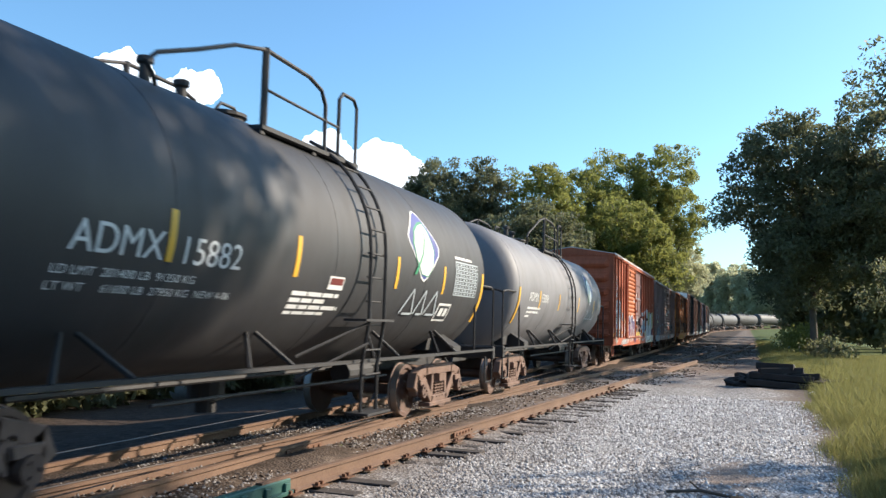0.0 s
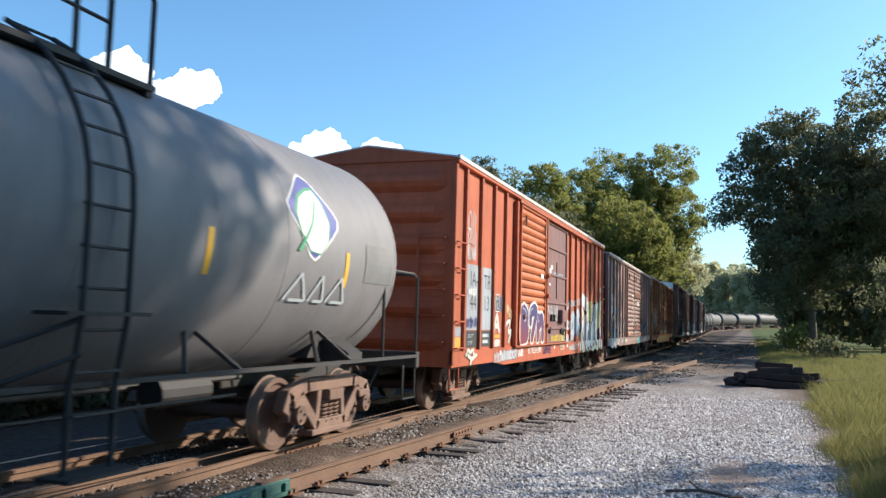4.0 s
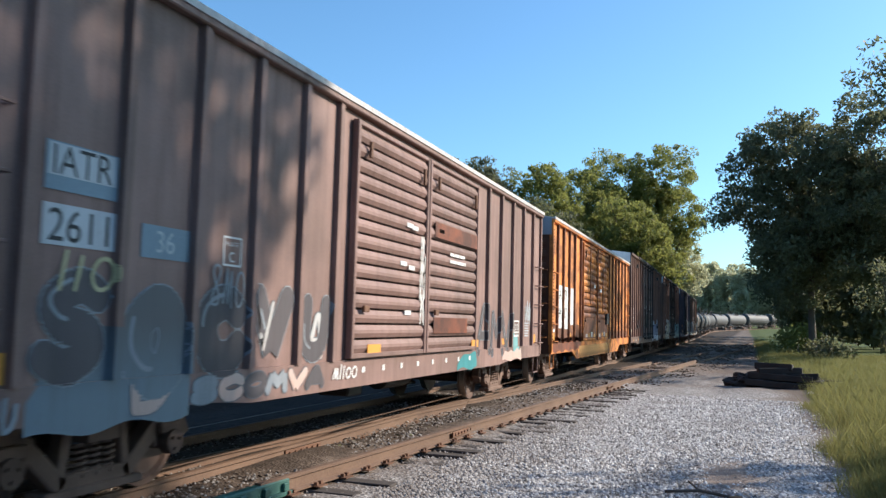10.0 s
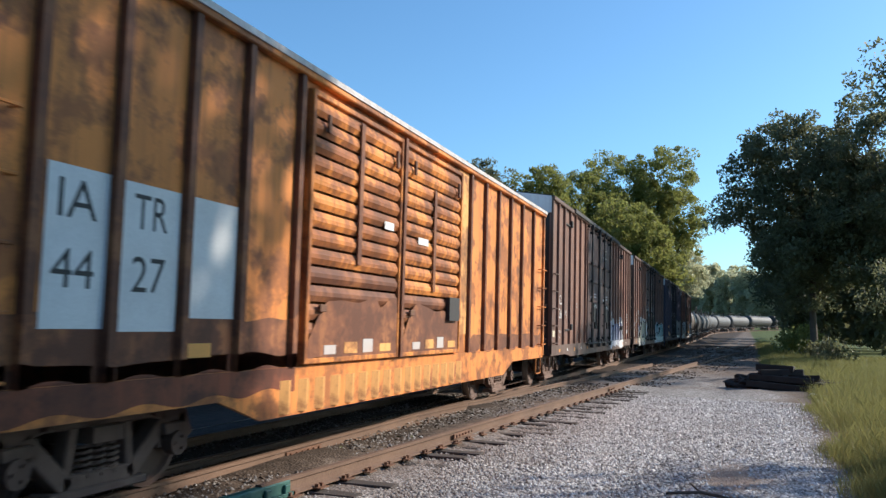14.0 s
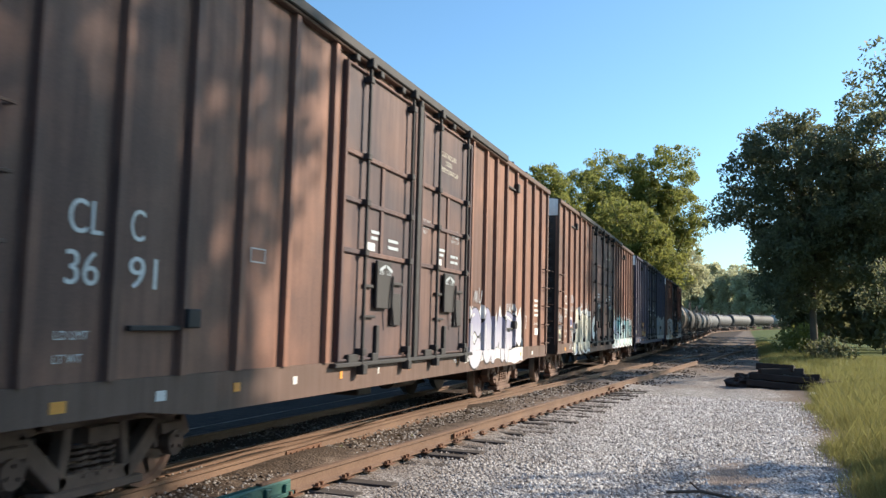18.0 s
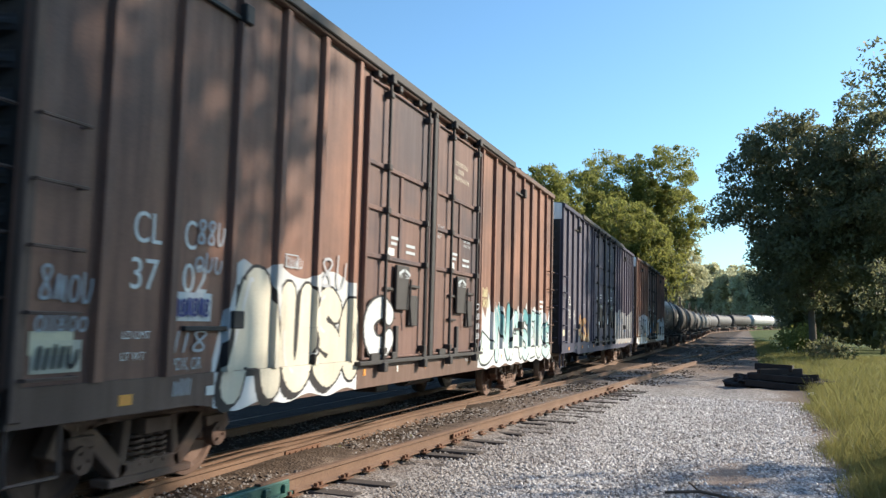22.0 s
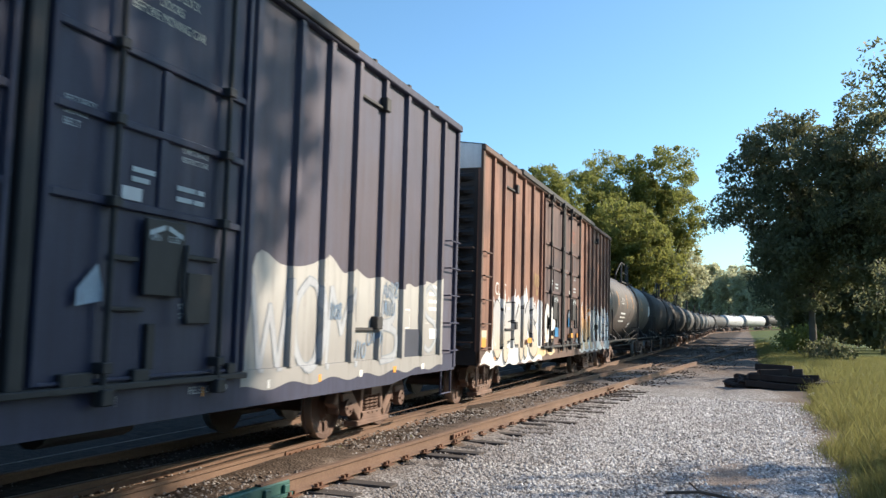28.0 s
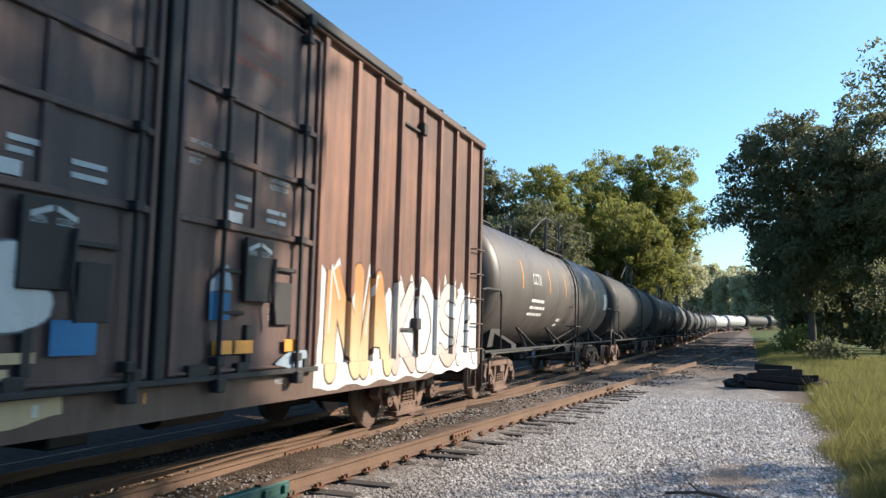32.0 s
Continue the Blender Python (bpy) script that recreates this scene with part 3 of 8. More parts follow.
STROKES = [
    [[(0, 0), (0.2, 0.9), (0.7, 1.0), (0.5, 0.5), (0.95, 0.6), (0.8, 0.0)]],
    [[(0.1, 1.0), (0.0, 0.3), (0.5, 0.1), (0.6, 0.7), (1.0, 0.9)], [(0.5, 0.1), (0.9, 0.0)]],
    [[(0.9, 1.0), (0.3, 0.8), (0.7, 0.5), (0.1, 0.3), (0.5, 0.0), (1.0, 0.2)]],
    [[(0.0, 0.9), (0.4, 0.6), (0.1, 0.0)], [(0.4, 0.6), (0.9, 1.0), (0.7, 0.3), (1.0, 0.0)]],
    [[(0.2, 0.0), (0.0, 0.6), (0.4, 1.0), (0.6, 0.4), (0.9, 0.7), (0.9, 0.1)]],
    [[(0.5, 1.0), (0.05, 0.75), (0.25, 0.3), (0.7, 0.0), (0.95, 0.4), (0.6, 0.6)]],
    [[(0.0, 0.5), (0.4, 1.0), (0.5, 0.0), (0.9, 0.5), (1.0, 1.0)]],
]


def bent(pts, n=5):
    """Rounded: points along a smooth line through pts."""
    out = []
    for i in range(len(pts) - 1):
        p0, p1, p2, p3 = (Vector(pts[min(max(k, 0), len(pts) - 1)]) for k in (i - 1, i, i + 1, i + 2))
        for k in range(n):
            t = k / n
            out.append(0.5 * ((2 * p1) + (p2 - p0) * t + (2 * p0 - 5 * p1 + 4 * p2 - p3) * t * t + (3 * p1 - p0 - 3 * p2 + p3) * t * t * t))
    return out + [Vector(pts[-1])]


def ribbon(bm, lines, half_w, flare=0.0):
    """Round-ended strokes of that half width along (y, z) lines, each bit a hair above the one before."""
    k = 0
    for line in lines:
        n = len(line)
        for i in range(n):
            r = half_w * (1 + flare * math.sin(math.pi * i / max(n - 1, 1)))
            p = line[i]
            if i in (0, n - 1) or i % 2 == 0:
                bm.faces.new([bm.verts.new((k * 6e-6, p.x + r * math.cos(a), p.y + r * math.sin(a))) for a in [math.pi * j / 5 for j in range(10)]])
                k += 1
            if i + 1 < n:
                q = line[i + 1]
                d = q - p
                if d.length < 1e-5:
                    continue
                m = Vector((-d.y, d.x)).normalized() * r
                bm.faces.new([bm.verts.new((k * 6e-6, c.x, c.y)) for c in (p - m, q - m, q + m, p + m)])
                k += 1
    return bm


# letter shapes as strokes in a unit square; a key in lower case stands for a smaller round form
ALPHABET = {
    "A": [[(0, 0), (0.40, 1), (0.58, 1), (1, 0)], [(0.2, 0.36), (0.8, 0.36)]],
    "C": [[(0.95, 0.82), (0.6, 1), (0.15, 0.8), (0.05, 0.4), (0.3, 0.03), (0.7, 0), (0.97, 0.2)]],
    "D": [[(0.1, 0), (0.1, 1), (0.6, 0.95), (0.95, 0.5), (0.6, 0.04), (0.1, 0)]],
    "E": [[(0.9, 0.95), (0.1, 1), (0.05, 0.5), (0.1, 0.02), (0.95, 0.05)], [(0.08, 0.5), (0.7, 0.55)]],
    "F": [[(0.95, 1), (0.1, 0.95), (0.12, 0)], [(0.12, 0.5), (0.8, 0.52)]],
    "J": [[(0.02, 0.5), (0.05, 0.08), (0.5, 0.02), (0.95, 0.35)], [(0.95, 0.35), (0.35, 0.75), (0.05, 0.95)]],
    "K": [[(0.12, 1), (0.08, 0)], [(0.9, 1), (0.15, 0.42), (0.95, 0)]],
    "L": [[(0.15, 1), (0.1, 0.05), (0.95, 0.0)]],
    "M": [[(0, 0), (0.14, 1), (0.5, 0.42), (0.86, 1), (1, 0)]],
    "N": [[(0.05, 0), (0.12, 1), (0.86, 0.02), (0.95, 1)]],
    "O": [[(0.5, 1), (0.1, 0.75), (0.05, 0.3), (0.4, 0), (0.8, 0.1), (0.97, 0.55), (0.8, 0.92), (0.5, 1)]],
    "P": [[(0.12, 0), (0.1, 1), (0.7, 0.98), (0.95, 0.72), (0.65, 0.45), (0.15, 0.45)]],
    "R": [[(0.12, 0), (0.1, 1), (0.7, 0.98), (0.92, 0.74), (0.6, 0.5), (0.2, 0.45)], [(0.42, 0.46), (0.98, 0)]],
    "S": [[(0.9, 0.88), (0.5, 1), (0.1, 0.78), (0.3, 0.54), (0.8, 0.42), (0.92, 0.18), (0.5, 0), (0.08, 0.12)]],
    "T": [[(0, 1), (1, 0.96)], [(0.5, 0.98), (0.45, 0)]],
    "U": [[(0.08, 1), (0.1, 0.25), (0.45, 0), (0.85, 0.2), (0.92, 1)]],
    "V": [[(0, 1), (0.45, 0), (0.95, 1)]],
    "W": [[(0, 1), (0.25, 0), (0.5, 0.7), (0.75, 0), (1, 1)]],
    "X": [[(0, 1), (1, 0)], [(0, 0), (1, 1)]],
    "Y": [[(0.05, 1), (0.5, 0.5), (0.95, 1)], [(0.5, 0.5), (0.42, 0)]],
    "Z": [[(0.05, 0.95), (0.95, 1), (0.05, 0.02), (0.95, 0)]],
    "I": [[(0.5, 1), (0.48, 0)]],
    "B": [[(0.1, 0), (0.1, 1), (0.75, 0.9), (0.7, 0.6), (0.15, 0.52), (0.85, 0.42), (0.85, 0.08), (0.1, 0)]],
    "H": [[(0.08, 1), (0.1, 0)], [(0.9, 1), (0.92, 0)], [(0.1, 0.5), (0.9, 0.52)]],
    "G": [[(0.9, 0.85), (0.5, 1), (0.1, 0.7), (0.1, 0.25), (0.5, 0), (0.9, 0.15), (0.92, 0.45), (0.55, 0.45)]],
    "2": [[(0.08, 0.72), (0.35, 1), (0.8, 0.85), (0.75, 0.55), (0.1, 0.03), (0.95, 0.05)]],
    "4": [[(0.82, 0), (0.80, 1), (0.05, 0.38), (1, 0.36)]],
    "7": [[(0.05, 0.62), (0.15, 0.95), (0.95, 0.98), (0.35, 0)]],
    "n": [[(0.1, 0), (0.12, 1), (0.2, 0.7), (0.6, 1.0), (0.85, 0.7), (0.9, 0)]],
}
ANGULAR = set("AEFHIKLMNTVWXYZ4")


def glyph(ch, y0, y1, z0, z1, slant=0.0, bulge=0.0, inset=0.0):
    """The strokes of one letter fitted into a box, its stroke ends kept inset from the edges."""
    w, h = y1 - y0 - 2 * inset, z1 - z0 - 2 * inset
    out = []
    for stroke in ALPHABET[ch]:
        pts = [Vector((y0 + inset + (p + slant * (q - 0.5)) * w, z0 + inset + q * h + bulge * math.sin(math.pi * p))) for p, q in stroke]
        if ch in ANGULAR:
            fine = []
            for a, b in zip(pts, pts[1:]):
                fine += [a.lerp(b, t / 3) for t in range(3)]
            out.append(fine + [pts[-1]])
        else:
            out.append(bent(pts, 6))
    return out


def piece(car, rows, outline, fill, base=None, ribs=(), rib_w=0.11, edge=0.03, gleam=None, shade=None, label=""):
    """A sprayed name in fat letters. rows: (letter, y0, y1, z0, z1, half width, slant[, fill]). shade: paint of a block shadow to the lower left."""
    for k, (ch, y0, y1, z0, z1, r, slant, *own) in enumerate(rows):
        lines = glyph(ch, y0, y1, z0, z1, slant, inset=r)
        step = 0.0009 * (k % 2)
        if shade:
            bm = ribbon(bmesh.new(), [[p + Vector((-0.075, -0.05)) for p in ln] for ln in lines], r + edge * 0.6, 0.1)
            part("sprayed_shadow", drape(bm, 0.0055 + step, base, ribs, rib_w), shade, car)
        part("sprayed_outline", drape(ribbon(bmesh.new(), lines, r + edge, 0.1), 0.0075 + step, base, ribs, rib_w), outline, car)
        part("sprayed_letter", drape(ribbon(bmesh.new(), lines, r, 0.1), 0.0105 + step, base, ribs, rib_w), own[0] if own else fill, car, label if k == 0 else "")
        if gleam:
            n = len(lines[0])
            arc = [p + Vector((-0.35, 0.4)) * r for p in lines[0][n // 6:n // 2]]
            part("sprayed_gleam", drape(ribbon(bmesh.new(), [arc], r * 0.13), 0.0135 + step, base, ribs, rib_w), gleam, car)


def scrawl(car, n, y0, y1, z0, z1, material, base=None, ribs=(), r=0.012, slant=0.15, rise=0.0, label=""):
    """One line of n thin sprayed loops, hooks and bars, each a part: handwriting that nobody can read."""
    w = (y1 - y0) / n
    rnd = random.Random(n * 17 + round(y0 * 100))
    for k in range(n):
        a, h = y0 + w * k + w * 0.06, (z1 - z0) * rnd.uniform(0.86, 1.1)
        z = z0 + rise * k / n + rnd.uniform(-0.04, 0.04) * (z1 - z0)
        form = rnd.choice(("loop", "hook", "bars", "zigzag", "eight"))
        if form == "loop":
            uv = [[(0.5 + 0.42 * math.cos(q * 0.55), 0.45 + 0.45 * math.sin(q * 0.55)) for q in range(13)]]
        elif form == "hook":
            uv = [[(0.1, 1.0), (0.12, 0.3), (0.3, 0.0), (0.62, 0.05), (0.8, 0.4), (0.8, 0.8)]]
        elif form == "bars":
            uv = [[(0.15, 0.0), (0.2, 1.0)], [(0.7, 0.0), (0.78, 0.9)]]
        elif form == "zigzag":
            uv = [[(0.05, 0.1), (0.28, 0.95), (0.5, 0.1), (0.72, 0.9), (0.9, 0.0)]]
        else:
            uv = [[(0.45 + 0.36 * math.sin(q * 0.9), 0.5 + 0.48 * math.cos(q * 0.45)) for q in range(15)]]
        lines = [[Vector((a + w * 0.86 * (u + slant * (v - 0.5)), z + h * v)) for u, v in line] for line in uv]
        part("sprayed_writing", drape(ribbon(bmesh.new(), lines, r), 0.0165, base, ribs, 0.11), material, car, label if k == 0 else "")


def sprayed(car, colours, base, y0, y1, z0, z1, n, seed, ribs=(), rib_w=0.11, flame=True, field=True, fat=0.20, edge=None, label="spray-painted letter shapes", loose=False, forms=None):
    """A sprayed piece: field, and n fat letter-like shapes (outline, fill, gleam). colours: field, outline, fill, gleam. base: x of a flat door, None for the ribbed side."""
    rnd = random.Random(seed)
    if field:
        halo(car, colours[0], base, y0, y1, z0, z1, seed, ribs, rib_w, flame, label)
    w = (y1 - y0) / n
    h = (z1 - z0) * 0.72
    edge = 0.018 + 0.034 * h if edge is None else edge
    for k in range(n):
        shape = STROKES[forms[k % len(forms)] if forms else rnd.randrange(len(STROKES))]
        if loose:
            shape = [[(rnd.uniform(0, 1), rnd.uniform(0, 1)) for _ in range(4)] for _ in range(2)]
        else:
            shape = [[(p + rnd.uniform(-0.10, 0.10), q + rnd.uniform(-0.10, 0.10)) for p, q in stroke] for stroke in shape]
        ax, az = y0 + w * (k + 0.08 + rnd.uniform(-0.03, 0.03)), z0 + 0.06 + rnd.uniform(0, 0.1) * h
        hh, sl = h * rnd.uniform(0.85, 1.05), rnd.uniform(-0.1, 0.25)
        lines = [bent([(ax + (p + sl * q) * w * 0.84, az + q * hh) for p, q in stroke]) for stroke in shape]
        r = fat * min(w, h) * 0.5
        for name, mat, rr, lift in (("sprayed_outline", colours[1], r + edge, 0.007), ("sprayed_letter", colours[2], r, 0.010)):
            for line in lines:
                bm = drape(ribbon(bmesh.new(), [line], rr), lift, base, ribs, rib_w)
                part(name, bm, mat, car, "" if field or k or name != "sprayed_letter" else label)
        bm = ribbon(bmesh.new(), [[p + Vector((-0.2, 0.25)) * r for p in lines[0]]], r * 0.22)
        part("sprayed_gleam", drape(bm, 0.013, base, ribs, rib_w), colours[3], car)


def hat_post(x0, x1, w, z0, z1):
    bm = bmesh.new()
    prism(bm, [(x0, -w / 2), (x1, -w / 2 * 0.8), (x1, w / 2 * 0.8), (x0, w / 2)], 2, z0, z1)
    me = bpy.data.meshes.new("side_post")
    bm.to_mesh(me)
    bm.free()
    return me


def slatted_door(car, m, y0, y1, z0, z1, x, n, hardware, label, low=None, low_part=0.0):
    """A sliding door of horizontal pressed corrugations."""
    bm = bmesh.new()
    prof = []
    for k in range(n):
        a = z0 + 0.06 + (z1 - z0 - 0.12) * k / n
        h = (z1 - z0 - 0.12) / n
        prof += [(x, a), (x + 0.032, a + h * 0.30), (x + 0.032, a + h * 0.52), (x, a + h * 0.85)]
    rows = [[bm.verts.new((px, yy, pz)) for yy in (y0 + 0.05, y1 - 0.05)] for px, pz in prof]
    for a, b in zip(rows, rows[1:]):
        bm.faces.new((a[0], a[1], b[1], b[0]))
    box(bm, x - 0.03, x, y0, y1, z0, z1)
    door = part("sliding_door", bm, m, car, label)
    if low:
        door.data.materials.append(low)
        for p in door.data.polygons:
            if p.center.z < z0 + (z1 - z0) * low_part:
                p.material_index = 1
    for yy in (y0, y1 - 0.07):
        bm = bmesh.new()
        box(bm, x, x + 0.05, yy, yy + 0.07, z0, z1, 0.008)
        part("door_stile", bm, m, door)
    for zz in (z0, z1 - 0.06):
        bm = bmesh.new()
        box(bm, x, x + 0.045, y0 + 0.07, y1 - 0.07, zz, zz + 0.06, 0.008)
        part("door_rail", bm, m, door)
    for a, b, za, zb in ((y0 + 0.25, y0 + 0.40, z0 + 0.55, z0 + 0.63), (y1 - 0.30, y1 - 0.24, z1 - 0.45, z1 - 0.22), (y0 + 0.30, y0 + 0.36, z1 - 0.42, z1 - 0.22)):
        bm = bmesh.new()
        box(bm, x + 0.05, x + 0.085, a, b, za, zb, 0.006)
        part("door_latch", bm, hardware, door)
    return door


def plug_door(car, m, y0, y1, z0, z1, x, hardware, label, panels=(0.0, 0.368, 0.54, 0.70, 1.0), rods=True, at=(0.24, 0.84)):
    """A plug door: framed flat panels, and two upright locking rods with a crank plate."""
    bm = bmesh.new()
    box(bm, x - 0.03, x, y0, y1, z0, z1)
    w, h = y1 - y0, z1 - z0
    door = part("plug_door", bm, m, car, label)
    for f in panels:
        zz = z0 + h * f
        bm = bmesh.new()
        box(bm, x, x + 0.035, y0 + 0.06, y1 - 0.06, max(z0, zz - 0.03), min(z1, zz + 0.03), 0.008)
        part("door_batten", bm, m, door)
    for yy in (y0, y1 - 0.06):
        bm = bmesh.new()
        box(bm, x, x + 0.038, yy, yy + 0.06, z0, z1, 0.008)
        part("door_stile", bm, m, door)
    bm = bmesh.new()
    box(bm, x, x + 0.025, y0 + w * 0.49, y0 + w * 0.53, z0 + h * 0.375, z0 + h * 0.69, 0.005)
    part("door_patch", bm, m, door)
    if rods:
        for yy in (y0 + w * at[0], y0 + w * at[1]):
            bm = bmesh.new()
            tube(bm, [(x + 0.075, yy, z0 - 0.12), (x + 0.075, yy, z1 + 0.10)], 0.024, 8)
            for f in (0.03, 0.368, 0.54, 0.70, 0.97):
                box(bm, x, x + 0.11, yy - 0.05, yy + 0.05, z0 + h * f - 0.04, z0 + h * f + 0.04, 0.008)
            for zz in (z0 - 0.16, z1 + 0.04):
                box(bm, x + 0.03, x + 0.13, yy - 0.06, yy + 0.06, zz, zz + 0.12, 0.01)
            part("lock_rod", bm, hardware, door)
        bm = bmesh.new()
        box(bm, x + 0.03, x + 0.07, y0 + w * 0.42, y0 + w * 0.62, z0 + h * 0.18, z0 + h * 0.35, 0.01)
        tube(bm, [(x + 0.09, y0 + w * 0.62, z0 + h * 0.30), (x + 0.10, y0 + w * 0.60, z0 + h * 0.20), (x + 0.10, y0 + w * 0.63, z0 + h * 0.12)], 0.018, 6)
        part("lock_crank", bm, hardware, door)
        for a, b, c, d in ((0.66, 0.80, 0.12, 0.24), (0.28, 0.44, 0.145, 0.155), (0.46, 0.50, 0.02, 0.12), (0.28, 0.40, 0.25, 0.262), (0.64, 0.83, 0.27, 0.282)):
            bm = bmesh.new()
            box(bm, x, x + 0.045, y0 + w * a, y0 + w * b, z0 + h * c, z0 + h * d, 0.008)
            part("door_gear", bm, hardware, door)
        for k, (a, b) in enumerate(((0.10, 0.22), (0.40, 0.48), (0.92, 0.97))):
            bm = bmesh.new()
            box(bm, x, x + 0.06, y0 + w * a, y0 + w * b, z0 - 0.05, z0 + 0.08, 0.01)
            part("door_roller", bm, hardware, door)
    return door


HALF, POST = 1.555, 1.615


def box_car(name, label, L, eave, ridge, body, roof, posts, doors, spin, sill=0.80, belly=(0.25, 0.75, 0.62), post_w=0.11, trim=None, end_paint=None, top_panel=None, truck_in=2.05, end_n=4, post_paint=None, eave_paint=None):
    """posts: y of side posts from the front end; doors(car): adds the doors and what is on the side."""
    car = tagged(empty(name), label, "box car", "freight cars of the passing train")
    trim = trim or body
    h = L / 2
    floor = sill + 0.26
    post_me = hat_post(HALF - 0.005, POST, post_w, floor, eave - 0.10)
    for s in (1, -1):
        bm = bmesh.new()
        box(bm, min(s * (HALF - 0.05), s * HALF), max(s * (HALF - 0.05), s * HALF), -h + 0.004, h - 0.004, floor - 0.02, eave - 0.02)
        part("side_wall", bm, body, car)
        bm = bmesh.new()
        b0, b1, bz = belly
        prism(bm, [(-h, sill), (-h + b0 * L - 0.7, sill), (-h + b0 * L, bz), (-h + b1 * L, bz), (-h + b1 * L + 0.7, sill), (h, sill), (h, floor), (-h, floor)], 0, s * (HALF - 0.01), s * (HALF + 0.03))
        part("side_sill", bm, trim, car)
        bm = bmesh.new()
        box(bm, min(s * (HALF - 0.02), s * (HALF + 0.085)), max(s * (HALF - 0.02), s * (HALF + 0.085)), -h, h, eave - 0.10, eave, 0.012)
        part("eave_rail", bm, eave_paint or trim, car)
        for y in posts:
            ob = part_of("side_post", post_me, post_paint or body, car)
            shift(ob, 0, -h + y, 0, 0 if s == 1 else 180)
            if s == -1:
                ob.matrix_basis = pose(0, -h + y, 0, 0, 0, 180)
        for e in (-1, 1):
            bm = bmesh.new()
            y = e * h
            box(bm, min(s * (HALF - 0.03), s * (POST - 0.01)), max(s * (HALF - 0.03), s * (POST - 0.01)), min(y, y - e * 0.10), max(y, y - e * 0.10), sill + 0.04, eave - 0.10, 0.01)
            part("corner_post", bm, trim, car)
    for e in (-1, 1):
        bm = bmesh.new()
        y = e * (h - 0.02)
        top = eave - 0.42 if top_panel else eave - 0.05
        zs = [floor + (top - floor) * k / end_n for k in range(end_n + 1)]
        corrugated(bm, -HALF, HALF, y, e, zs, 0.12)
        box(bm, -HALF, HALF, min(y, y - e * 0.03), max(y, y - e * 0.03), sill, floor)
        part("end_wall", bm, end_paint or body, car)
        rise = ridge - eave
        bm = bmesh.new()
        prism(bm, [(-HALF, top), (HALF, top), (HALF, eave), (0, ridge - 0.03), (-HALF, eave)], 1, min(y, y + e * 0.03), max(y, y + e * 0.03))
        part("end_gable", bm, top_panel or body, car, "pale painted panel at the top of the end" if top_panel else "")
        end_rungs(car, trim, y, e * 0.12, (e * -0.0 + 1.02, 1.46), [floor + 0.15 + 0.42 * k for k in range(5)])
        bm = bmesh.new()
        tube(bm, [(1.0, y + e * 0.13, floor + 0.05), (1.0, y + e * 0.13, floor + 2.0)], 0.02, 5)
        part("end_ladder_rail", bm, trim, car)
        ys = sorted((e * (h - 0.05), e * (h - 0.50)))
        rungs(car, trim, HALF, ys, [floor + 0.05 + 0.43 * k for k in range(5)], out=0.10)
        sill_step(car, trim, HALF - 0.02, ys, sill + 0.02, sill - 0.36)
        coupler(car, e * h, e)
    # roof with cross seams
    bm = bmesh.new()
    x = HALF + 0.07
    prism(bm, [(-x, eave - 0.015), (x, eave - 0.015), (x, eave + 0.012), (0, ridge), (-x, eave + 0.012)], 1, -h, h)
    if roof is RUST_ROOF:
        for s in (1, -1):
            edge = bmesh.new()
            box(edge, min(s * (x - 0.01), s * (x + 0.03)), max(s * (x - 0.01), s * (x + 0.03)), -h, h, eave - 0.035, eave + 0.03)
            part("roof_edge", edge, roof, car)
    n = int(L / 1.15)
    for k in range(1, n):
        y = -h + L * k / n
        prism(bm, [(-x, eave + 0.012), (0, ridge), (x, eave + 0.012), (x, eave + 0.045), (0, ridge + 0.035), (-x, eave + 0.045)], 1, y - 0.03, y + 0.03)
    part("roof", bm, roof, car)
    bm = bmesh.new()
    box(bm, -0.30, 0.30, -h + 0.1, h - 0.1, 0.62, sill + 0.2)
    for k in range(9):
        y = -h + L * (k + 0.5) / 9
        box(bm, -HALF + 0.05, HALF - 0.05, y - 0.06, y + 0.06, sill + 0.02, sill + 0.2)
    box(bm, -HALF + 0.06, HALF - 0.06, -h + 0.05, h - 0.05, sill + 0.2, sill + 0.25)
    part("underframe", bm, DARK_STEEL, car)
    bm = bmesh.new()
    lathe(bm, [(-0.5, 0.05), (-0.5, 0.19), (0.5, 0.19), (0.5, 0.05)], (0.75, 0.9, sill - 0.12), (0, 1, 0), 12)
    box(bm, 0.5, 0.95, -1.0, -0.55, sill - 0.3, sill + 0.05, 0.02)
    tube(bm, [(0.8, -h * 0.6, sill - 0.1), (0.8, h * 0.6, sill - 0.1)], 0.022, 5)
    part("brake_cylinder", bm, DARK_STEEL, car)
    truck(car, -h + truck_in, spin)
    truck(car, h - truck_in, spin)
    doors(car, h, floor)
    return car


ORANGE = paint("faded_orange_red_paint", (0.46, 0.108, 0.046), rust=(0.12, 0.035, 0.02), wear=0.5, grime=0.4, soot=0.3)
ORANGE_POST = paint("rust_darkened_orange_paint", (0.40, 0.10, 0.045), rust=(0.10, 0.03, 0.018), wear=0.6, grime=0.5, rust_lo=0.54)
ORANGE_DOOR = paint("sun_bleached_orange_paint", (0.53, 0.150, 0.055), rust=(0.10, 0.03, 0.02), wear=0.4, grime=0.3)
MAROON = paint("dull_maroon_paint", (0.21, 0.112, 0.108), wear=0.3, grime=0.35)
TAUPE = paint("weathered_brown_grey_paint", (0.30, 0.185, 0.158), rust=(0.16, 0.05, 0.022), wear=0.25, grime=0.45, rust_lo=0.66, soot=0.45)


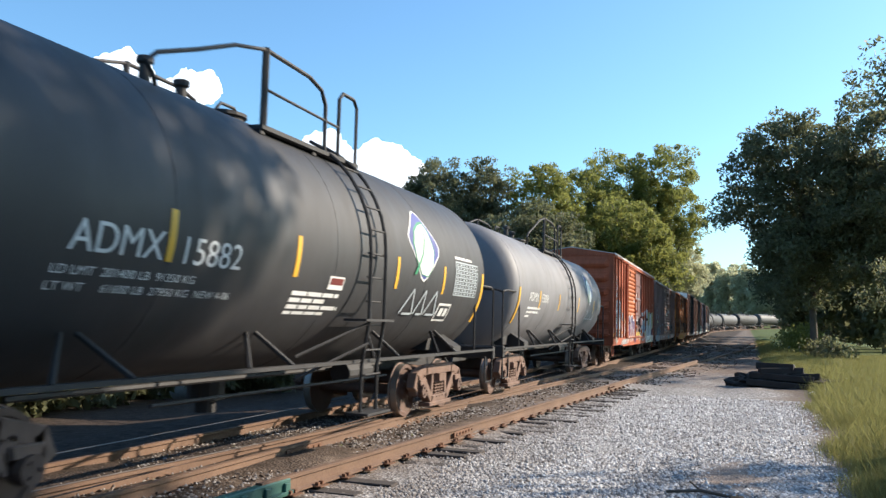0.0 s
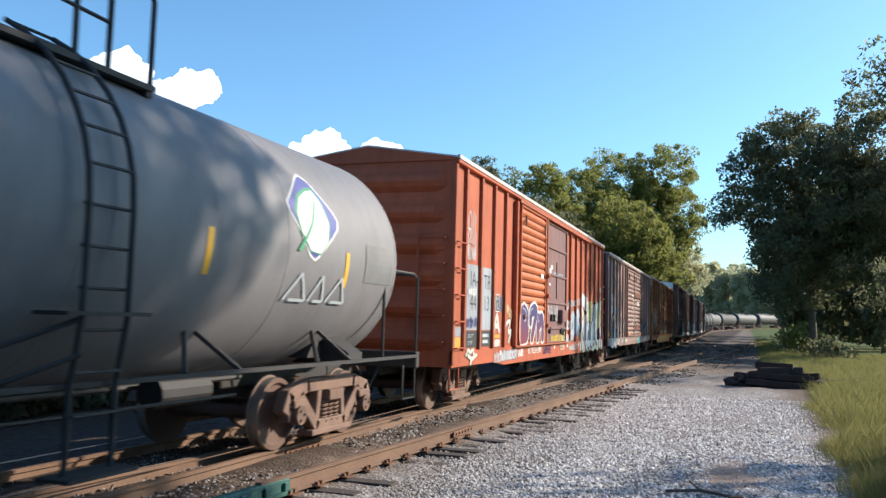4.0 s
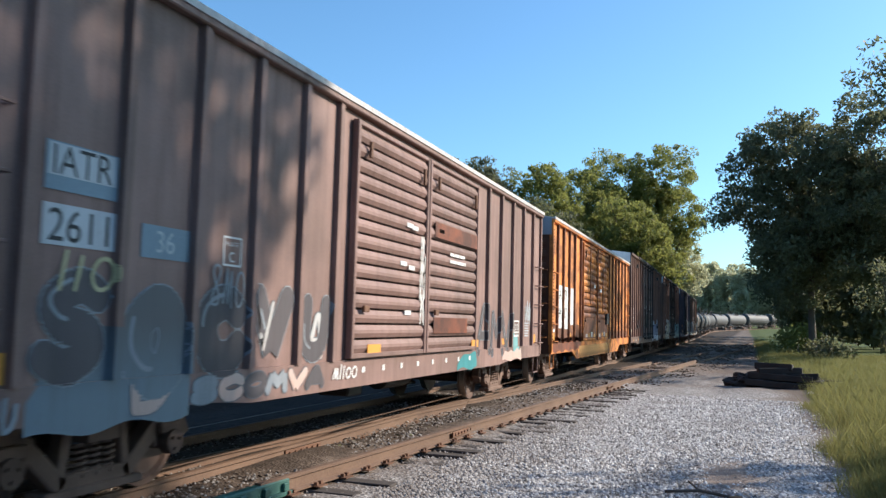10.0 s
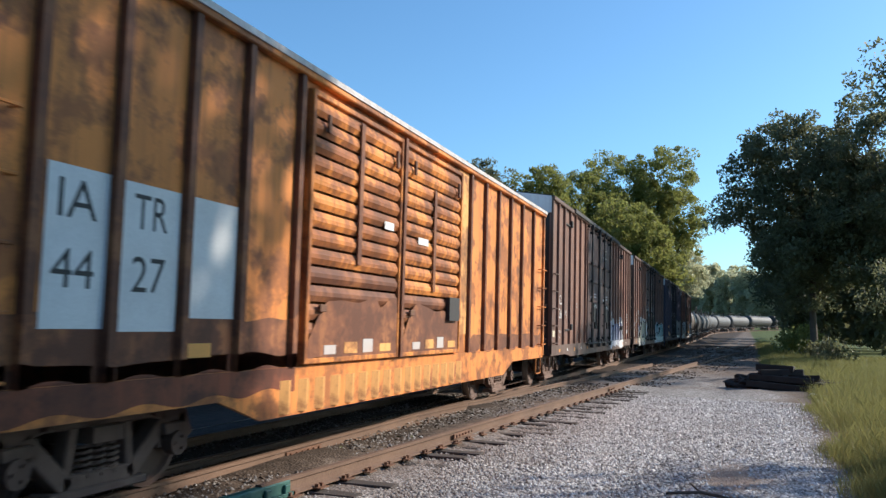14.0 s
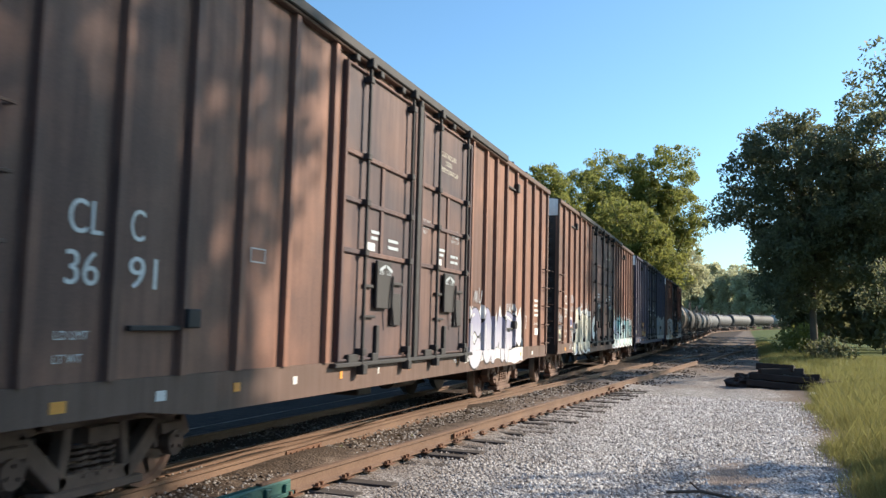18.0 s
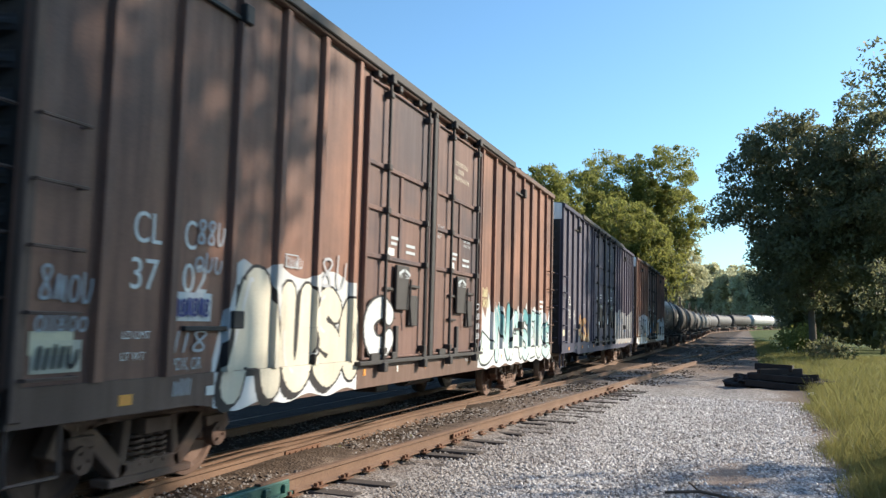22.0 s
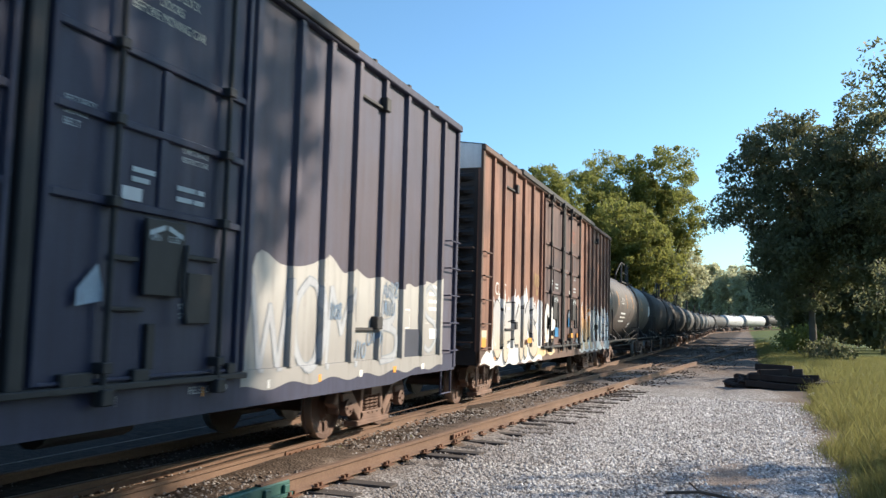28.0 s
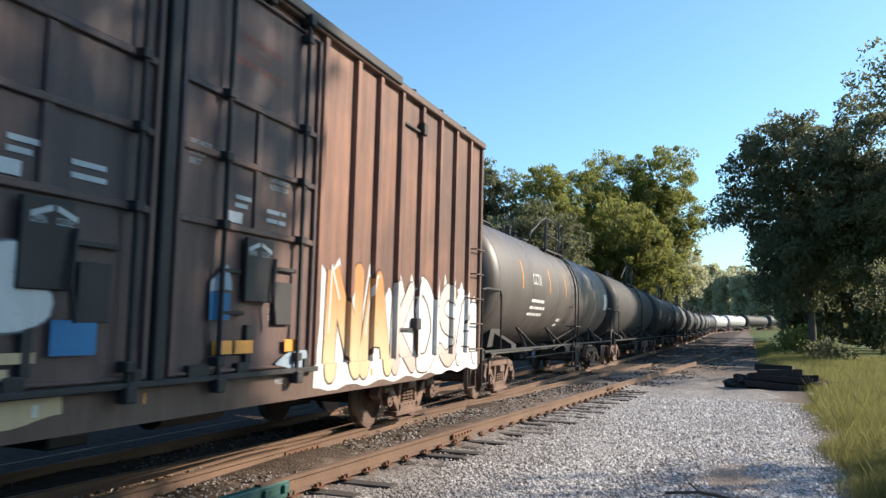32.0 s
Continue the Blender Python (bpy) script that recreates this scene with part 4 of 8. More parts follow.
def rusted(name, c, rust, rust_dark, share, streaky=0.5):
    """Paint that has let go in ragged patches and runs, with two shades of rust."""
    n = Nodes(name)
    v = n.coords((1, 1, 1), False)
    patch = n.noise(n.coords((1, 1.0, 1.25), False), 1.3, 9.0, 0.68)
    run_down = n.noise(n.coords((3.0, 3.0, 0.22), False), 2.6, 7.0, 0.65)
    deep = n.noise(v, 3.0, 7.0, 0.7)
    fine = n.noise(v, 70.0, 3.0, 0.6)
    blot = n.noise(v, 0.6, 3.0)
    col = n.mix(n.ramp(blot, [(0.35, (0, 0, 0)), (0.7, (1, 1, 1))]), tone(c, 0.85), tone(c, 1.12))
    col = n.mix(n.ramp(run_down, [(0.48, (0, 0, 0)), (0.58, (streaky,) * 3)]), col, rust)
    edge = 0.64 - share * 0.34
    col = n.mix(n.ramp(patch, [(edge - 0.03, (0, 0, 0)), (edge + 0.05, (0.85, 0.85, 0.85))]), col, rust)
    col = n.mix(n.ramp(n.mix(0.5, patch, deep), [(edge + 0.02, (0, 0, 0)), (edge + 0.10, (0.9, 0.9, 0.9))]), col, rust_dark)
    col = n.mix(0.15, col, n.ramp(fine, [(0.3, tone(c, 0.5)), (0.7, tone(c, 1.2))]))
    return n.done(col, 0.65, 0.0, patch, 0.15, 0.004, 0.3)


RED_RUST = rusted("red_rust_scale", (0.22, 0.065, 0.03), (0.10, 0.035, 0.02), (0.05, 0.02, 0.015), 0.45, 0.4)
R_MID, R_DARK = (0.24, 0.085, 0.032), (0.085, 0.032, 0.02)
GOLD = rusted("rusted_yellow_orange_paint", (0.72, 0.255, 0.058), R_MID, R_DARK, 0.40, 0.35)
GOLD_DOOR = rusted("badly_rusted_yellow_paint", (0.74, 0.275, 0.06), (0.20, 0.062, 0.026), (0.06, 0.022, 0.016), 0.47, 0.75)
GOLD_LOW = rusted("rust_brown_worn_paint", (0.32, 0.125, 0.048), (0.17, 0.062, 0.032), R_DARK, 0.58, 0.6)
GOLD_POST = rusted("dark_rusted_post_paint", (0.26, 0.105, 0.042), (0.14, 0.05, 0.025), R_DARK, 0.52, 0.5)
GOLD_STRIP = rusted("bright_yellow_paint", (0.82, 0.42, 0.13), R_MID, R_DARK, 0.34, 0.3)
BROWN = paint("oxide_brown_paint", (0.285, 0.144, 0.098), dirt=(0.035, 0.031, 0.036), wear=0.15, grime=0.7, rust_lo=0.68, soot=0.65)
BROWN_DARK = paint("grimed_dark_brown_paint", (0.15, 0.095, 0.075), wear=0.15, grime=0.6, rust_lo=0.68)
SLATE = paint("grimed_blue_black_paint", (0.088, 0.086, 0.125), dirt=(0.115, 0.075, 0.058), wear=0.10, grime=0.45, rust_lo=0.72, soot=0.35)
DOOR_STEEL = paint("sooty_door_paint", (0.18, 0.105, 0.085), dirt=(0.042, 0.040, 0.052), wear=0.15, grime=0.8, rust_lo=0.70, soot=0.9)
SLATE_DOOR = paint("blue_black_door_paint", (0.045, 0.048, 0.085), wear=0.2, grime=0.4, rust_lo=0.68)
WHITE_PANEL = paint("dirty_white_end_panel", (0.80, 0.80, 0.79), wear=0.3, grime=0.3, rust_lo=0.66)
GREY_PATCH = paint("pale_grey_patch_paint", (0.32, 0.35, 0.39), wear=0.2, grime=0.35)
SILVER = paint("silver_patch_paint", (0.60, 0.62, 0.64), wear=0.2, grime=0.25)

def worn(name, c):
    return paint(name, c, dirt=(0.07, 0.055, 0.045), rust=(0.12, 0.06, 0.035), wear=0.35, grime=0.35, rust_lo=0.62)


S_WHITE, S_SILVER, S_CREAM = worn("white_spray", (0.68, 0.68, 0.66)), worn("silver_spray", (0.42, 0.44, 0.47)), worn("cream_spray", (0.64, 0.61, 0.50))
S_BLACK, S_TEAL, S_PALE_TEAL = worn("black_spray", (0.025, 0.024, 0.027)), worn("teal_spray", (0.05, 0.27, 0.29)), worn("pale_teal_spray", (0.20, 0.45, 0.46))
S_VIOLET, S_SKY = worn("violet_spray", (0.07, 0.025, 0.09)), worn("pale_blue_spray", (0.36, 0.45, 0.54))
S_ORANGE, S_BLUE, S_RED = worn("orange_spray", (0.50, 0.22, 0.06)), worn("blue_spray", (0.03, 0.20, 0.42)), worn("dark_red_spray", (0.20, 0.04, 0.035))
S_DEEP = worn("deep_blue_green_spray", (0.015, 0.026, 0.032))
def fade(name, low, high, z0, z1, dirt=0.3):
    """Spray paint blended from one colour at z0 to another at z1, cloudy between, with grime runs."""
    n = Nodes(name)
    v = n.coords((1, 1, 1), False)
    tc = n.t.nodes.new("ShaderNodeTexCoord")
    sep = n.t.nodes.new("ShaderNodeSeparateXYZ")
    n.link(tc.outputs["Object"], sep.inputs[0])
    span = n.node("ShaderNodeMapRange")
    span.inputs["From Min"].default_value, span.inputs["From Max"].default_value = z0, z1
    n.link(sep.outputs[2], span.inputs["Value"])
    cloudy = n.mix(0.45, span.outputs[0], n.noise(v, 1.7, 3.0), "OVERLAY")
    col = n.mix(n.ramp(cloudy, [(0.2, (0, 0, 0)), (0.8, (1, 1, 1))]), low, high)
    run_down = n.noise(n.coords((2.2, 2.2, 0.2), False), 3.0, 6.0, 0.65)
    col = n.mix(n.ramp(run_down, [(0.5, (0, 0, 0)), (0.8, (dirt,) * 3)]), col, (0.07, 0.055, 0.045))
    spots = n.noise(v, 9.0, 6.0, 0.7)
    col = n.mix(n.ramp(spots, [(0.62, (0, 0, 0)), (0.74, (0.3, 0.3, 0.3))]), col, (0.12, 0.06, 0.035))
    return n.done(col, 0.6, 0.0, spots, 0.15, 0.003, 0.3)


F_TEAL = fade("teal_to_pale_spray", (0.42, 0.58, 0.57), (0.09, 0.29, 0.32), 0.9, 1.9)
F_MINT = fade("mint_to_teal_spray", (0.56, 0.63, 0.59), (0.30, 0.49, 0.49), 0.9, 1.8)
F_FROST = fade("blue_grey_to_white_spray", (0.58, 0.61, 0.63), (0.50, 0.52, 0.52), 0.8, 2.2)
F_VIOLET = fade("maroon_to_violet_spray", (0.15, 0.03, 0.06), (0.045, 0.035, 0.13), 1.1, 1.9)
F_BUBBLE = fade("lilac_silver_spray", (0.48, 0.47, 0.52), (0.27, 0.27, 0.37), 0.8, 1.8)
F_TAN = fade("orange_to_cream_spray", (0.62, 0.46, 0.28), (0.48, 0.23, 0.08), 0.8, 2.2)
F_STONE = fade("stone_grey_to_tan_spray", (0.50, 0.43, 0.34), (0.42, 0.42, 0.43), 0.8, 2.0)
F_SMOKE = fade("smoky_blue_spray", (0.17, 0.215, 0.25), (0.125, 0.125, 0.13), 0.75, 1.7)
F_ROSE = fade("rose_white_spray", (0.56, 0.40, 0.34), (0.50, 0.49, 0.47), 0.75, 1.5)
F_STRAW = fade("straw_to_green_spray", (0.62, 0.58, 0.40), (0.42, 0.40, 0.22), 0.9, 2.4, 0.15)
F_CHALK = fade("chalk_white_spray", (0.66, 0.66, 0.64), (0.60, 0.61, 0.62), 0.8, 2.2)
F_DIRTY = fade("dirty_silver_spray", (0.30, 0.29, 0.275), (0.42, 0.41, 0.385), 0.9, 2.2, 0.5)
S_STRAW, S_DULL = worn("straw_yellow_spray", (0.58, 0.52, 0.30)), worn("dull_blue_grey_spray", (0.15, 0.165, 0.19))


S_MIST, S_SOOT = worn("misty_grey_spray", (0.30, 0.33, 0.36)), worn("sooty_violet_spray", (0.10, 0.088, 0.095))
NAVY_TAG, S_YELLOW, S_PLUM = worn("navy_spray", (0.05, 0.06, 0.2)), worn("yellow_spray", (0.62, 0.44, 0.06)), worn("plum_spray", (0.14, 0.025, 0.07))
PALE_YELLOW = plain("pale_yellow_plate", (0.62, 0.57, 0.40), 0.6, 0.0, 0.2, 5)
S_RED_LINE = worn("faded_red_stencil", (0.42, 0.13, 0.09))
BLUE_BLACK = plain("blue_black_stencil_paint", (0.03, 0.035, 0.06), 0.6, 0.0, 0.3, 5)


def steps_for(y0, y1, d):
    n = max(1, round((y1 - y0) / d))
    return [y0 + (y1 - y0) * k / n for k in range(n + 1)]


def boxed(car, x, y0, y1, z0, z1, material, name="stencil_frame", w=0.018):
    bm = bmesh.new()
    for a, b, c, d in ((y0, y1, z0, z0 + w), (y0, y1, z1 - w, z1), (y0, y0 + w, z0 + w, z1 - w), (y1 - w, y1, z0 + w, z1 - w)):
        box(bm, x, x + 0.003, a, b, c, d)
    return part(name, bm, material, car)


def scribble(car, material, x, y0, y1, z0, z1, n, seed, r=0.014):
    """Thin looping spray lines."""
    rnd = random.Random(seed)
    for k in range(n):
        cy, cz = rnd.uniform(y0, y1), z1 - (z1 - z0) * (k + 0.5) / n
        w, h = (y1 - y0) * rnd.uniform(0.25, 0.5), (z1 - z0) / n * rnd.uniform(0.4, 0.7)
        cy = min(max(cy, y0 + w), y1 - w)
        ph = rnd.uniform(0, 6)
        pts = [(x, cy + w * math.sin(1.0 * a + ph) * (1 - 0.1 * a), cz + h * math.cos(2.1 * a + ph)) for a in [j * 0.35 for j in range(18)]]
        bm = bmesh.new()
        prev = None
        for i, p in enumerate(pts):
            d = Vector(pts[min(i + 1, len(pts) - 1)]) - Vector(pts[max(i - 1, 0)])
            nrm = Vector((0, -d.z, d.y)).normalized() * r
            pair = bm.verts.new(Vector(p) - nrm), bm.verts.new(Vector(p) + nrm)
            if prev:
                bm.faces.new((prev[0], pair[0], pair[1], prev[1]))
            prev = pair
        part("sprayed_line", bm, material, car)


def tags(car, material, rows):
    """Small sprayed scrawls: rows of (y0, y1, z0, z1, shapes, seed)."""
    for y0, y1, z0, z1, n, seed in rows:
        sprayed(car, (material, S_DULL, material, material), PX, y0, y1, z0, z1, n, seed, field=False, fat=0.13, edge=0.004, loose=True)


PX = HALF + 0.004     # just proud of the side sheets


P_4413 = [0.59, 1.50, 2.36, 3.18, 10.08, 10.95, 11.78, 12.63, 13.46, 14.32, 15.17]
P_4427 = [0.70, 1.47, 2.31, 3.14, 4.12, 10.06, 10.97, 11.86, 12.77, 13.73, 14.77]
P_261 = [0.7, 1.6, 2.5, 3.4, 4.3, 5.1, 11.3, 12.2, 13.1, 14.0, 14.9]


def side_4413(car, h, fl):
    f = -h
    slatted_door(car, ORANGE_DOOR, f + 4.22, f + 6.68, fl + 0.02, 4.05, HALF + 0.05, 17, RUSTY, "orange corrugated sliding door with faded paint")
    plug_door(car, MAROON, f + 6.93, f + 9.42, fl + 0.02, 4.0, HALF + 0.03, MAROON, "dull maroon plug door with flat panels", panels=(0.0, 0.12, 0.335, 0.57, 0.797, 1.0), rods=False)
    bm = bmesh.new()
    box(bm, HALF, HALF + 0.12, f + 6.72, f + 6.80, fl, 4.06, 0.01)
    box(bm, HALF, HALF + 0.08, f + 6.84, f + 6.89, fl, 4.06, 0.008)
    for zz in (1.45, 2.15, 2.62):
        box(bm, HALF + 0.05, HALF + 0.17, f + 6.66, f + 6.86, zz, zz + 0.09, 0.012)
    part("door_post", bm, ORANGE_POST, car)
    bm = bmesh.new()
    box(bm, HALF, HALF + 0.10, f + 3.86, f + 3.98, fl, 4.05, 0.01)
    part("door_post", bm, ORANGE_POST, car)
    bm = bmesh.new()
    box(bm, HALF, HALF + 0.13, f + 4.0, f + 13.0, 4.04, 4.10)
    part("door_track", bm, ORANGE, car)
    bm = bmesh.new()
    box(bm, HALF + 0.03, HALF + 0.11, f + 3.9, f + 9.6, 1.035, 1.075, 0.008)
    part("lower_door_track", bm, ORANGE_POST, car)
    posts = [f + p for p in P_4413]
    for a, b in ((0.74, 1.43), (1.64, 2.29)):
        part("number_panel", plate_bm(PX, f + a, f + b, 1.40, 2.53), GREY_PATCH, car, "pale blue-grey patch for stencilled numbers")
        part("stencil_panel", plate_bm(PX, f + a, f + b, 1.10, 1.385), BLACK, car)
    letters(car, "IA-", 0.26, BLACK, (PX + 0.006, f + 0.98, 2.16))
    letters(car, "TR", 0.26, BLACK, (PX + 0.006, f + 1.80, 2.14))
    letters(car, "44", 0.26, BLACK, (PX + 0.006, f + 0.98, 1.75))
    letters(car, "13", 0.26, BLACK, (PX + 0.006, f + 1.80, 1.75))
    scrawl(car, 1, f + 0.78, f + 0.95, 1.46, 1.60, NAVY_TAG, PX, r=0.02)
    scrawl(car, 1, f + 1.0, f + 1.18, 1.46, 1.60, NAVY_TAG, PX, r=0.035)
    scrawl(car, 1, f + 1.24, f + 1.42, 1.46, 1.60, NAVY_TAG, PX, r=0.02)
    letters(car, "LD LMT", 0.06, LIGHT_GREY, (PX + 0.006, f + 0.92, 1.27))
    letters(car, "LT WT", 0.06, LIGHT_GREY, (PX + 0.006, f + 0.92, 1.15))
    bars(car, LIGHT_GREY, PX + 0.006, f + 1.78, 1.33, [(0.36, 0.06, 0.05), (0.36, 0.06, 0.02)])
    part("stencil_panel", plate_bm(PX, f + 2.43, f + 3.11, 1.76, 2.04), BLUE_BLACK, car)
    boxed(car, PX + 0.004, f + 2.62, f + 2.90, 1.74, 2.08, WHITE)
    letters(car, "PLATE", 0.05, WHITE, (PX + 0.006, f + 2.66, 1.97), width=0.2)
    letters(car, "C", 0.11, WHITE, (PX + 0.006, f + 2.71, 1.80))
    part("reflector", plate_bm(PX, f + 2.46, f + 2.96, 1.18, 1.31), ORANGE_REF, car)
    part("reflector", plate_bm(PX, f + 0.10, f + 0.52, 1.09, 1.28), ORANGE_REF, car)
    part("paint_patch", plate_bm(PX, f + 0.10, f + 0.52, 1.29, 1.45), GREY_PATCH, car)
    # tags on the front half
    scrawl(car, 2, f + 0.75, f + 1.25, 3.1, 3.45, LIGHT_GREY, PX, r=0.014)
    scrawl(car, 4, f + 0.70, f + 1.30, 2.88, 3.12, LIGHT_GREY, PX, r=0.012)
    scrawl(car, 4, f + 0.72, f + 1.26, 2.60, 2.88, LIGHT_GREY, PX, r=0.012)
    scrawl(car, 4, f + 0.84, f + 1.30, 2.0, 2.12, WHITE, PX + 0.008, r=0.009)
    scrawl(car, 4, f + 3.28, f + 3.80, 1.95, 1.75, S_STRAW, PX, r=0.012, rise=-0.2)
    piece(car, [("A", f + 2.5, f + 2.95, 1.32, 1.72, 0.05, 0.0), ("S", f + 2.45, f + 3.0, 1.08, 1.22, 0.03, 0.1)], S_RED, F_ROSE, None, posts, edge=0.02)
    sprayed(car, (S_SILVER, S_RED, F_ROSE, S_WHITE), None, f + 3.25, f + 3.8, 1.1, 1.7, 1, 31, posts, field=False, fat=0.2, edge=0.02)
    # three round shapes on the sliding door
    x = HALF + 0.088
    piece(car, [("B", f + 4.20, f + 5.02, 1.10, 1.90, 0.13, 0.1), ("7", f + 4.98, f + 5.80, 1.10, 1.93, 0.12, 0.05), ("n", f + 5.68, f + 6.58, 1.10, 1.78, 0.14, 0.05)], S_WHITE, F_VIOLET, x, edge=0.055, gleam=S_SILVER, label="round violet spray-painted shapes with thick white edges")
    part("sticker", plate_bm(x, f + 6.16, f + 6.42, 2.58, 2.68), WHITE, car)
    part("sticker", plate_bm(HALF + 0.036, f + 7.32, f + 7.52, 2.78, 2.90), WHITE, car)
    part("sticker", plate_bm(HALF + 0.036, f + 7.48, f + 7.68, 2.88, 2.98), WHITE, car)
    part("sticker", plate_bm(HALF + 0.036, f + 7.30, f + 7.45, 2.47, 2.53), WHITE, car)
    bars(car, BLUE_GREY, HALF + 0.034, f + 7.8, 2.83, [(1.2, 0.06, 0.05)])
    scrawl(car, 5, f + 7.0, f + 7.75, 1.78, 2.0, LIGHT_GREY, HALF + 0.03, r=0.012)
    scrawl(car, 3, f + 7.9, f + 8.35, 1.62, 2.02, LIGHT_GREY, HALF + 0.03, r=0.016)
    bm = bmesh.new()
    box(bm, HALF + 0.03, HALF + 0.16, f + 8.45, f + 9.05, 1.58, 1.90, 0.02)
    part("latch_box", bm, MAROON, car)
    for yy, zz in ((7.5, 1.60), (7.8, 1.60), (7.3, 1.30), (8.7, 1.28), (8.95, 1.25)):
        bm = bmesh.new()
        box(bm, HALF + 0.03, HALF + 0.09, f + yy, f + yy + 0.09, zz, zz + 0.17, 0.015)
        part("door_stop", bm, DARK_STEEL, car)
    scrawl(car, 7, f + 7.55, f + 9.0, 1.12, 1.26, S_YELLOW, HALF + 0.03, r=0.028)
    part("sprayed_field", plate_bm(HALF + 0.031, f + 8.95, f + 9.36, 1.10, 1.34), F_STRAW, car)
    scrawl(car, 2, f + 9.0, f + 9.34, 1.15, 1.3, S_BLACK, HALF + 0.036, r=0.018)
    # tall name on the rear half
    halo(car, F_STRAW, None, f + 11.72, f + 16.02, 0.74, 2.52, 23, posts, 0.11, False, "straw-yellow sprayed cloud behind white letters")
    piece(car, [("R", f + 11.82, f + 13.05, 0.76, 2.36, 0.17, 0.0), ("O", f + 12.92, f + 13.62, 0.84, 1.62, 0.12, 0.0), ("U", f + 13.48, f + 14.18, 0.86, 1.68, 0.12, 0.1),
                ("K", f + 14.10, f + 15.10, 0.92, 2.30, 0.13, 0.2), ("n", f + 15.12, f + 15.98, 0.78, 1.52, 0.11, 0.0)], S_BLACK, F_CHALK, None, posts, edge=0.022, shade=S_PLUM, label="fat white spray-painted letters with plum shadows")
    piece(car, [("O", f + 10.22, f + 10.98, 1.10, 1.92, 0.14, 0.1), ("S", f + 11.08, f + 11.74, 1.20, 2.0, 0.12, 0.0)], S_DULL, S_SKY, None, posts, edge=0.02, gleam=S_WHITE, label="pale blue sprayed shapes")
    scrawl(car, 5, f + 10.25, f + 11.0, 2.05, 2.22, LIGHT_GREY, None, posts, 0.013)
    scrawl(car, 4, f + 11.1, f + 11.75, 2.1, 2.28, LIGHT_GREY, None, posts, 0.013)
    scrawl(car, 5, f + 9.6, f + 10.1, 1.8, 2.0, LIGHT_GREY, None, posts, 0.012, rise=0.25)
    scrawl(car, 2, f + 9.72, f + 10.08, 1.40, 1.66, WHITE, None, posts, 0.022)
    scrawl(car, 3, f + 9.66, f + 10.10, 1.06, 1.26, WHITE, None, posts, 0.020)
    part("reflector", plate_bm(PX, f + 11.1, f + 11.55, 1.16, 1.24), ORANGE_REF, car)
    letters(car, "NO TRESSPASSING", 0.13, WHITE, (HALF + 0.034, f + 5.2, 0.87), "sprayed_writing", width=1.35)
    scrawl(car, 4, f + 4.25, f + 4.75, 0.84, 0.98, WHITE, HALF + 0.03, r=0.012)
    scrawl(car, 5, f + 2.45, f + 3.10, 0.80, 0.97, LIGHT_GREY, HALF + 0.03, r=0.016)
    piece(car, [(c, f + 3.1 + 0.22 * k, f + 3.34 + 0.22 * k, 0.80, 1.0, 0.03, 0.1) for k, c in enumerate("BSEKR")], S_DULL, S_SILVER, HALF + 0.03, edge=0.01)
    scrawl(car, 4, f + 6.7, f + 7.6, 0.84, 1.0, S_VIOLET, HALF + 0.03, r=0.022)
    scrawl(car, 3, f + 8.7, f + 9.3, 0.88, 1.0, S_CREAM, HALF + 0.03, r=0.014)
    scrawl(car, 10, f + 10.0, f + 11.3, 0.84, 1.0, LIGHT_GREY, HALF + 0.03, r=0.013)
    piece(car, [("M", f + 0.72, f + 1.2, 0.95, 1.10, 0.025, 0.1), ("Y", f + 0.75, f + 1.35, 0.80, 1.0, 0.03, 0.1)], S_DULL, S_CREAM, HALF + 0.034, edge=0.012)
    for k in range(9):
        part("reflector", plate_bm(HALF + 0.032, f + 1.2 + 1.7 * k, f + 1.32 + 1.7 * k, 0.92, 1.0), WHITE, car)
    for k in range(3):
        scrawl(car, 5, f + 15.28, f + 15.75, 2.62 - 0.30 * k, 2.80 - 0.30 * k, LIGHT_GREY, PX, r=0.012)


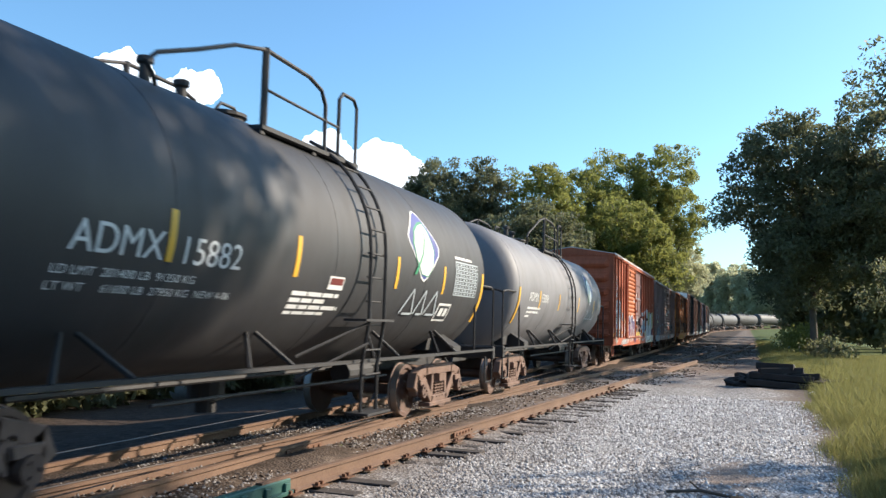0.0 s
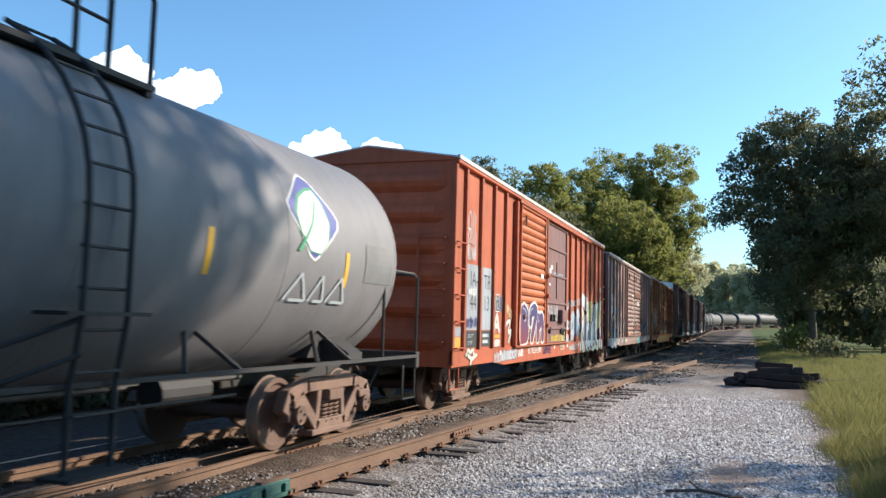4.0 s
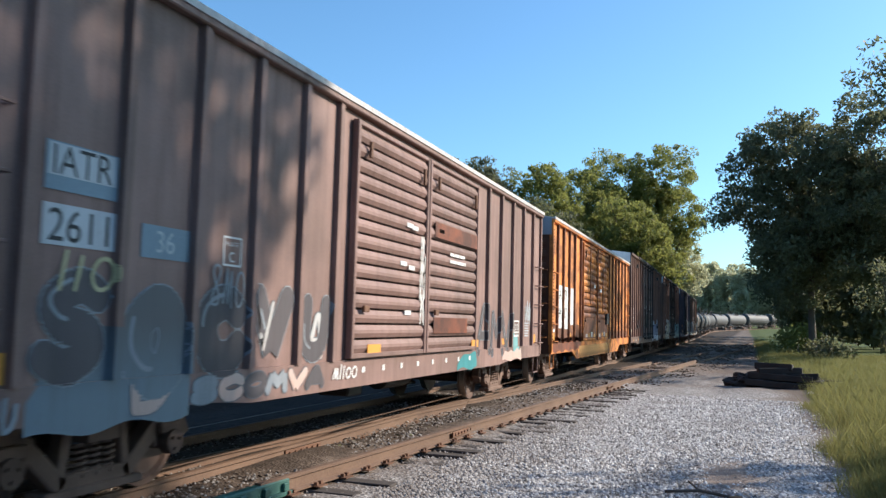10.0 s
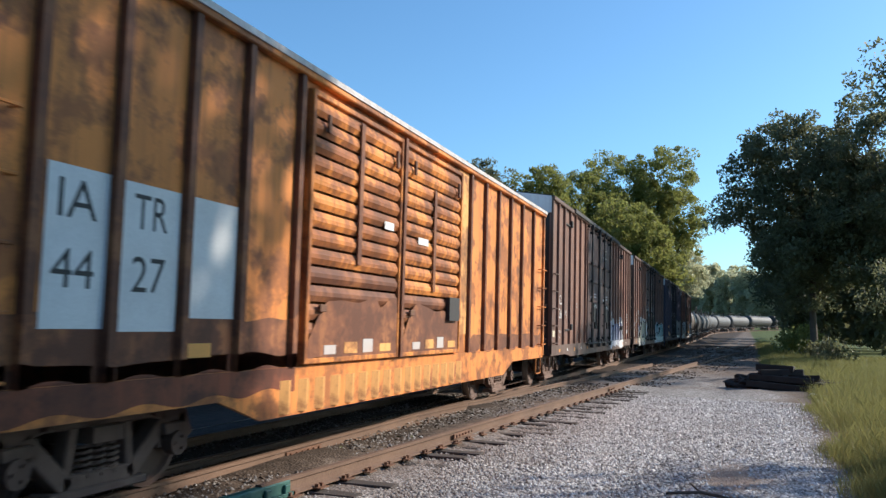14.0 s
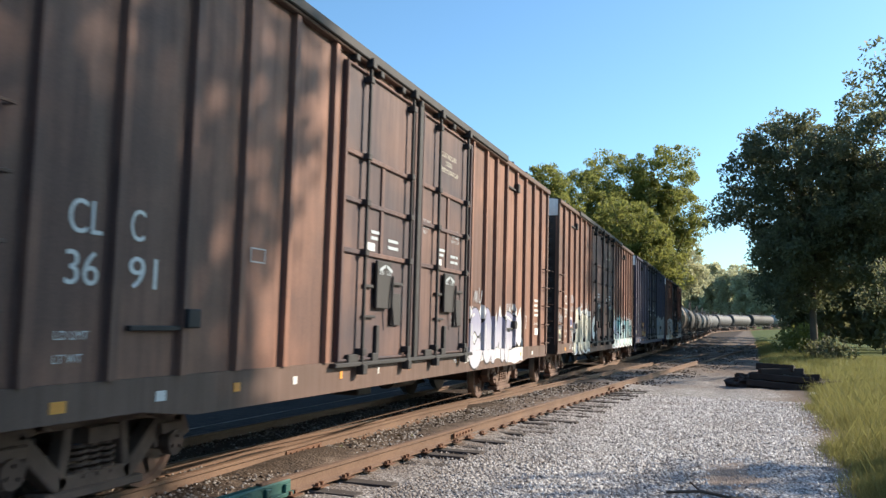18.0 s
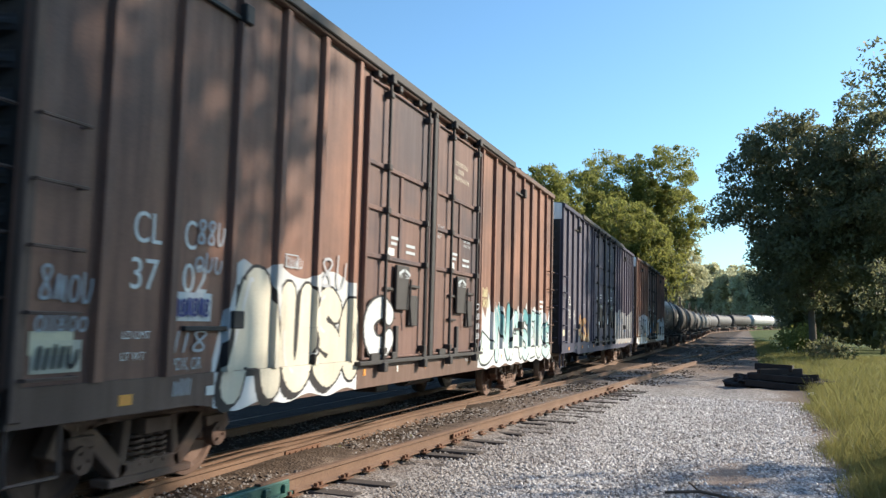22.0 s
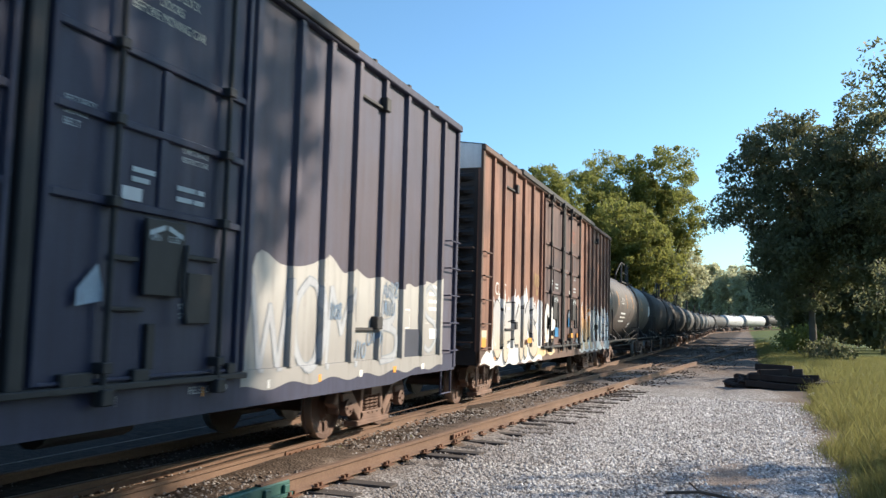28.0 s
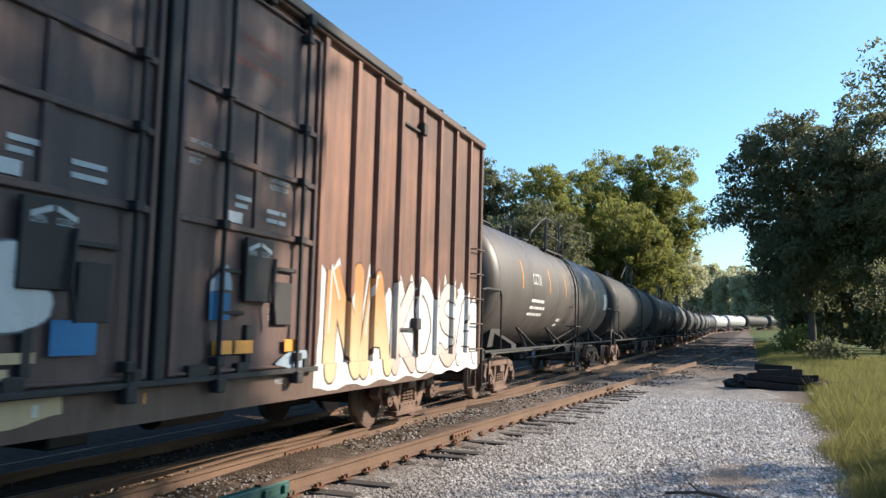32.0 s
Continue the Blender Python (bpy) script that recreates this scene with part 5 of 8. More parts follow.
def side_261(car, h, fl):
    f = -h
    slatted_door(car, TAUPE, f + 5.45, f + 7.93, fl + 0.02, 3.93, HALF + 0.05, 15, RUSTY, "brown-grey corrugated sliding door")
    slatted_door(car, TAUPE, f + 7.97, f + 10.45, fl + 0.02, 3.93, HALF + 0.05, 15, RUSTY, "brown-grey corrugated sliding door with a rusted patch")
    x = HALF + 0.088
    part("rust_patch", plate_bm(x, f + 8.24, f + 10.40, 2.80, 3.03), RED_RUST, car)
    part("rust_patch", plate_bm(x, f + 8.26, f + 9.9, 1.36, 1.60), RED_RUST, car)
    for a, zz in ((7.10, 2.82), (7.3, 2.80), (6.9, 2.28), (7.2, 2.24), (8.42, 2.88), (7.1, 1.62)):
        part("sticker", plate_bm(x, f + a, f + a + 0.22, zz, zz + 0.06), WHITE, car)
    bars(car, WHITE, x, f + 8.95, 2.62, [(0.8, 0.05, 0.06), (0.8, 0.05, 0.06)])
    scribble(car, WHITE, x, f + 7.6, f + 7.85, 1.5, 2.7, 3, 33, 0.012)
    part("number_panel", plate_bm(PX, f + 0.86, f + 1.56, 2.36, 2.69), BLUE_GREY, car)
    part("number_panel", plate_bm(PX, f + 0.86, f + 1.60, 1.99, 2.27), SILVER, car)
    part("number_panel", plate_bm(PX + 0.002, f + 0.88, f + 1.52, 2.46, 2.68), SILVER, car)
    letters(car, "IATR", 0.20, BLACK, (PX + 0.008, f + 0.90, 2.47), width=0.58)
    letters(car, "2611", 0.22, BLACK, (PX + 0.006, f + 0.90, 2.02), width=0.58)
    part("number_panel", plate_bm(PX, f + 1.84, f + 2.44, 1.98, 2.24), BLUE_GREY, car)
    letters(car, "36", 0.17, LIGHT_GREY, (PX + 0.006, f + 2.0, 2.03))
    boxed(car, PX, f + 2.93, f + 3.22, 1.99, 2.26, WHITE)
    letters(car, "C", 0.09, WHITE, (PX + 0.002, f + 3.02, 2.03))
    letters(car, "PLATE", 0.04, WHITE, (PX + 0.002, f + 2.97, 2.17), width=0.2)
    part("reflector", plate_bm(PX, f + 0.18, f + 0.64, 1.08, 1.28), ORANGE_REF, car)
    part("reflector", plate_bm(PX, f + 2.70, f + 3.20, 1.19, 1.32), ORANGE_REF, car)
    for yy in (5.92, 10.18):
        part("reflector", plate_bm(x, f + yy, f + yy + 0.4, 1.12, 1.24), ORANGE_REF, car)
    part("paint_chip", plate_bm(PX, f + 0.12, f + 0.5, 3.55, 3.85), SILVER, car)
    posts = [f + p for p in P_261]
    # smoky blue shapes that run down over the sill
    halo(car, F_SMOKE, None, f + 0.80, f + 2.5, 0.72, 1.5, 46, posts, 0.11, False, "smoky blue sprayed cloud")
    piece(car, [("S", f + 0.82, f + 1.55, 1.05, 1.85, 0.12, 0.2), ("O", f + 1.66, f + 2.46, 0.90, 1.78, 0.16, 0.0, F_SMOKE), ("C", f + 2.55, f + 3.38, 1.02, 1.82, 0.15, 0.0), ("V", f + 3.42, f + 4.24, 1.08, 1.86, 0.13, 0.0), ("U", f + 4.36, f + 5.06, 1.08, 1.80, 0.10, 0.1)],
          S_MIST, S_SOOT, None, posts, edge=0.012, gleam=S_MIST, label="dark smoky spray-painted shapes with thin pale edges")
    piece(car, [("D", f + 1.75, f + 2.28, 0.78, 1.22, 0.05, 0.0), ("V", f + 3.5, f + 3.85, 1.2, 1.7, 0.02, 0.0), ("A", f + 4.55, f + 4.92, 1.1, 1.6, 0.035, 0.2)], S_DULL, F_ROSE, None, posts, edge=0.012)
    scrawl(car, 2, f + 1.0, f + 1.6, 1.7, 1.95, S_STRAW, None, posts, 0.016)
    scrawl(car, 3, f + 2.75, f + 3.3, 1.62, 1.98, S_MIST, None, posts, 0.012)
    scrawl(car, 4, f + 0.15, f + 0.75, 0.80, 1.02, S_MIST, HALF + 0.03, r=0.018)
    for k, c in enumerate("SCOMVA"):
        piece(car, [(c, f + 2.5 + 0.40 * k, f + 2.92 + 0.40 * k, 0.79, 1.03, 0.045, 0.1)], S_DULL, (S_MIST, F_ROSE, S_SOOT)[k % 3], HALF + 0.03, edge=0.01)
    scrawl(car, 4, f + 5.1, f + 5.75, 0.86, 1.0, WHITE, HALF + 0.03, r=0.013)
    # angular pale outlines on the rear half
    piece(car, [("A", f + 10.75, f + 11.60, 0.95, 1.88, 0.07, 0.1), ("M", f + 11.62, f + 12.45, 0.90, 1.82, 0.06, 0.0), ("V", f + 12.40, f + 13.20, 0.95, 1.75, 0.07, 0.0)], S_MIST, S_SOOT, None, posts, edge=0.012, gleam=S_MIST, label="grey letters with thin pale teal edges")
    halo(car, F_ROSE, HALF + 0.031, f + 12.4, f + 13.95, 0.80, 1.05, 48, (), 0.11, True, "rose and white sprayed field on the sill")
    halo(car, S_PALE_TEAL, None, f + 13.25, f + 13.75, 0.82, 1.45, 49, posts, 0.11, True, "pale green sprayed patch")
    halo(car, S_TEAL, HALF + 0.031, f + 9.6, f + 10.7, 0.76, 1.04, 50, (), 0.11, False, "teal sprayed sill")
    part("reflector", plate_bm(PX, f + 12.45, f + 12.95, 1.12, 1.24), ORANGE_REF, car)
    part("reflector", plate_bm(PX, f + 15.02, f + 15.35, 1.10, 1.30), ORANGE_REF, car)
    scrawl(car, 4, f + 14.25, f + 14.80, 1.62, 1.92, LIGHT_GREY, PX, r=0.013)
    scrawl(car, 1, f + 14.30, f + 14.85, 1.5, 2.15, LIGHT_GREY, PX, r=0.014)
    bars(car, LIGHT_GREY, PX, f + 14.30, 1.56, [(0.36, 0.028, 0.026)] * 6)
    boxed(car, PX, f + 13.38, f + 13.80, 1.34, 1.60, WHITE, w=0.03)
    for yy in (13.47, 13.63):
        boxed(car, PX + 0.001, f + yy, f + yy + 0.09, 1.40, 1.52, WHITE)
    bars(car, WHITE, PX, f + 13.40, 1.30, [(0.38, 0.04, 0.03)])
    for k in range(8):
        part("reflector", plate_bm(HALF + 0.032, f + 5.9 + 0.62 * k, f + 5.98 + 0.62 * k, 0.90, 0.97), WHITE, car)


def side_4427(car, h, fl):
    f = -h
    slatted_door(car, GOLD_DOOR, f + 4.26, f + 6.82, fl + 0.02, 4.0, HALF + 0.05, 14, RUSTY, "rusted yellow corrugated sliding door", GOLD_LOW, 0.36)
    slatted_door(car, GOLD_DOOR, f + 6.88, f + 9.41, fl + 0.02, 4.0, HALF + 0.05, 14, RUSTY, "rusted yellow corrugated sliding door", GOLD_LOW, 0.30)
    part("bright_panel", plate_bm(PX, f + 9.45, f + 9.99, fl + 0.3, 4.08), GOLD_STRIP, car, "brighter yellow strip beside the door")
    part("door_edge", plate_bm(HALF + 0.08, f + 6.81, f + 6.89, fl + 0.02, 4.02, 0.05), GOLD_POST, car)
    for a, b, z0, z1 in ((0.83, 1.42, 1.44, 2.56), (1.57, 2.24, 1.42, 2.55), (2.38, 3.07, 1.53, 2.55)):
        part("number_panel", plate_bm(PX, f + a, f + b, z0, z1), WHITE, car, "white patch for stencilled numbers")
    letters(car, "IA", 0.27, BLACK, (PX + 0.006, f + 0.90, 2.20), width=0.40)
    letters(car, "TR", 0.27, BLACK, (PX + 0.006, f + 1.68, 2.20), width=0.40)
    letters(car, "44", 0.27, BLACK, (PX + 0.006, f + 0.90, 1.72), width=0.40)
    letters(car, "27", 0.27, BLACK, (PX + 0.006, f + 1.68, 1.72), width=0.40)
    part("reflector", plate_bm(PX, f + 0.12, f + 0.48, 1.14, 1.32), ORANGE_REF, car)
    part("sticker", plate_bm(PX, f + 0.12, f + 0.52, 1.34, 1.42), WHITE, car)
    part("reflector", plate_bm(PX, f + 2.4, f + 2.75, 1.2, 1.32), ORANGE_REF, car)
    for k in range(2):
        part("sticker", plate_bm(HALF + 0.088, f + 6.25 + k * 1.2, f + 6.55 + k * 1.3, 2.72 - 0.08 * k, 2.82 - 0.08 * k), WHITE, car)
    part("latch_box", plate_bm(HALF + 0.088, f + 8.72, f + 9.20, 1.58, 1.94, 0.06), DARK_STEEL, car)
    side_posts = [f + p for p in P_4427]
    halo(car, GOLD_LOW, None, f + 0.10, f + 4.2, 1.065, 1.62, 91, side_posts, 0.11, False, "rust-brown lower sheets where the paint has gone")
    halo(car, GOLD_LOW, None, f + 10.1, f + 15.75, 1.065, 1.38, 92, side_posts, 0.11, False, "rust-brown lower sheets where the paint has gone")
    halo(car, RED_RUST, None, f + 0.10, f + 4.2, 0.84, 1.25, 93, side_posts, 0.11, False, "")
    for a, b, seed in ((4.35, 6.75, 94), (6.98, 9.3, 95)):
        halo(car, GOLD_LOW, HALF + 0.086, f + a, f + b, 1.12, 1.85, seed, (), 0.11, False, "")
        for k in range(4):
            y = f + a + 0.35 + 0.5 * k
            part("bleached_patch", plate_bm(HALF + 0.092, y, y + 0.28 + 0.06 * (k % 2), 1.17, 1.27 + 0.03 * (k % 3)), GOLD_STRIP if k % 2 else F_ROSE, car)
    for a, z0, z1 in ((5.45, 2.2, 3.9), (8.05, 2.0, 3.5)):
        part("rusted_door_hasp", plate_bm(HALF + 0.088, f + a, f + a + 0.10, z0, z1, 0.02), GOLD_POST, car)
    # flutes on the deep side sill
    for k in range(16):
        bm = bmesh.new()
        prism(bm, [(HALF + 0.03, -0.10), (HALF + 0.075, 0.01), (HALF + 0.075, 0.05), (HALF + 0.03, 0.09)], 2, 0.60, 0.93)
        shift(part("sill_flute", bm, GOLD_STRIP, car), 0, f + 4.0 + 0.37 * k, 0)
    rivet = bmesh.new()
    for k in range(34):
        box(rivet, POST - 0.008, POST + 0.004, f + 0.03, f + 0.06, 1.15 + 0.083 * k, 1.18 + 0.083 * k)
    part("rivet_row", rivet, DARK_STEEL, car)


def clc_side(number, graffiti, body, dark):
    def add(car, h, fl):
        f = -h
        plug_door(car, dark, f + 5.15, f + 7.40, fl, 4.57, HALF + 0.03, DARK_STEEL, "sooty plug door with panels and lock rods", at=(0.245, 0.885))
        plug_door(car, dark, f + 7.66, f + 10.02, fl, 4.57, HALF + 0.03, DARK_STEEL, "sooty plug door with panels and lock rods", at=(0.26, 0.84))
        bm = bmesh.new()
        box(bm, HALF, HALF + 0.09, f + 7.45, f + 7.59, fl - 0.02, 4.66, 0.012)
        part("door_astragal", bm, DARK_STEEL, car)
        bm = bmesh.new()
        box(bm, HALF, HALF + 0.12, f + 2.7, f + 12.2, 4.70, 4.82, 0.012)
        part("upper_door_track", bm, DARK_STEEL, car)
        bm = bmesh.new()
        box(bm, HALF, HALF + 0.12, f + 5.0, f + 10.1, fl - 0.06, fl - 0.01, 0.008)
        part("lower_door_track", bm, DARK_STEEL, car)
        for k in range(7):
            bm = bmesh.new()
            box(bm, HALF, HALF + 0.10, f + 5.3 + 0.72 * k, f + 5.4 + 0.72 * k, 4.60, 4.69, 0.01)
            part("door_hanger", bm, DARK_STEEL, car)
        for k in range(14):
            part("reflector", plate_bm(HALF + 0.032, f + 1.0 + 1.07 * k, f + 1.14 + 1.05 * k, 0.87, 0.95), WHITE if k % 2 else ORANGE_REF, car)
        letters(car, "CL", 0.24, WHITE, (PX + 0.002, f + 1.08, 2.10), width=0.34)
        letters(car, "C", 0.24, WHITE, (PX + 0.002, f + 1.70, 2.10), width=0.17)
        letters(car, number[:2], 0.24, WHITE, (PX + 0.002, f + 1.06, 1.74), width=0.34)
        letters(car, number[2:], 0.24, WHITE, (PX + 0.002, f + 1.70, 1.74), width=0.34)
        boxed(car, PX, f + 3.36, f + 3.62, 2.06, 2.2, LIGHT_GREY, w=0.012)
        ob = letters(car, "CLC " + number, 0.13, BLACK, (0, 0, 0), "end_lettering")
        ob.matrix_basis = Matrix.Translation((1.1, f - 0.016, 4.42)) @ pose(0, 0, 0, 0, 0, -90) @ Matrix.Translation((0, -0.95, 0))
        boxed(car, PX, f + 14.0, f + 14.35, 1.45, 1.72, WHITE)
        bars(car, WHITE, PX, f + 15.1, 2.1, [(0.35, 0.05, 0.06)] * 4)
        part("sticker", plate_bm(PX, f + 15.15, f + 15.5, 1.30, 1.45), WHITE_PANEL, car)
        x = HALF + 0.036
        for line, w, z in (("CLOSE AND LOCK", 0.72, 4.10), ("DOORS", 0.30, 3.98), ("BEFORE MOVING CAR", 0.92, 3.86)):
            letters(car, line, 0.075, S_CREAM if number != "3704" else S_RED_LINE, (x, f + 8.42 + (0.92 - w) / 2, z), width=w)
        for a in (5.18, 7.70):
            for k, (line, w) in enumerate((("RECORD BOTH", 0.34), ("CAR'S DEVICE", 0.36), ("RESTRICT CAR", 0.36))):
                if a > 6:
                    letters(car, line, 0.045, LIGHT_GREY, (x, f + a + 1.40, 2.95 - 0.075 * k), width=w)
            for k, (line, w) in enumerate((("SECURITY", 0.30), ("DEVICE", 0.22), ("BELT", 0.16))):
                if a > 6:
                    letters(car, line, 0.05, LIGHT_GREY, (x, f + a + 0.12, 2.98 - 0.08 * k), width=w)
            bars(car, LIGHT_GREY, x, f + a + 0.82, 2.66, [(0.30, 0.04, 0.035), (0.20, 0.04, 0.03)])
            bars(car, LIGHT_GREY, x, f + a + 1.36, 2.60, [(0.36, 0.04, 0.05), (0.36, 0.04, 0.05)])
            for k, (line, w) in enumerate((("STANDARD", 0.27), ("CAR SEAL", 0.25))):
                letters(car, line, 0.045, LIGHT_GREY, (HALF + 0.034, f + a + 1.46, 1.60 - 0.075 * k), width=w)
            letters(car, "OPEN", 0.05, LIGHT_GREY, (HALF + 0.102, f + a + 0.98, 2.12), width=0.13)
            letters(car, "CLOSE", 0.05, LIGHT_GREY, (HALF + 0.102, f + a + 1.20, 2.12), width=0.15)
            part("sticker", plate_bm(x, f + a + 0.72, f + a + 0.94, 2.40, 2.50), F_CHALK, car)
        letters(car, "CU.FT. 6505", 0.06, WHITE, (PX + 0.002, f + 14.95, 1.52), width=0.52)
        letters(car, "RELEASE ROD", 0.06, LIGHT_GREY, (HALF + 0.034, f + 9.35, 0.90), width=0.55)
        for a, b, z in ((1.72, 2.36, 1.44), (12.42, 13.05, 1.44)):
            bm = bmesh.new()
            box(bm, HALF, HALF + 0.05, f + a, f + b, z - 0.02, z + 0.02, 0.006)
            box(bm, HALF, HALF + 0.10, f + b - 0.02, f + b + 0.16, z, z + 0.16, 0.012)
            part("side_bracket", bm, DARK_STEEL, car)
        for a, b in ((1.62, 0.0), (12.42, 0.0)):
            bm = bmesh.new()
            box(bm, HALF, HALF + 0.045, f + a, f + a + 0.72, 4.26, 4.30, 0.006)
            box(bm, HALF, HALF + 0.10, f + a + 0.70, f + a + 0.84, 4.24, 4.42, 0.012)
            part("roof_bracket", bm, DARK_STEEL, car)
        letters(car, "LD LMT", 0.06, WHITE, (PX + 0.002, f + 1.02, 1.36), width=0.32)
        letters(car, "LT WT", 0.06, WHITE, (PX + 0.002, f + 1.02, 1.20), width=0.27)
        part("sticker", plate_bm(PX, f + 0.16, f + 0.54, 1.26, 1.42), PALE_YELLOW, car, "pale yellow lubrication plate")
        for a in (5.18, 7.70):
            for dy, s in ((0.98, 1), (1.20, -1)):
                bm = bmesh.new()
                prism(bm, [(f + a + dy, 2.18 - 0.03 * s), (f + a + dy + 0.18, 2.18 + 0.03 * s), (f + a + dy + 0.18, 2.22 + 0.03 * s), (f + a + dy, 2.22 - 0.03 * s)], 0, HALF + 0.102, HALF + 0.105)
                part("arrow_mark", bm, LIGHT_GREY, car)
        posts = [f + p for p in CLC_POSTS]
        graffiti(car, f, posts)
    return add


CLC_POSTS = [0.75, 1.54, 2.37, 3.17, 4.00, 4.90, 10.15, 11.0, 11.68, 12.42, 13.22, 14.0, 14.77, 15.54]
DOOR_X = HALF + 0.066


def clc_car(label, number, graffiti, body, door_paint):
    return box_car("box_car", label, 16.3, 4.77, 5.0, body, DARK_STEEL, CLC_POSTS, clc_side(number, graffiti, body, door_paint), True, end_n=13, top_panel=WHITE_PANEL, belly=(0.16, 0.84, 0.72), end_paint=END_BLACK, trim=BROWN_DARK if body is BROWN else SLATE_DOOR)


def art_3691(car, f, posts):
    halo(car, F_CHALK, None, f + 9.95, f + 13.95, 0.86, 1.95, 51, posts, 0.11, True, "thin white sprayed field with jagged top")
    piece(car, [("C", f + 10.02, f + 10.98, 0.78, 1.80, 0.19, 0.0), ("O", f + 10.90, f + 11.60, 0.84, 1.82, 0.17, 0.0), ("M", f + 11.50, f + 12.45, 0.80, 1.80, 0.14, 0.0), ("P", f + 12.38, f + 13.45, 0.78, 1.72, 0.16, 0.0)],
          S_BLACK, F_BUBBLE, None, posts, edge=0.024, gleam=S_WHITE, label="fat lilac-silver bubble letters with black edges")
    halo(car, F_CHALK, None, f + 12.75, f + 13.95, 0.76, 1.25, 52, posts, 0.11, True, "")
    scrawl(car, 4, f + 12.6, f + 13.2, 1.80, 1.95, S_SILVER, None, posts, 0.012)
    scrawl(car, 2, f + 10.4, f + 10.95, 1.9, 2.15, S_SILVER, PX, r=0.016)


def art_3702(car, f, posts):
    halo(car, F_FROST, None, f + 2.18, f + 5.08, 0.73, 2.18, 61, posts, 0.11, False, "pale sprayed cloud behind cream letters")
    piece(car, [("A", f + 2.30, f + 3.32, 0.76, 2.0, 0.17, 0.1), ("U", f + 3.26, f + 4.0, 0.80, 1.92, 0.14, 0.05), ("S", f + 3.92, f + 4.72, 0.80, 1.90, 0.15, 0.0)],
          S_BLACK, S_CREAM, None, posts, edge=0.03, gleam=S_WHITE, shade=S_BLACK, label="fat cream spray-painted letters with black shadows")
    piece(car, [("O", f + 4.62, f + 5.15, 0.86, 1.80, 0.12, 0.0)], S_BLACK, S_CREAM, None, posts, edge=0.03)
    piece(car, [("C", f + 5.14, f + 6.10, 1.08, 1.84, 0.13, 0.0)], S_BLACK, F_FROST, DOOR_X, edge=0.03, gleam=S_WHITE, label="pale sprayed letter that runs onto the door")
    part("sprayed_panel", plate_bm(PX, f + 1.56, f + 2.12, 1.50, 1.74), F_CHALK, car, "white sprayed name panel")
    scrawl(car, 6, f + 1.60, f + 2.08, 1.54, 1.70, NAVY_TAG, PX + 0.004, r=0.012)
    scrawl(car, 3, f + 1.86, f + 2.28, 2.16, 2.36, S_SILVER, PX, r=0.013)
    scrawl(car, 3, f + 1.84, f + 2.26, 1.92, 2.06, S_SILVER, PX, r=0.012)
    scrawl(car, 2, f + 1.6, f + 2.1, 1.25, 1.42, S_SILVER, PX, r=0.012)
    letters(car, "PDX, OR", 0.10, LIGHT_GREY, (PX + 0.004, f + 1.62, 1.10), "sprayed_writing", width=0.40)
    scrawl(car, 3, f + 1.6, f + 1.85, 0.9, 1.02, S_SILVER, HALF + 0.03, r=0.01)
    part("sprayed_panel", plate_bm(PX, f + 0.18, f + 0.62, 1.14, 1.36), S_CREAM, car, "cream sprayed name panel")
    scrawl(car, 3, f + 0.2, f + 0.6, 1.18, 1.32, S_BLACK, PX + 0.004, r=0.016)
    scrawl(car, 5, f + 0.18, f + 0.66, 1.42, 1.54, S_SILVER, PX, r=0.01)
    scrawl(car, 4, f + 0.2, f + 0.7, 1.62, 1.84, S_SILVER, PX, r=0.012)
    scrawl(car, 4, f + 3.35, f + 3.7, 2.06, 2.18, S_SILVER, PX, r=0.008)
    scrawl(car, 2, f + 4.1, f + 4.8, 1.9, 2.25, S_SILVER, PX, r=0.016)
    for k, n in enumerate((1, 4, 4, 4)):
        scrawl(car, n, f + 9.72, f + 9.98, 1.78 - 0.17 * k, 1.88 - 0.17 * k, S_SILVER, DOOR_X, r=0.01)
    scrawl(car, 4, f + 10.32, f + 10.68, 2.02, 2.18, S_STRAW, PX, r=0.012)
    scrawl(car, 5, f + 10.30, f + 10.78, 1.84, 2.0, S_STRAW, PX, r=0.012)
    # teal name over most of the rear half
    halo(car, F_FROST, None, f + 10.08, f + 16.25, 0.74, 2.15, 62, posts, 0.11, True, "white and blue-grey sprayed flames")
    piece(car, [("J", f + 10.12, f + 11.15, 0.82, 1.42, 0.12, 0.0), ("N", f + 11.12, f + 12.40, 0.82, 1.95, 0.12, 0.0, F_TEAL), ("A", f + 12.28, f + 13.32, 0.82, 1.80, 0.11, 0.05), ("S", f + 13.20, f + 14.0, 0.78, 1.86, 0.11, 0.0, F_TEAL),
                ("E", f + 13.88, f + 14.62, 0.80, 1.86, 0.10, 0.05), ("U", f + 14.52, f + 15.30, 0.80, 1.80, 0.10, 0.0), ("S", f + 15.22, f + 16.18, 0.78, 1.62, 0.10, 0.1, F_TEAL)],
          S_DEEP, F_MINT, None, posts, edge=0.036, gleam=S_WHITE, label="teal and mint spray-painted letters with dark edges")


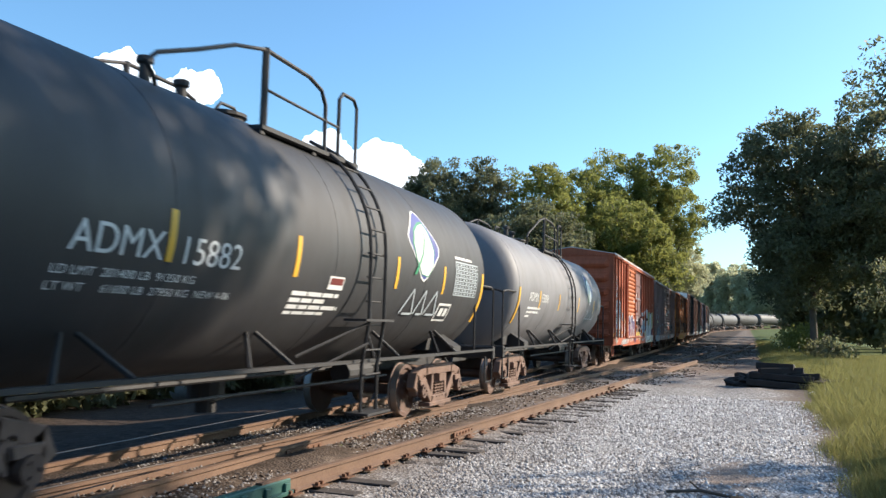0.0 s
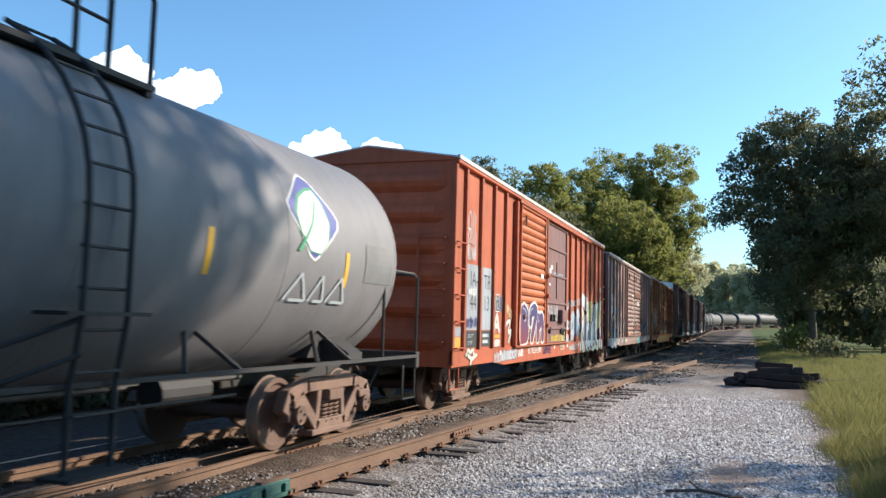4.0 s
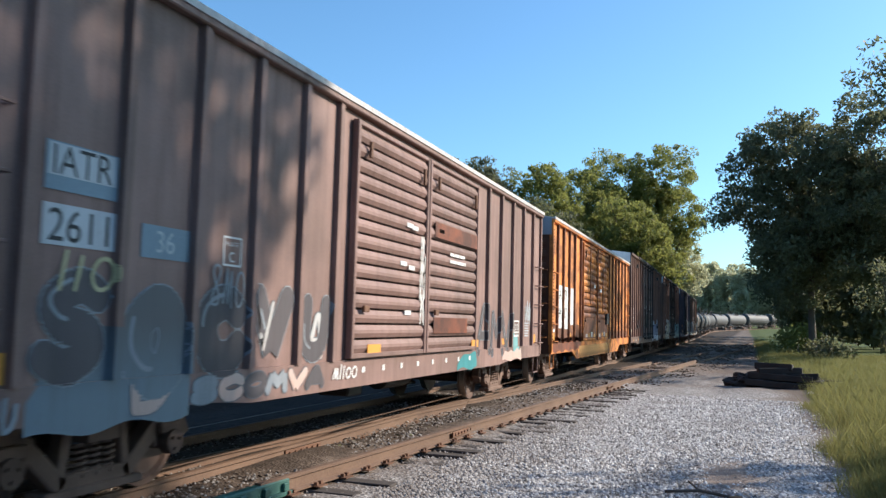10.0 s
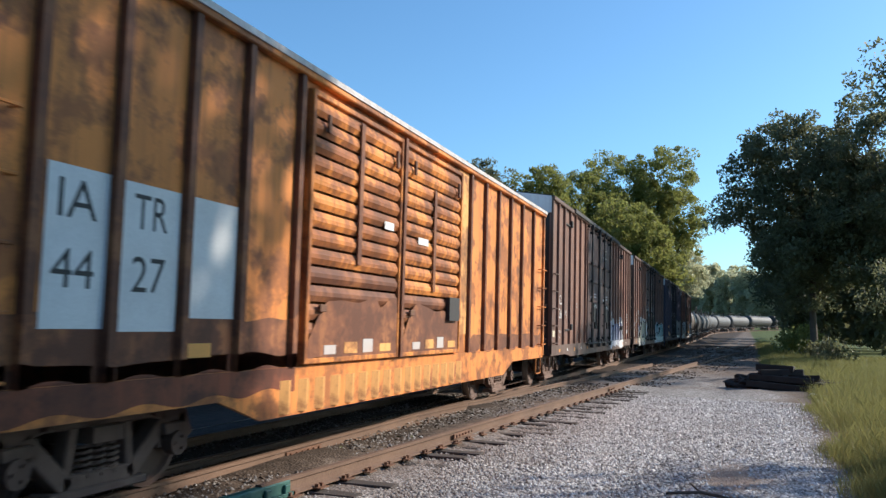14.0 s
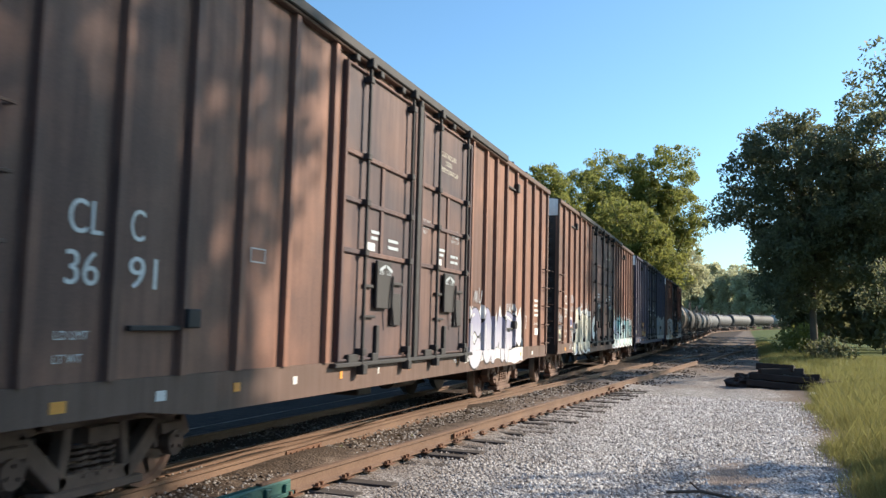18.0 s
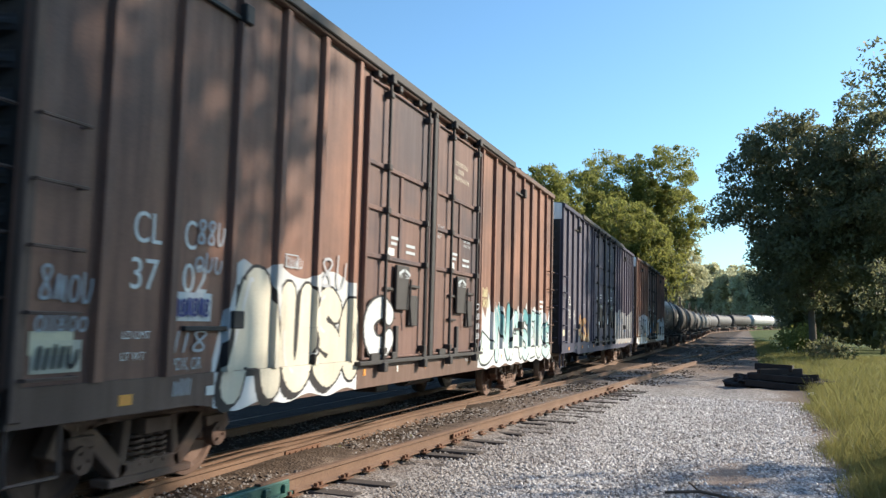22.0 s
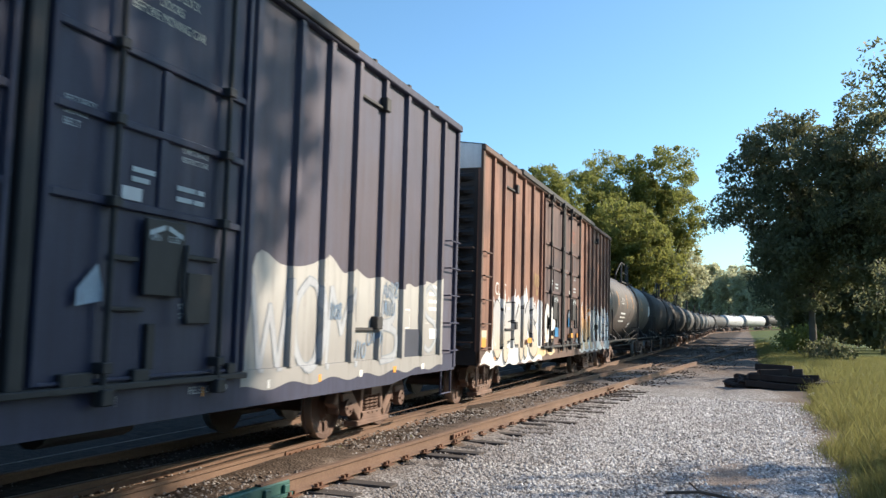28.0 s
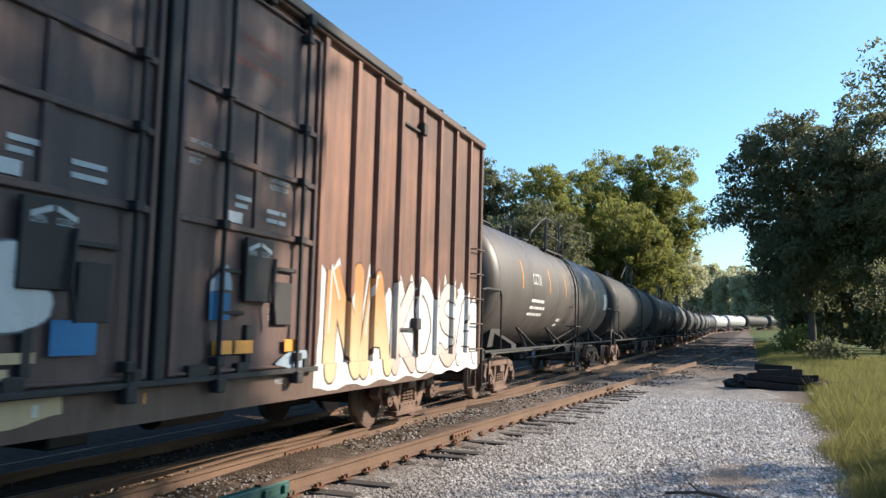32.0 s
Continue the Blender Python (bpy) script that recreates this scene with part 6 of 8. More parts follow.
def art_3696(car, f, posts):
    piece(car, [("V", f + 2.56, f + 2.98, 1.20, 1.86, 0.05, 0.0), ("O", f + 2.95, f + 3.45, 1.12, 1.76, 0.06, 0.0), ("S", f + 3.42, f + 3.95, 1.10, 1.78, 0.06, 0.0), ("A", f + 3.92, f + 4.55, 1.06, 1.80, 0.05, 0.0)], S_ORANGE, F_TAN, None, posts, edge=0.02, gleam=S_CREAM, label="tan and orange scrawled letters")
    halo(car, F_DIRTY, None, f + 10.12, f + 15.7, 0.88, 2.28, 72, posts, 0.11, False, "dirty silver sprayed field with a cloudy top")
    piece(car, [("W", f + 10.25, f + 11.0, 1.0, 1.95, 0.03, 0.0), ("O", f + 11.05, f + 11.75, 1.0, 2.0, 0.04, 0.0), ("M", f + 11.8, f + 12.6, 1.0, 1.95, 0.03, 0.0), ("B", f + 13.2, f + 13.95, 1.0, 1.95, 0.04, 0.0), ("S", f + 14.8, f + 15.5, 1.1, 2.1, 0.025, 0.0)], S_MIST, S_SILVER, None, posts, edge=0.015)
    for n, a, b, z in ((4, 13.3, 13.9, 1.85), (3, 13.4, 13.8, 1.62), (3, 12.9, 13.4, 1.25), (3, 12.45, 12.9, 1.1), (3, 11.9, 12.2, 1.55)):
        scrawl(car, n, f + a, f + b, z, z + 0.2, S_BLUE_FAINT, None, posts, 0.012)
    part("stencil_panel", plate_bm(PX + 0.012, f + 14.12, f + 14.70, 1.02, 1.44), BLUE_BLACK, car)
    scrawl(car, 4, f + 0.18, f + 0.6, 2.45, 2.6, S_DULL, PX, r=0.01)
    scrawl(car, 5, f + 0.16, f + 0.66, 2.26, 2.4, S_DULL, PX, r=0.01)
    scrawl(car, 4, f + 1.66, f + 2.1, 1.58, 1.72, S_SILVER, PX, r=0.01)
    for a, z, w in ((6.0, 1.6, 0.3), (6.9, 1.62, 0.2), (8.0, 1.62, 0.25)):
        halo(car, S_SKY, DOOR_X, f + a, f + a + w, z, z + 0.32, 75, (), 0.11, True, "")


def art_3704(car, f, posts):
    halo(car, F_CHALK, None, f + 0.72, f + 5.12, 0.74, 2.42, 81, posts, 0.11, True, "white sprayed flames behind grey letters")
    piece(car, [("O", f + 0.86, f + 1.55, 0.92, 2.0, 0.17, 0.0), ("F", f + 1.60, f + 2.55, 0.80, 1.98, 0.17, 0.1), ("4", f + 2.42, f + 3.35, 0.80, 2.02, 0.15, 0.0), ("Y", f + 3.12, f + 3.90, 0.84, 2.02, 0.14, 0.0), ("S", f + 3.75, f + 4.75, 0.84, 1.98, 0.14, 0.0)],
          S_BLACK, F_STONE, None, posts, edge=0.028, gleam=S_WHITE, shade=S_DULL, label="fat stone-grey spray-painted letters with black edges")
    halo(car, F_CHALK, HALF + 0.031, f + 0.08, f + 1.1, 0.80, 1.05, 84, (), 0.11, False, "")
    scrawl(car, 3, f + 4.3, f + 4.75, 2.42, 2.72, S_TAN_LINE, PX, r=0.02)
    scrawl(car, 2, f + 4.45, f + 4.65, 2.22, 2.38, S_TAN_LINE, PX, r=0.02)
    piece(car, [("C", f + 5.18, f + 5.75, 1.10, 2.06, 0.10, 0.0), ("S", f + 5.65, f + 6.45, 1.42, 1.98, 0.09, 0.0)], S_DULL, S_WHITE, DOOR_X, edge=0.015, label="white sprayed shapes over the door")
    for a, b, z in ((5.2, 6.3, 1.22), (5.2, 6.1, 1.12), (5.3, 5.9, 1.36)):
        part("sprayed_band", plate_bm(DOOR_X + 0.002, f + a, f + b, z, z + 0.07), F_TAN, car, "cream paint along the door gear")
    halo(car, F_TAN, HALF + 0.031, f + 4.4, f + 6.6, 0.84, 1.03, 85, (), 0.11, False, "")
    for a, za, w in ((6.42, 1.26, 0.42), (8.16, 1.52, 0.30)):
        part("sprayed_panel", plate_bm(DOOR_X, f + a, f + a + w, za, za + 0.24), S_BLUE, car, "bright blue paint patch")
    halo(car, S_SKY, DOOR_X, f + 8.16, f + 8.48, 1.76, 2.08, 86, (), 0.11, True, "")
    for a in (5.45, 8.22, 8.56, 9.44):
        part("reflector", plate_bm(DOOR_X + 0.006, f + a, f + a + 0.3, 1.22, 1.34), ORANGE_REF, car)
    part("reflector", plate_bm(POST + 0.014, f + 3.48, f + 3.86, 1.15, 1.26), ORANGE_REF, car)
    part("reflector", plate_bm(PX, f + 0.15, f + 0.52, 1.10, 1.30), ORANGE_REF, car)
    halo(car, S_SKY, DOOR_X, f + 9.3, f + 9.92, 1.06, 1.24, 87, (), 0.11, False, "")
    halo(car, F_CHALK, None, f + 10.15, f + 16.2, 0.78, 2.34, 82, posts, 0.11, True, "white sprayed flames behind orange letters")
    piece(car, [("N", f + 10.35, f + 11.45, 0.84, 2.24, 0.14, 0.0), ("A", f + 11.30, f + 12.30, 0.84, 2.18, 0.13, 0.0), ("K", f + 12.25, f + 13.20, 0.84, 2.10, 0.12, 0.0, F_ROSE), ("D", f + 13.12, f + 14.15, 0.84, 2.12, 0.12, 0.0, F_CHALK), ("S", f + 14.10, f + 15.10, 0.86, 2.16, 0.12, 0.0, F_ROSE), ("A", f + 15.0, f + 16.1, 0.86, 1.95, 0.11, 0.0, F_CHALK)],
          S_BROWN_LINE, F_TAN, None, posts, edge=0.022, gleam=S_WHITE, label="orange-tan spray-painted letters on a white field")


S_BLUE_FAINT, S_TAN_LINE, S_BROWN_LINE = worn("faint_blue_spray", (0.16, 0.24, 0.34)), worn("tan_spray", (0.40, 0.26, 0.12)), worn("brown_black_spray", (0.09, 0.05, 0.035))


BOX_CARS = [
    (-39.2, 16.05, box_car("box_car", "faded orange-red box car with a maroon plug door and graffiti", 16.05, 4.22, 4.48, ORANGE, RUST_ROOF, P_4413, side_4413, True, end_n=6, belly=(0.2, 0.8, 0.72), post_paint=ORANGE_POST)),
    (-21.95, 15.75, box_car("box_car", "weathered brown-grey box car with double sliding doors and graffiti", 15.75, 4.12, 4.36, TAUPE, RUST_ROOF, P_261, side_261, True, end_n=8, belly=(0.22, 0.78, 0.74), end_paint=END_BLACK)),
    (-4.92, 15.9, box_car("box_car", "rusted yellow-orange box car with white number patches", 15.9, 4.20, 4.46, GOLD, RUST_ROOF,
                          P_4427, side_4427, True, end_n=9, belly=(0.225, 0.78, 0.57), post_paint=GOLD_POST, trim=GOLD, top_panel=GREY_PATCH, end_paint=END_RUST)),
    (11.9, 16.3, clc_car("grimed brown double plug-door box car with lilac-silver graffiti", "3691", art_3691, BROWN, DOOR_STEEL)),
    (29.5, 16.3, clc_car("oxide-brown double plug-door box car with cream and teal graffiti", "3702", art_3702, BROWN, DOOR_STEEL)),
    (47.12, 16.3, clc_car("blue-black grimed double plug-door box car with silver graffiti", "3696", art_3696, SLATE, SLATE_DOOR)),
    (64.78, 16.3, clc_car("brown double plug-door box car with grey and orange graffiti", "3704", art_3704, BROWN, DOOR_STEEL)),
]


# ---- tank cars ----
def tank_paint(name, c, rough=0.42):
    n = Nodes(name)
    v = n.coords((1, 1, 1), False)
    streak = n.noise(n.coords((0.8, 1.3, 0.4), False), 1.6, 7.0, 0.65)
    blot, fine = n.noise(v, 0.8, 4.0), n.noise(v, 50.0)
    col = n.mix(n.ramp(blot, [(0.3, (0, 0, 0)), (0.7, (1, 1, 1))]), tone(c, 0.8), tone(c, 1.12))
    col = n.mix(n.ramp(streak, [(0.5, (0, 0, 0)), (0.8, (0.28, 0.28, 0.28))]), col, (0.07, 0.058, 0.05))
    col = n.mix(0.12, col, n.ramp(fine, [(0.3, tone(c, 0.6)), (0.7, tone(c, 1.3))]))
    return n.done(col, n.ramp(streak, [(0.3, (rough,) * 3), (0.8, (rough + 0.25,) * 3)]), 0.0, fine, 0.05, 0.003, 0.5)


TANK_BLACK = tank_paint("worn_black_tank_paint", (0.030, 0.030, 0.033), 0.5)
TANK_GREY = tank_paint("grey_tank_paint", (0.18, 0.176, 0.185), 0.5)
TANK_FLAT = tank_paint("flat_black_tank_paint", (0.030, 0.029, 0.029), 0.62)
TANK_WHITE = tank_paint("dirty_white_tank_paint", (0.46, 0.455, 0.44))
TANK_SOOT = tank_paint("sooty_brown_tank_paint", (0.095, 0.080, 0.073))
# grey for the far tanks, with the shade they stand in put into the colour
TANK_SHADED_GREY = tank_paint("shade_darkened_grey_tank_paint", (0.07, 0.067, 0.066), 0.55)


def bend(r, zc, y, w, lift):
    a = (w - zc) / r
    return (r + lift) * math.cos(a), y, zc + (r + lift) * math.sin(a)


def curved_plate(r, zc, y0, y1, z0, z1, lift=0.006, n=6):
    """A thin sheet that lies round the tank; z is measured along its skin."""
    bm = bmesh.new()
    rows = [[bm.verts.new(bend(r, zc, y, z0 + (z1 - z0) * k / n, lift)) for y in (y0, y1)] for k in range(n + 1)]
    for a, b in zip(rows, rows[1:]):
        bm.faces.new((a[0], a[1], b[1], b[0]))
    return bm


def curved_shape(r, zc, pts, lift=0.006):
    """An outline of (y, z) laid round the tank, cut into narrow bands so that it follows the skin."""
    bm = bmesh.new()
    bm.faces.new([bm.verts.new((0, y, z)) for y, z in pts])
    lo, hi = min(p[1] for p in pts), max(p[1] for p in pts)
    n = max(2, int((hi - lo) / 0.07))
    for k in range(1, n):
        bmesh.ops.bisect_plane(bm, geom=bm.verts[:] + bm.edges[:] + bm.faces[:], plane_co=(0, 0, lo + (hi - lo) * k / n), plane_no=(0, 0, 1))
    for v in bm.verts:
        a = (v.co.z - zc) / r
        v.co = ((r + lift) * math.cos(a), v.co.y, zc + (r + lift) * math.sin(a))
    return bm


def tank_car(label, half, material, truck_at, spin, r=1.42, zc=2.45, detail=True, platform=True, mid=0.0, ladder=0.36):
    """half: half the length of the straight shell; truck_at: half the spacing of the trucks."""
    car = tagged(empty("tank_car"), label, "tank car", "freight cars of the passing train")
    bm = bmesh.new()
    head = [(-half - 0.62 * math.sin(a), r * math.cos(a)) for a in [math.pi / 2 * k / 8 for k in range(8, -1, -1)]]
    prof = head + [(y, r) for y in steps_for(-half, half, 2.0)[1:-1]] + [(-d, rr) for d, rr in head[::-1]]
    lathe(bm, prof, (0, 0, zc), (0, 1, 0), 64)
    part("tank", bm, material, car, smooth=True)
    for y in steps_for(-half, half, 2.9)[0:]:
        bm = bmesh.new()
        lathe(bm, [(-0.012, r - 0.01), (-0.008, r + 0.004), (0.008, r + 0.004), (0.012, r - 0.01)], (0, y, zc), (0, 1, 0), 48)
        part("weld_seam", bm, material, car, smooth=True)
    end = half + 1.15
    for e in (-1, 1):
        bm = bmesh.new()
        a, b = sorted((e * (truck_at - 1.3), e * end))
        box(bm, -0.32, 0.32, a, b, 0.70, 1.08, 0.02)
        prism(bm, [(-1.38, 0.98), (1.38, 0.98), (1.38, 1.12), (1.0, 1.35), (0.5, 1.12), (-0.5, 1.12), (-1.0, 1.35), (-1.38, 1.12)], 1, e * truck_at - 0.2, e * truck_at + 0.2)
        box(bm, -1.42, 1.42, min(e * end, e * (end - 0.14)), max(e * end, e * (end - 0.14)), 0.84, 1.08, 0.015)
        part("stub_sill", bm, DARK_STEEL, car)
        for w in (1, -1):
            bm = bmesh.new()
            prism(bm, [(e * (truck_at - 0.55), 1.06), (e * (truck_at + 0.75), 1.06), (e * (truck_at + 0.45), 1.50), (e * (truck_at - 0.2), 1.50)], 0, min(w * 0.62, w * 1.0), max(w * 0.62, w * 1.0))
            bmesh.ops.recalc_face_normals(bm, faces=bm.faces[:])
            part("saddle", bm, DARK_STEEL, car)
        truck(car, e * truck_at, spin)
        coupler(car, e * end, e)
        # hand rail round the end
        bm = bmesh.new()
        ye = e * (end - 0.06)
        tube(bm, [(1.40, e * (half - 0.2), 1.05), (1.40, e * (half - 0.2), 2.12), (1.40, e * (half - 0.1), 2.22), (1.40, e * (end - 0.3), 2.22), (1.36, ye, 2.18), (1.25, ye, 2.22), (-1.25, ye, 2.22), (-1.40, ye, 2.12), (-1.40, ye, 1.05)], 0.022, 6)
        tube(bm, [(1.38, ye, 2.2), (1.38, ye, 1.0)], 0.022, 6)
        part("end_handrail", bm, DARK_STEEL, car)
        if detail:
            sill_step(car, DARK_STEEL, 1.38, sorted((e * (end - 0.1), e * (end - 0.55))), 0.9, 0.42)
    for s in (1, -1):
        bm = bmesh.new()
        box(bm, min(s * 1.36, s * 1.44), max(s * 1.36, s * 1.44), -end + 0.1, end - 0.1, 1.0, 1.04)
        part("running_board", bm, DARK_STEEL, car)
        if detail or s > 0:
            for y in (-half * 0.62, half * 0.30, half * 0.72, -half * 0.2)[:4 if detail else 2]:
                bm = bmesh.new()
                tube(bm, [(s * 1.40, y - 0.42, 1.03), (s * 1.05, y, 1.47), (s * 1.40, y + 0.42, 1.03)], 0.028, 5)
                part("rail_brace", bm, DARK_STEEL, car)
    # walkway, ladder and fittings near the middle
    if platform:
        top, walk_z = zc + r, zc + r - 0.27
        bm = bmesh.new()
        for s in (1, -1):
            a, b = sorted((s * 0.62, s * 0.98))
            box(bm, a, b, mid - 1.25, mid + 1.2, walk_z, walk_z + 0.05)
        for y in (mid - 1.2, mid, mid + 1.15):
            box(bm, -0.95, 0.95, y - 0.04, y + 0.04, walk_z - 0.05, walk_z)
        part("platform", bm, DARK_STEEL, car)
        for s in (1, -1):
            x, z0 = s * 0.95, walk_z + 0.04
            bm = bmesh.new()
            tube(bm, [(x, mid - 1.2, z0), (x, mid - 1.2, z0 + 0.88)], 0.042, 6)
            part("platform_post", bm, DARK_STEEL, car)
            bm = bmesh.new()
            tube(bm, [(x, mid - 1.2, z0 + 0.86), (x, mid - 0.2, z0 + 0.84), (x, mid + 0.12, z0 + 0.76), (x, mid + 0.24, z0 + 0.60), (x, mid + 0.25, z0)], 0.026, 6)
            part("platform_rail", bm, DARK_STEEL, car)
            bm = bmesh.new()
            tube(bm, [(x, mid - 1.2, z0 + 0.42), (x, mid + 0.62, z0 + 0.40)], 0.018, 6)
            part("platform_rail", bm, DARK_STEEL, car)
            bm = bmesh.new()
            tube(bm, [(x, mid + 0.62, z0), (x, mid + 0.62, z0 + 0.78), (x, mid + 0.72, z0 + 0.88), (x, mid + 1.05, z0 + 0.88), (x, mid + 1.15, z0 + 0.78), (x, mid + 1.15, z0)], 0.026, 6)
            part("ladder_hoop", bm, DARK_STEEL, car)
            bm = bmesh.new()
            tube(bm, [(x, mid - 1.2, z0 + 0.86), (x, mid - 1.8, z0 + 0.72), (x, mid - 2.4, z0 + 0.48), (x, mid - 3.0, z0 + 0.26), (x, mid - 3.15, z0 + 0.14), (x, mid - 3.05, z0 + 0.04), (s * 0.86, mid - 2.9, z0)], 0.024, 6)
            part("platform_rail", bm, DARK_STEEL, car)
        bm = bmesh.new()
        lathe(bm, [(0, 0.26), (0.10, 0.26), (0.11, 0.30), (0.15, 0.30), (0.18, 0.2), (0.19, 0.02)], (0, mid - 0.6, top - 0.05), (0, 0, 1), 16)
        part("manway", bm, DARK_STEEL, car)
        for yy, hh in ((-1.6, 0.20), (-2.2, 0.28)):
            bm = bmesh.new()
            lathe(bm, [(0, 0.06), (hh, 0.06), (hh + 0.02, 0.09), (hh + 0.08, 0.09), (hh + 0.1, 0.03)], (0.15, mid + yy, top - 0.06), (0, 0, 1), 10)
            part("relief_valve", bm, DARK_STEEL, car)
        if detail:
            ya, yb = mid + ladder, mid + ladder + 0.46
            for yy in (ya, yb):
                bm = bmesh.new()
                pts = [((r + 0.10) * math.cos(a), yy, zc + (r + 0.10) * math.sin(a)) for a in [math.pi / 2 * 0.72 * k / 7 for k in range(7, -1, -1)]]
                tube(bm, pts + [(r + 0.10, yy, 1.5), (r + 0.02, yy, 0.98), (r + 0.02, yy, 0.38)], 0.024, 6)
                part("ladder_rail", bm, DARK_STEEL, car)
            for k in range(12):
                a = math.pi / 2 * 0.72 * (1 - k / 6.0)
                p = ((r + 0.10) * math.cos(a), zc + (r + 0.10) * math.sin(a)) if a > 0 else (r + 0.06, zc - 0.30 * (k - 6))
                bm = bmesh.new()
                tube(bm, [(p[0], ya, p[1]), (p[0], yb, p[1])], 0.014, 5)
                part("ladder_rung", bm, DARK_STEEL, car)
            bm = bmesh.new()
            box(bm, r - 0.12, r + 0.18, ya - 0.12, yb + 0.12, 0.38, 0.41)
            part("ladder_step", bm, DARK_STEEL, car)
            bm = bmesh.new()
            box(bm, r - 0.15, r + 0.16, ya - 0.2, yb + 0.2, 1.52, 1.55)
            part("ladder_step", bm, DARK_STEEL, car)
            for dz in (1.5, 1.25):
                bm = bmesh.new()
                tube(bm, [(r + 0.10, ya, dz), (r - 0.35, ya - 1.0, dz - 0.4)], 0.02, 5)
                part("ladder_brace", bm, DARK_STEEL, car)
    bm = bmesh.new()
    lathe(bm, [(0, 0.22), (0.34, 0.22), (0.36, 0.12), (0.5, 0.12)], (0, -0.3, zc - r + 0.05), (0, 0, -1), 12)
    tube(bm, [(0.5, -truck_at + 1.2, 0.85), (0.5, truck_at - 1.2, 0.85)], 0.03, 6)
    tube(bm, [(0.9, -truck_at * 0.5, 0.72), (0.9, truck_at * 0.6, 0.72)], 0.02, 6)
    lathe(bm, [(-0.4, 0.15), (0.4, 0.15)], (0.7, truck_at * 0.45, 0.80), (0, 1, 0), 12)
    part("outlet_and_piping", bm, DARK_STEEL, car)
    return car


def hoop_mark(car, r, zc, y, z0, z1, w=0.09):
    part("reflector", curved_plate(r, zc, y - w / 2, y + w / 2, z0, z1), YELLOW, car)


def leaf_emblem(car, r, zc, y, z, s, blue, green):
    """A leaf in a rounded diamond, as plain shapes."""
    dia = [(-0.62, 0.10), (-0.60, 0.0), (-0.14, -0.50), (0.0, -0.56), (0.12, -0.50), (0.62, -0.12), (0.66, 0.0), (0.60, 0.08), (0.10, 0.50), (-0.06, 0.56), (-0.18, 0.50)]
    part("emblem_border", curved_shape(r, zc, [(y + a * s, z + b * s) for a, b in dia], 0.005), WHITE, car)
    part("emblem_field", curved_shape(r, zc, [(y + a * s * 0.94, z + b * s * 0.94) for a, b in dia], 0.008), blue, car)
    leaf = [(0.10, 0.36), (0.24, 0.22), (0.36, -0.05), (0.30, -0.28), (0.12, -0.44), (-0.12, -0.42), (-0.34, -0.22), (-0.42, 0.0), (-0.30, 0.2), (-0.08, 0.32)]
    part("emblem_leaf_edge", curved_shape(r, zc, [(y + a * s * 1.12, z + b * s * 1.08) for a, b in leaf], 0.011), green, car)
    part("emblem_leaf", curved_shape(r, zc, [(y + a * s, z + (b - 0.02) * s) for a, b in leaf], 0.014), WHITE, car)
    part("emblem_vein", curved_shape(r, zc, [(y + 0.06 * s, z + 0.20 * s), (y + 0.10 * s, z + 0.19 * s), (y - 0.06 * s, z - 0.12 * s), (y - 0.36 * s, z - 0.46 * s), (y - 0.44 * s, z - 0.46 * s), (y - 0.12 * s, z - 0.12 * s)], 0.017), green, car)


NAVY = plain("navy_blue_emblem_paint", (0.06, 0.07, 0.27), 0.5)
LEAF_GREEN = plain("green_emblem_paint", (0.03, 0.25, 0.12), 0.5)


def block_outline(car, r, zc, y, z, h):
    """Three slanted outlined letter-like shapes under the emblem."""
    for k, (w, kind) in enumerate(((0.42, 0), (0.30, 1), (0.42, 0))):
        bm = bmesh.new()
        sl = 0.30 * h
        for a, b in (((0, 0), (sl + w * 0.4, h)), ((sl + w * 0.4, h), (w + sl * 0.6, 0)), ((0.12, 0.0), (w + sl * 0.4, 0.0))):
            d = Vector((b[0] - a[0], b[1] - a[1])).normalized()
            nx, nz = -d.y * 0.018, d.x * 0.018
            pts = [(y + a[0] - nx, z + a[1] - nz), (y + b[0] - nx, z + b[1] - nz), (y + b[0] + nx, z + b[1] + nz), (y + a[0] + nx, z + a[1] + nz)]
            bm.faces.new([bm.verts.new(((r + 0.022) * math.cos((q - zc) / r), p, zc + (r + 0.022) * math.sin((q - zc) / r))) for p, q in pts])
        part("emblem_outline", bm, LIGHT_GREY, car)
        y += w + 0.12


R0, ZC = 1.42, 2.45
R1, ZC1 = 1.50, 2.367
first_tank = tank_car("black tank car with white lettering and a leaf emblem", 5.95, TANK_BLACK, 4.85, True, mid=0.35, r=R1, zc=ZC1)
second_tank = tank_car("grey tank car with yellow reflector strips and a leaf emblem", 5.75, TANK_GREY, 4.75, True, mid=0.05, r=1.46, zc=2.318, ladder=-0.15)
R2, ZC2 = 1.46, 2.318
SKIN, SKIN2 = (R1, ZC1), (R2, ZC2)
letters(first_tank, "ADMX", 0.235, WHITE, (0.006, -4.10, 1.98), tank=SKIN, width=1.02)
letters(first_tank, "15882", 0.235, WHITE, (0.006, -2.88, 1.97), tank=SKIN, width=0.93)
letters(first_tank, "LD LMT  201400 LB  91350 KG", 0.07, WHITE, (0.006, -4.20, 1.80), tank=SKIN, width=1.63)
letters(first_tank, "LT WT     61600 LB  27950 KG  NEW 4-86", 0.07, WHITE, (0.006, -4.20, 1.67), tank=SKIN, width=2.23)
for yy in (-3.0, -0.9, 1.86, 3.79):
    hoop_mark(first_tank, R1, ZC1, yy, 1.97, 2.41)
hoop_mark(first_tank, R1, ZC1, 5.88, 1.50, 2.42, 0.12)
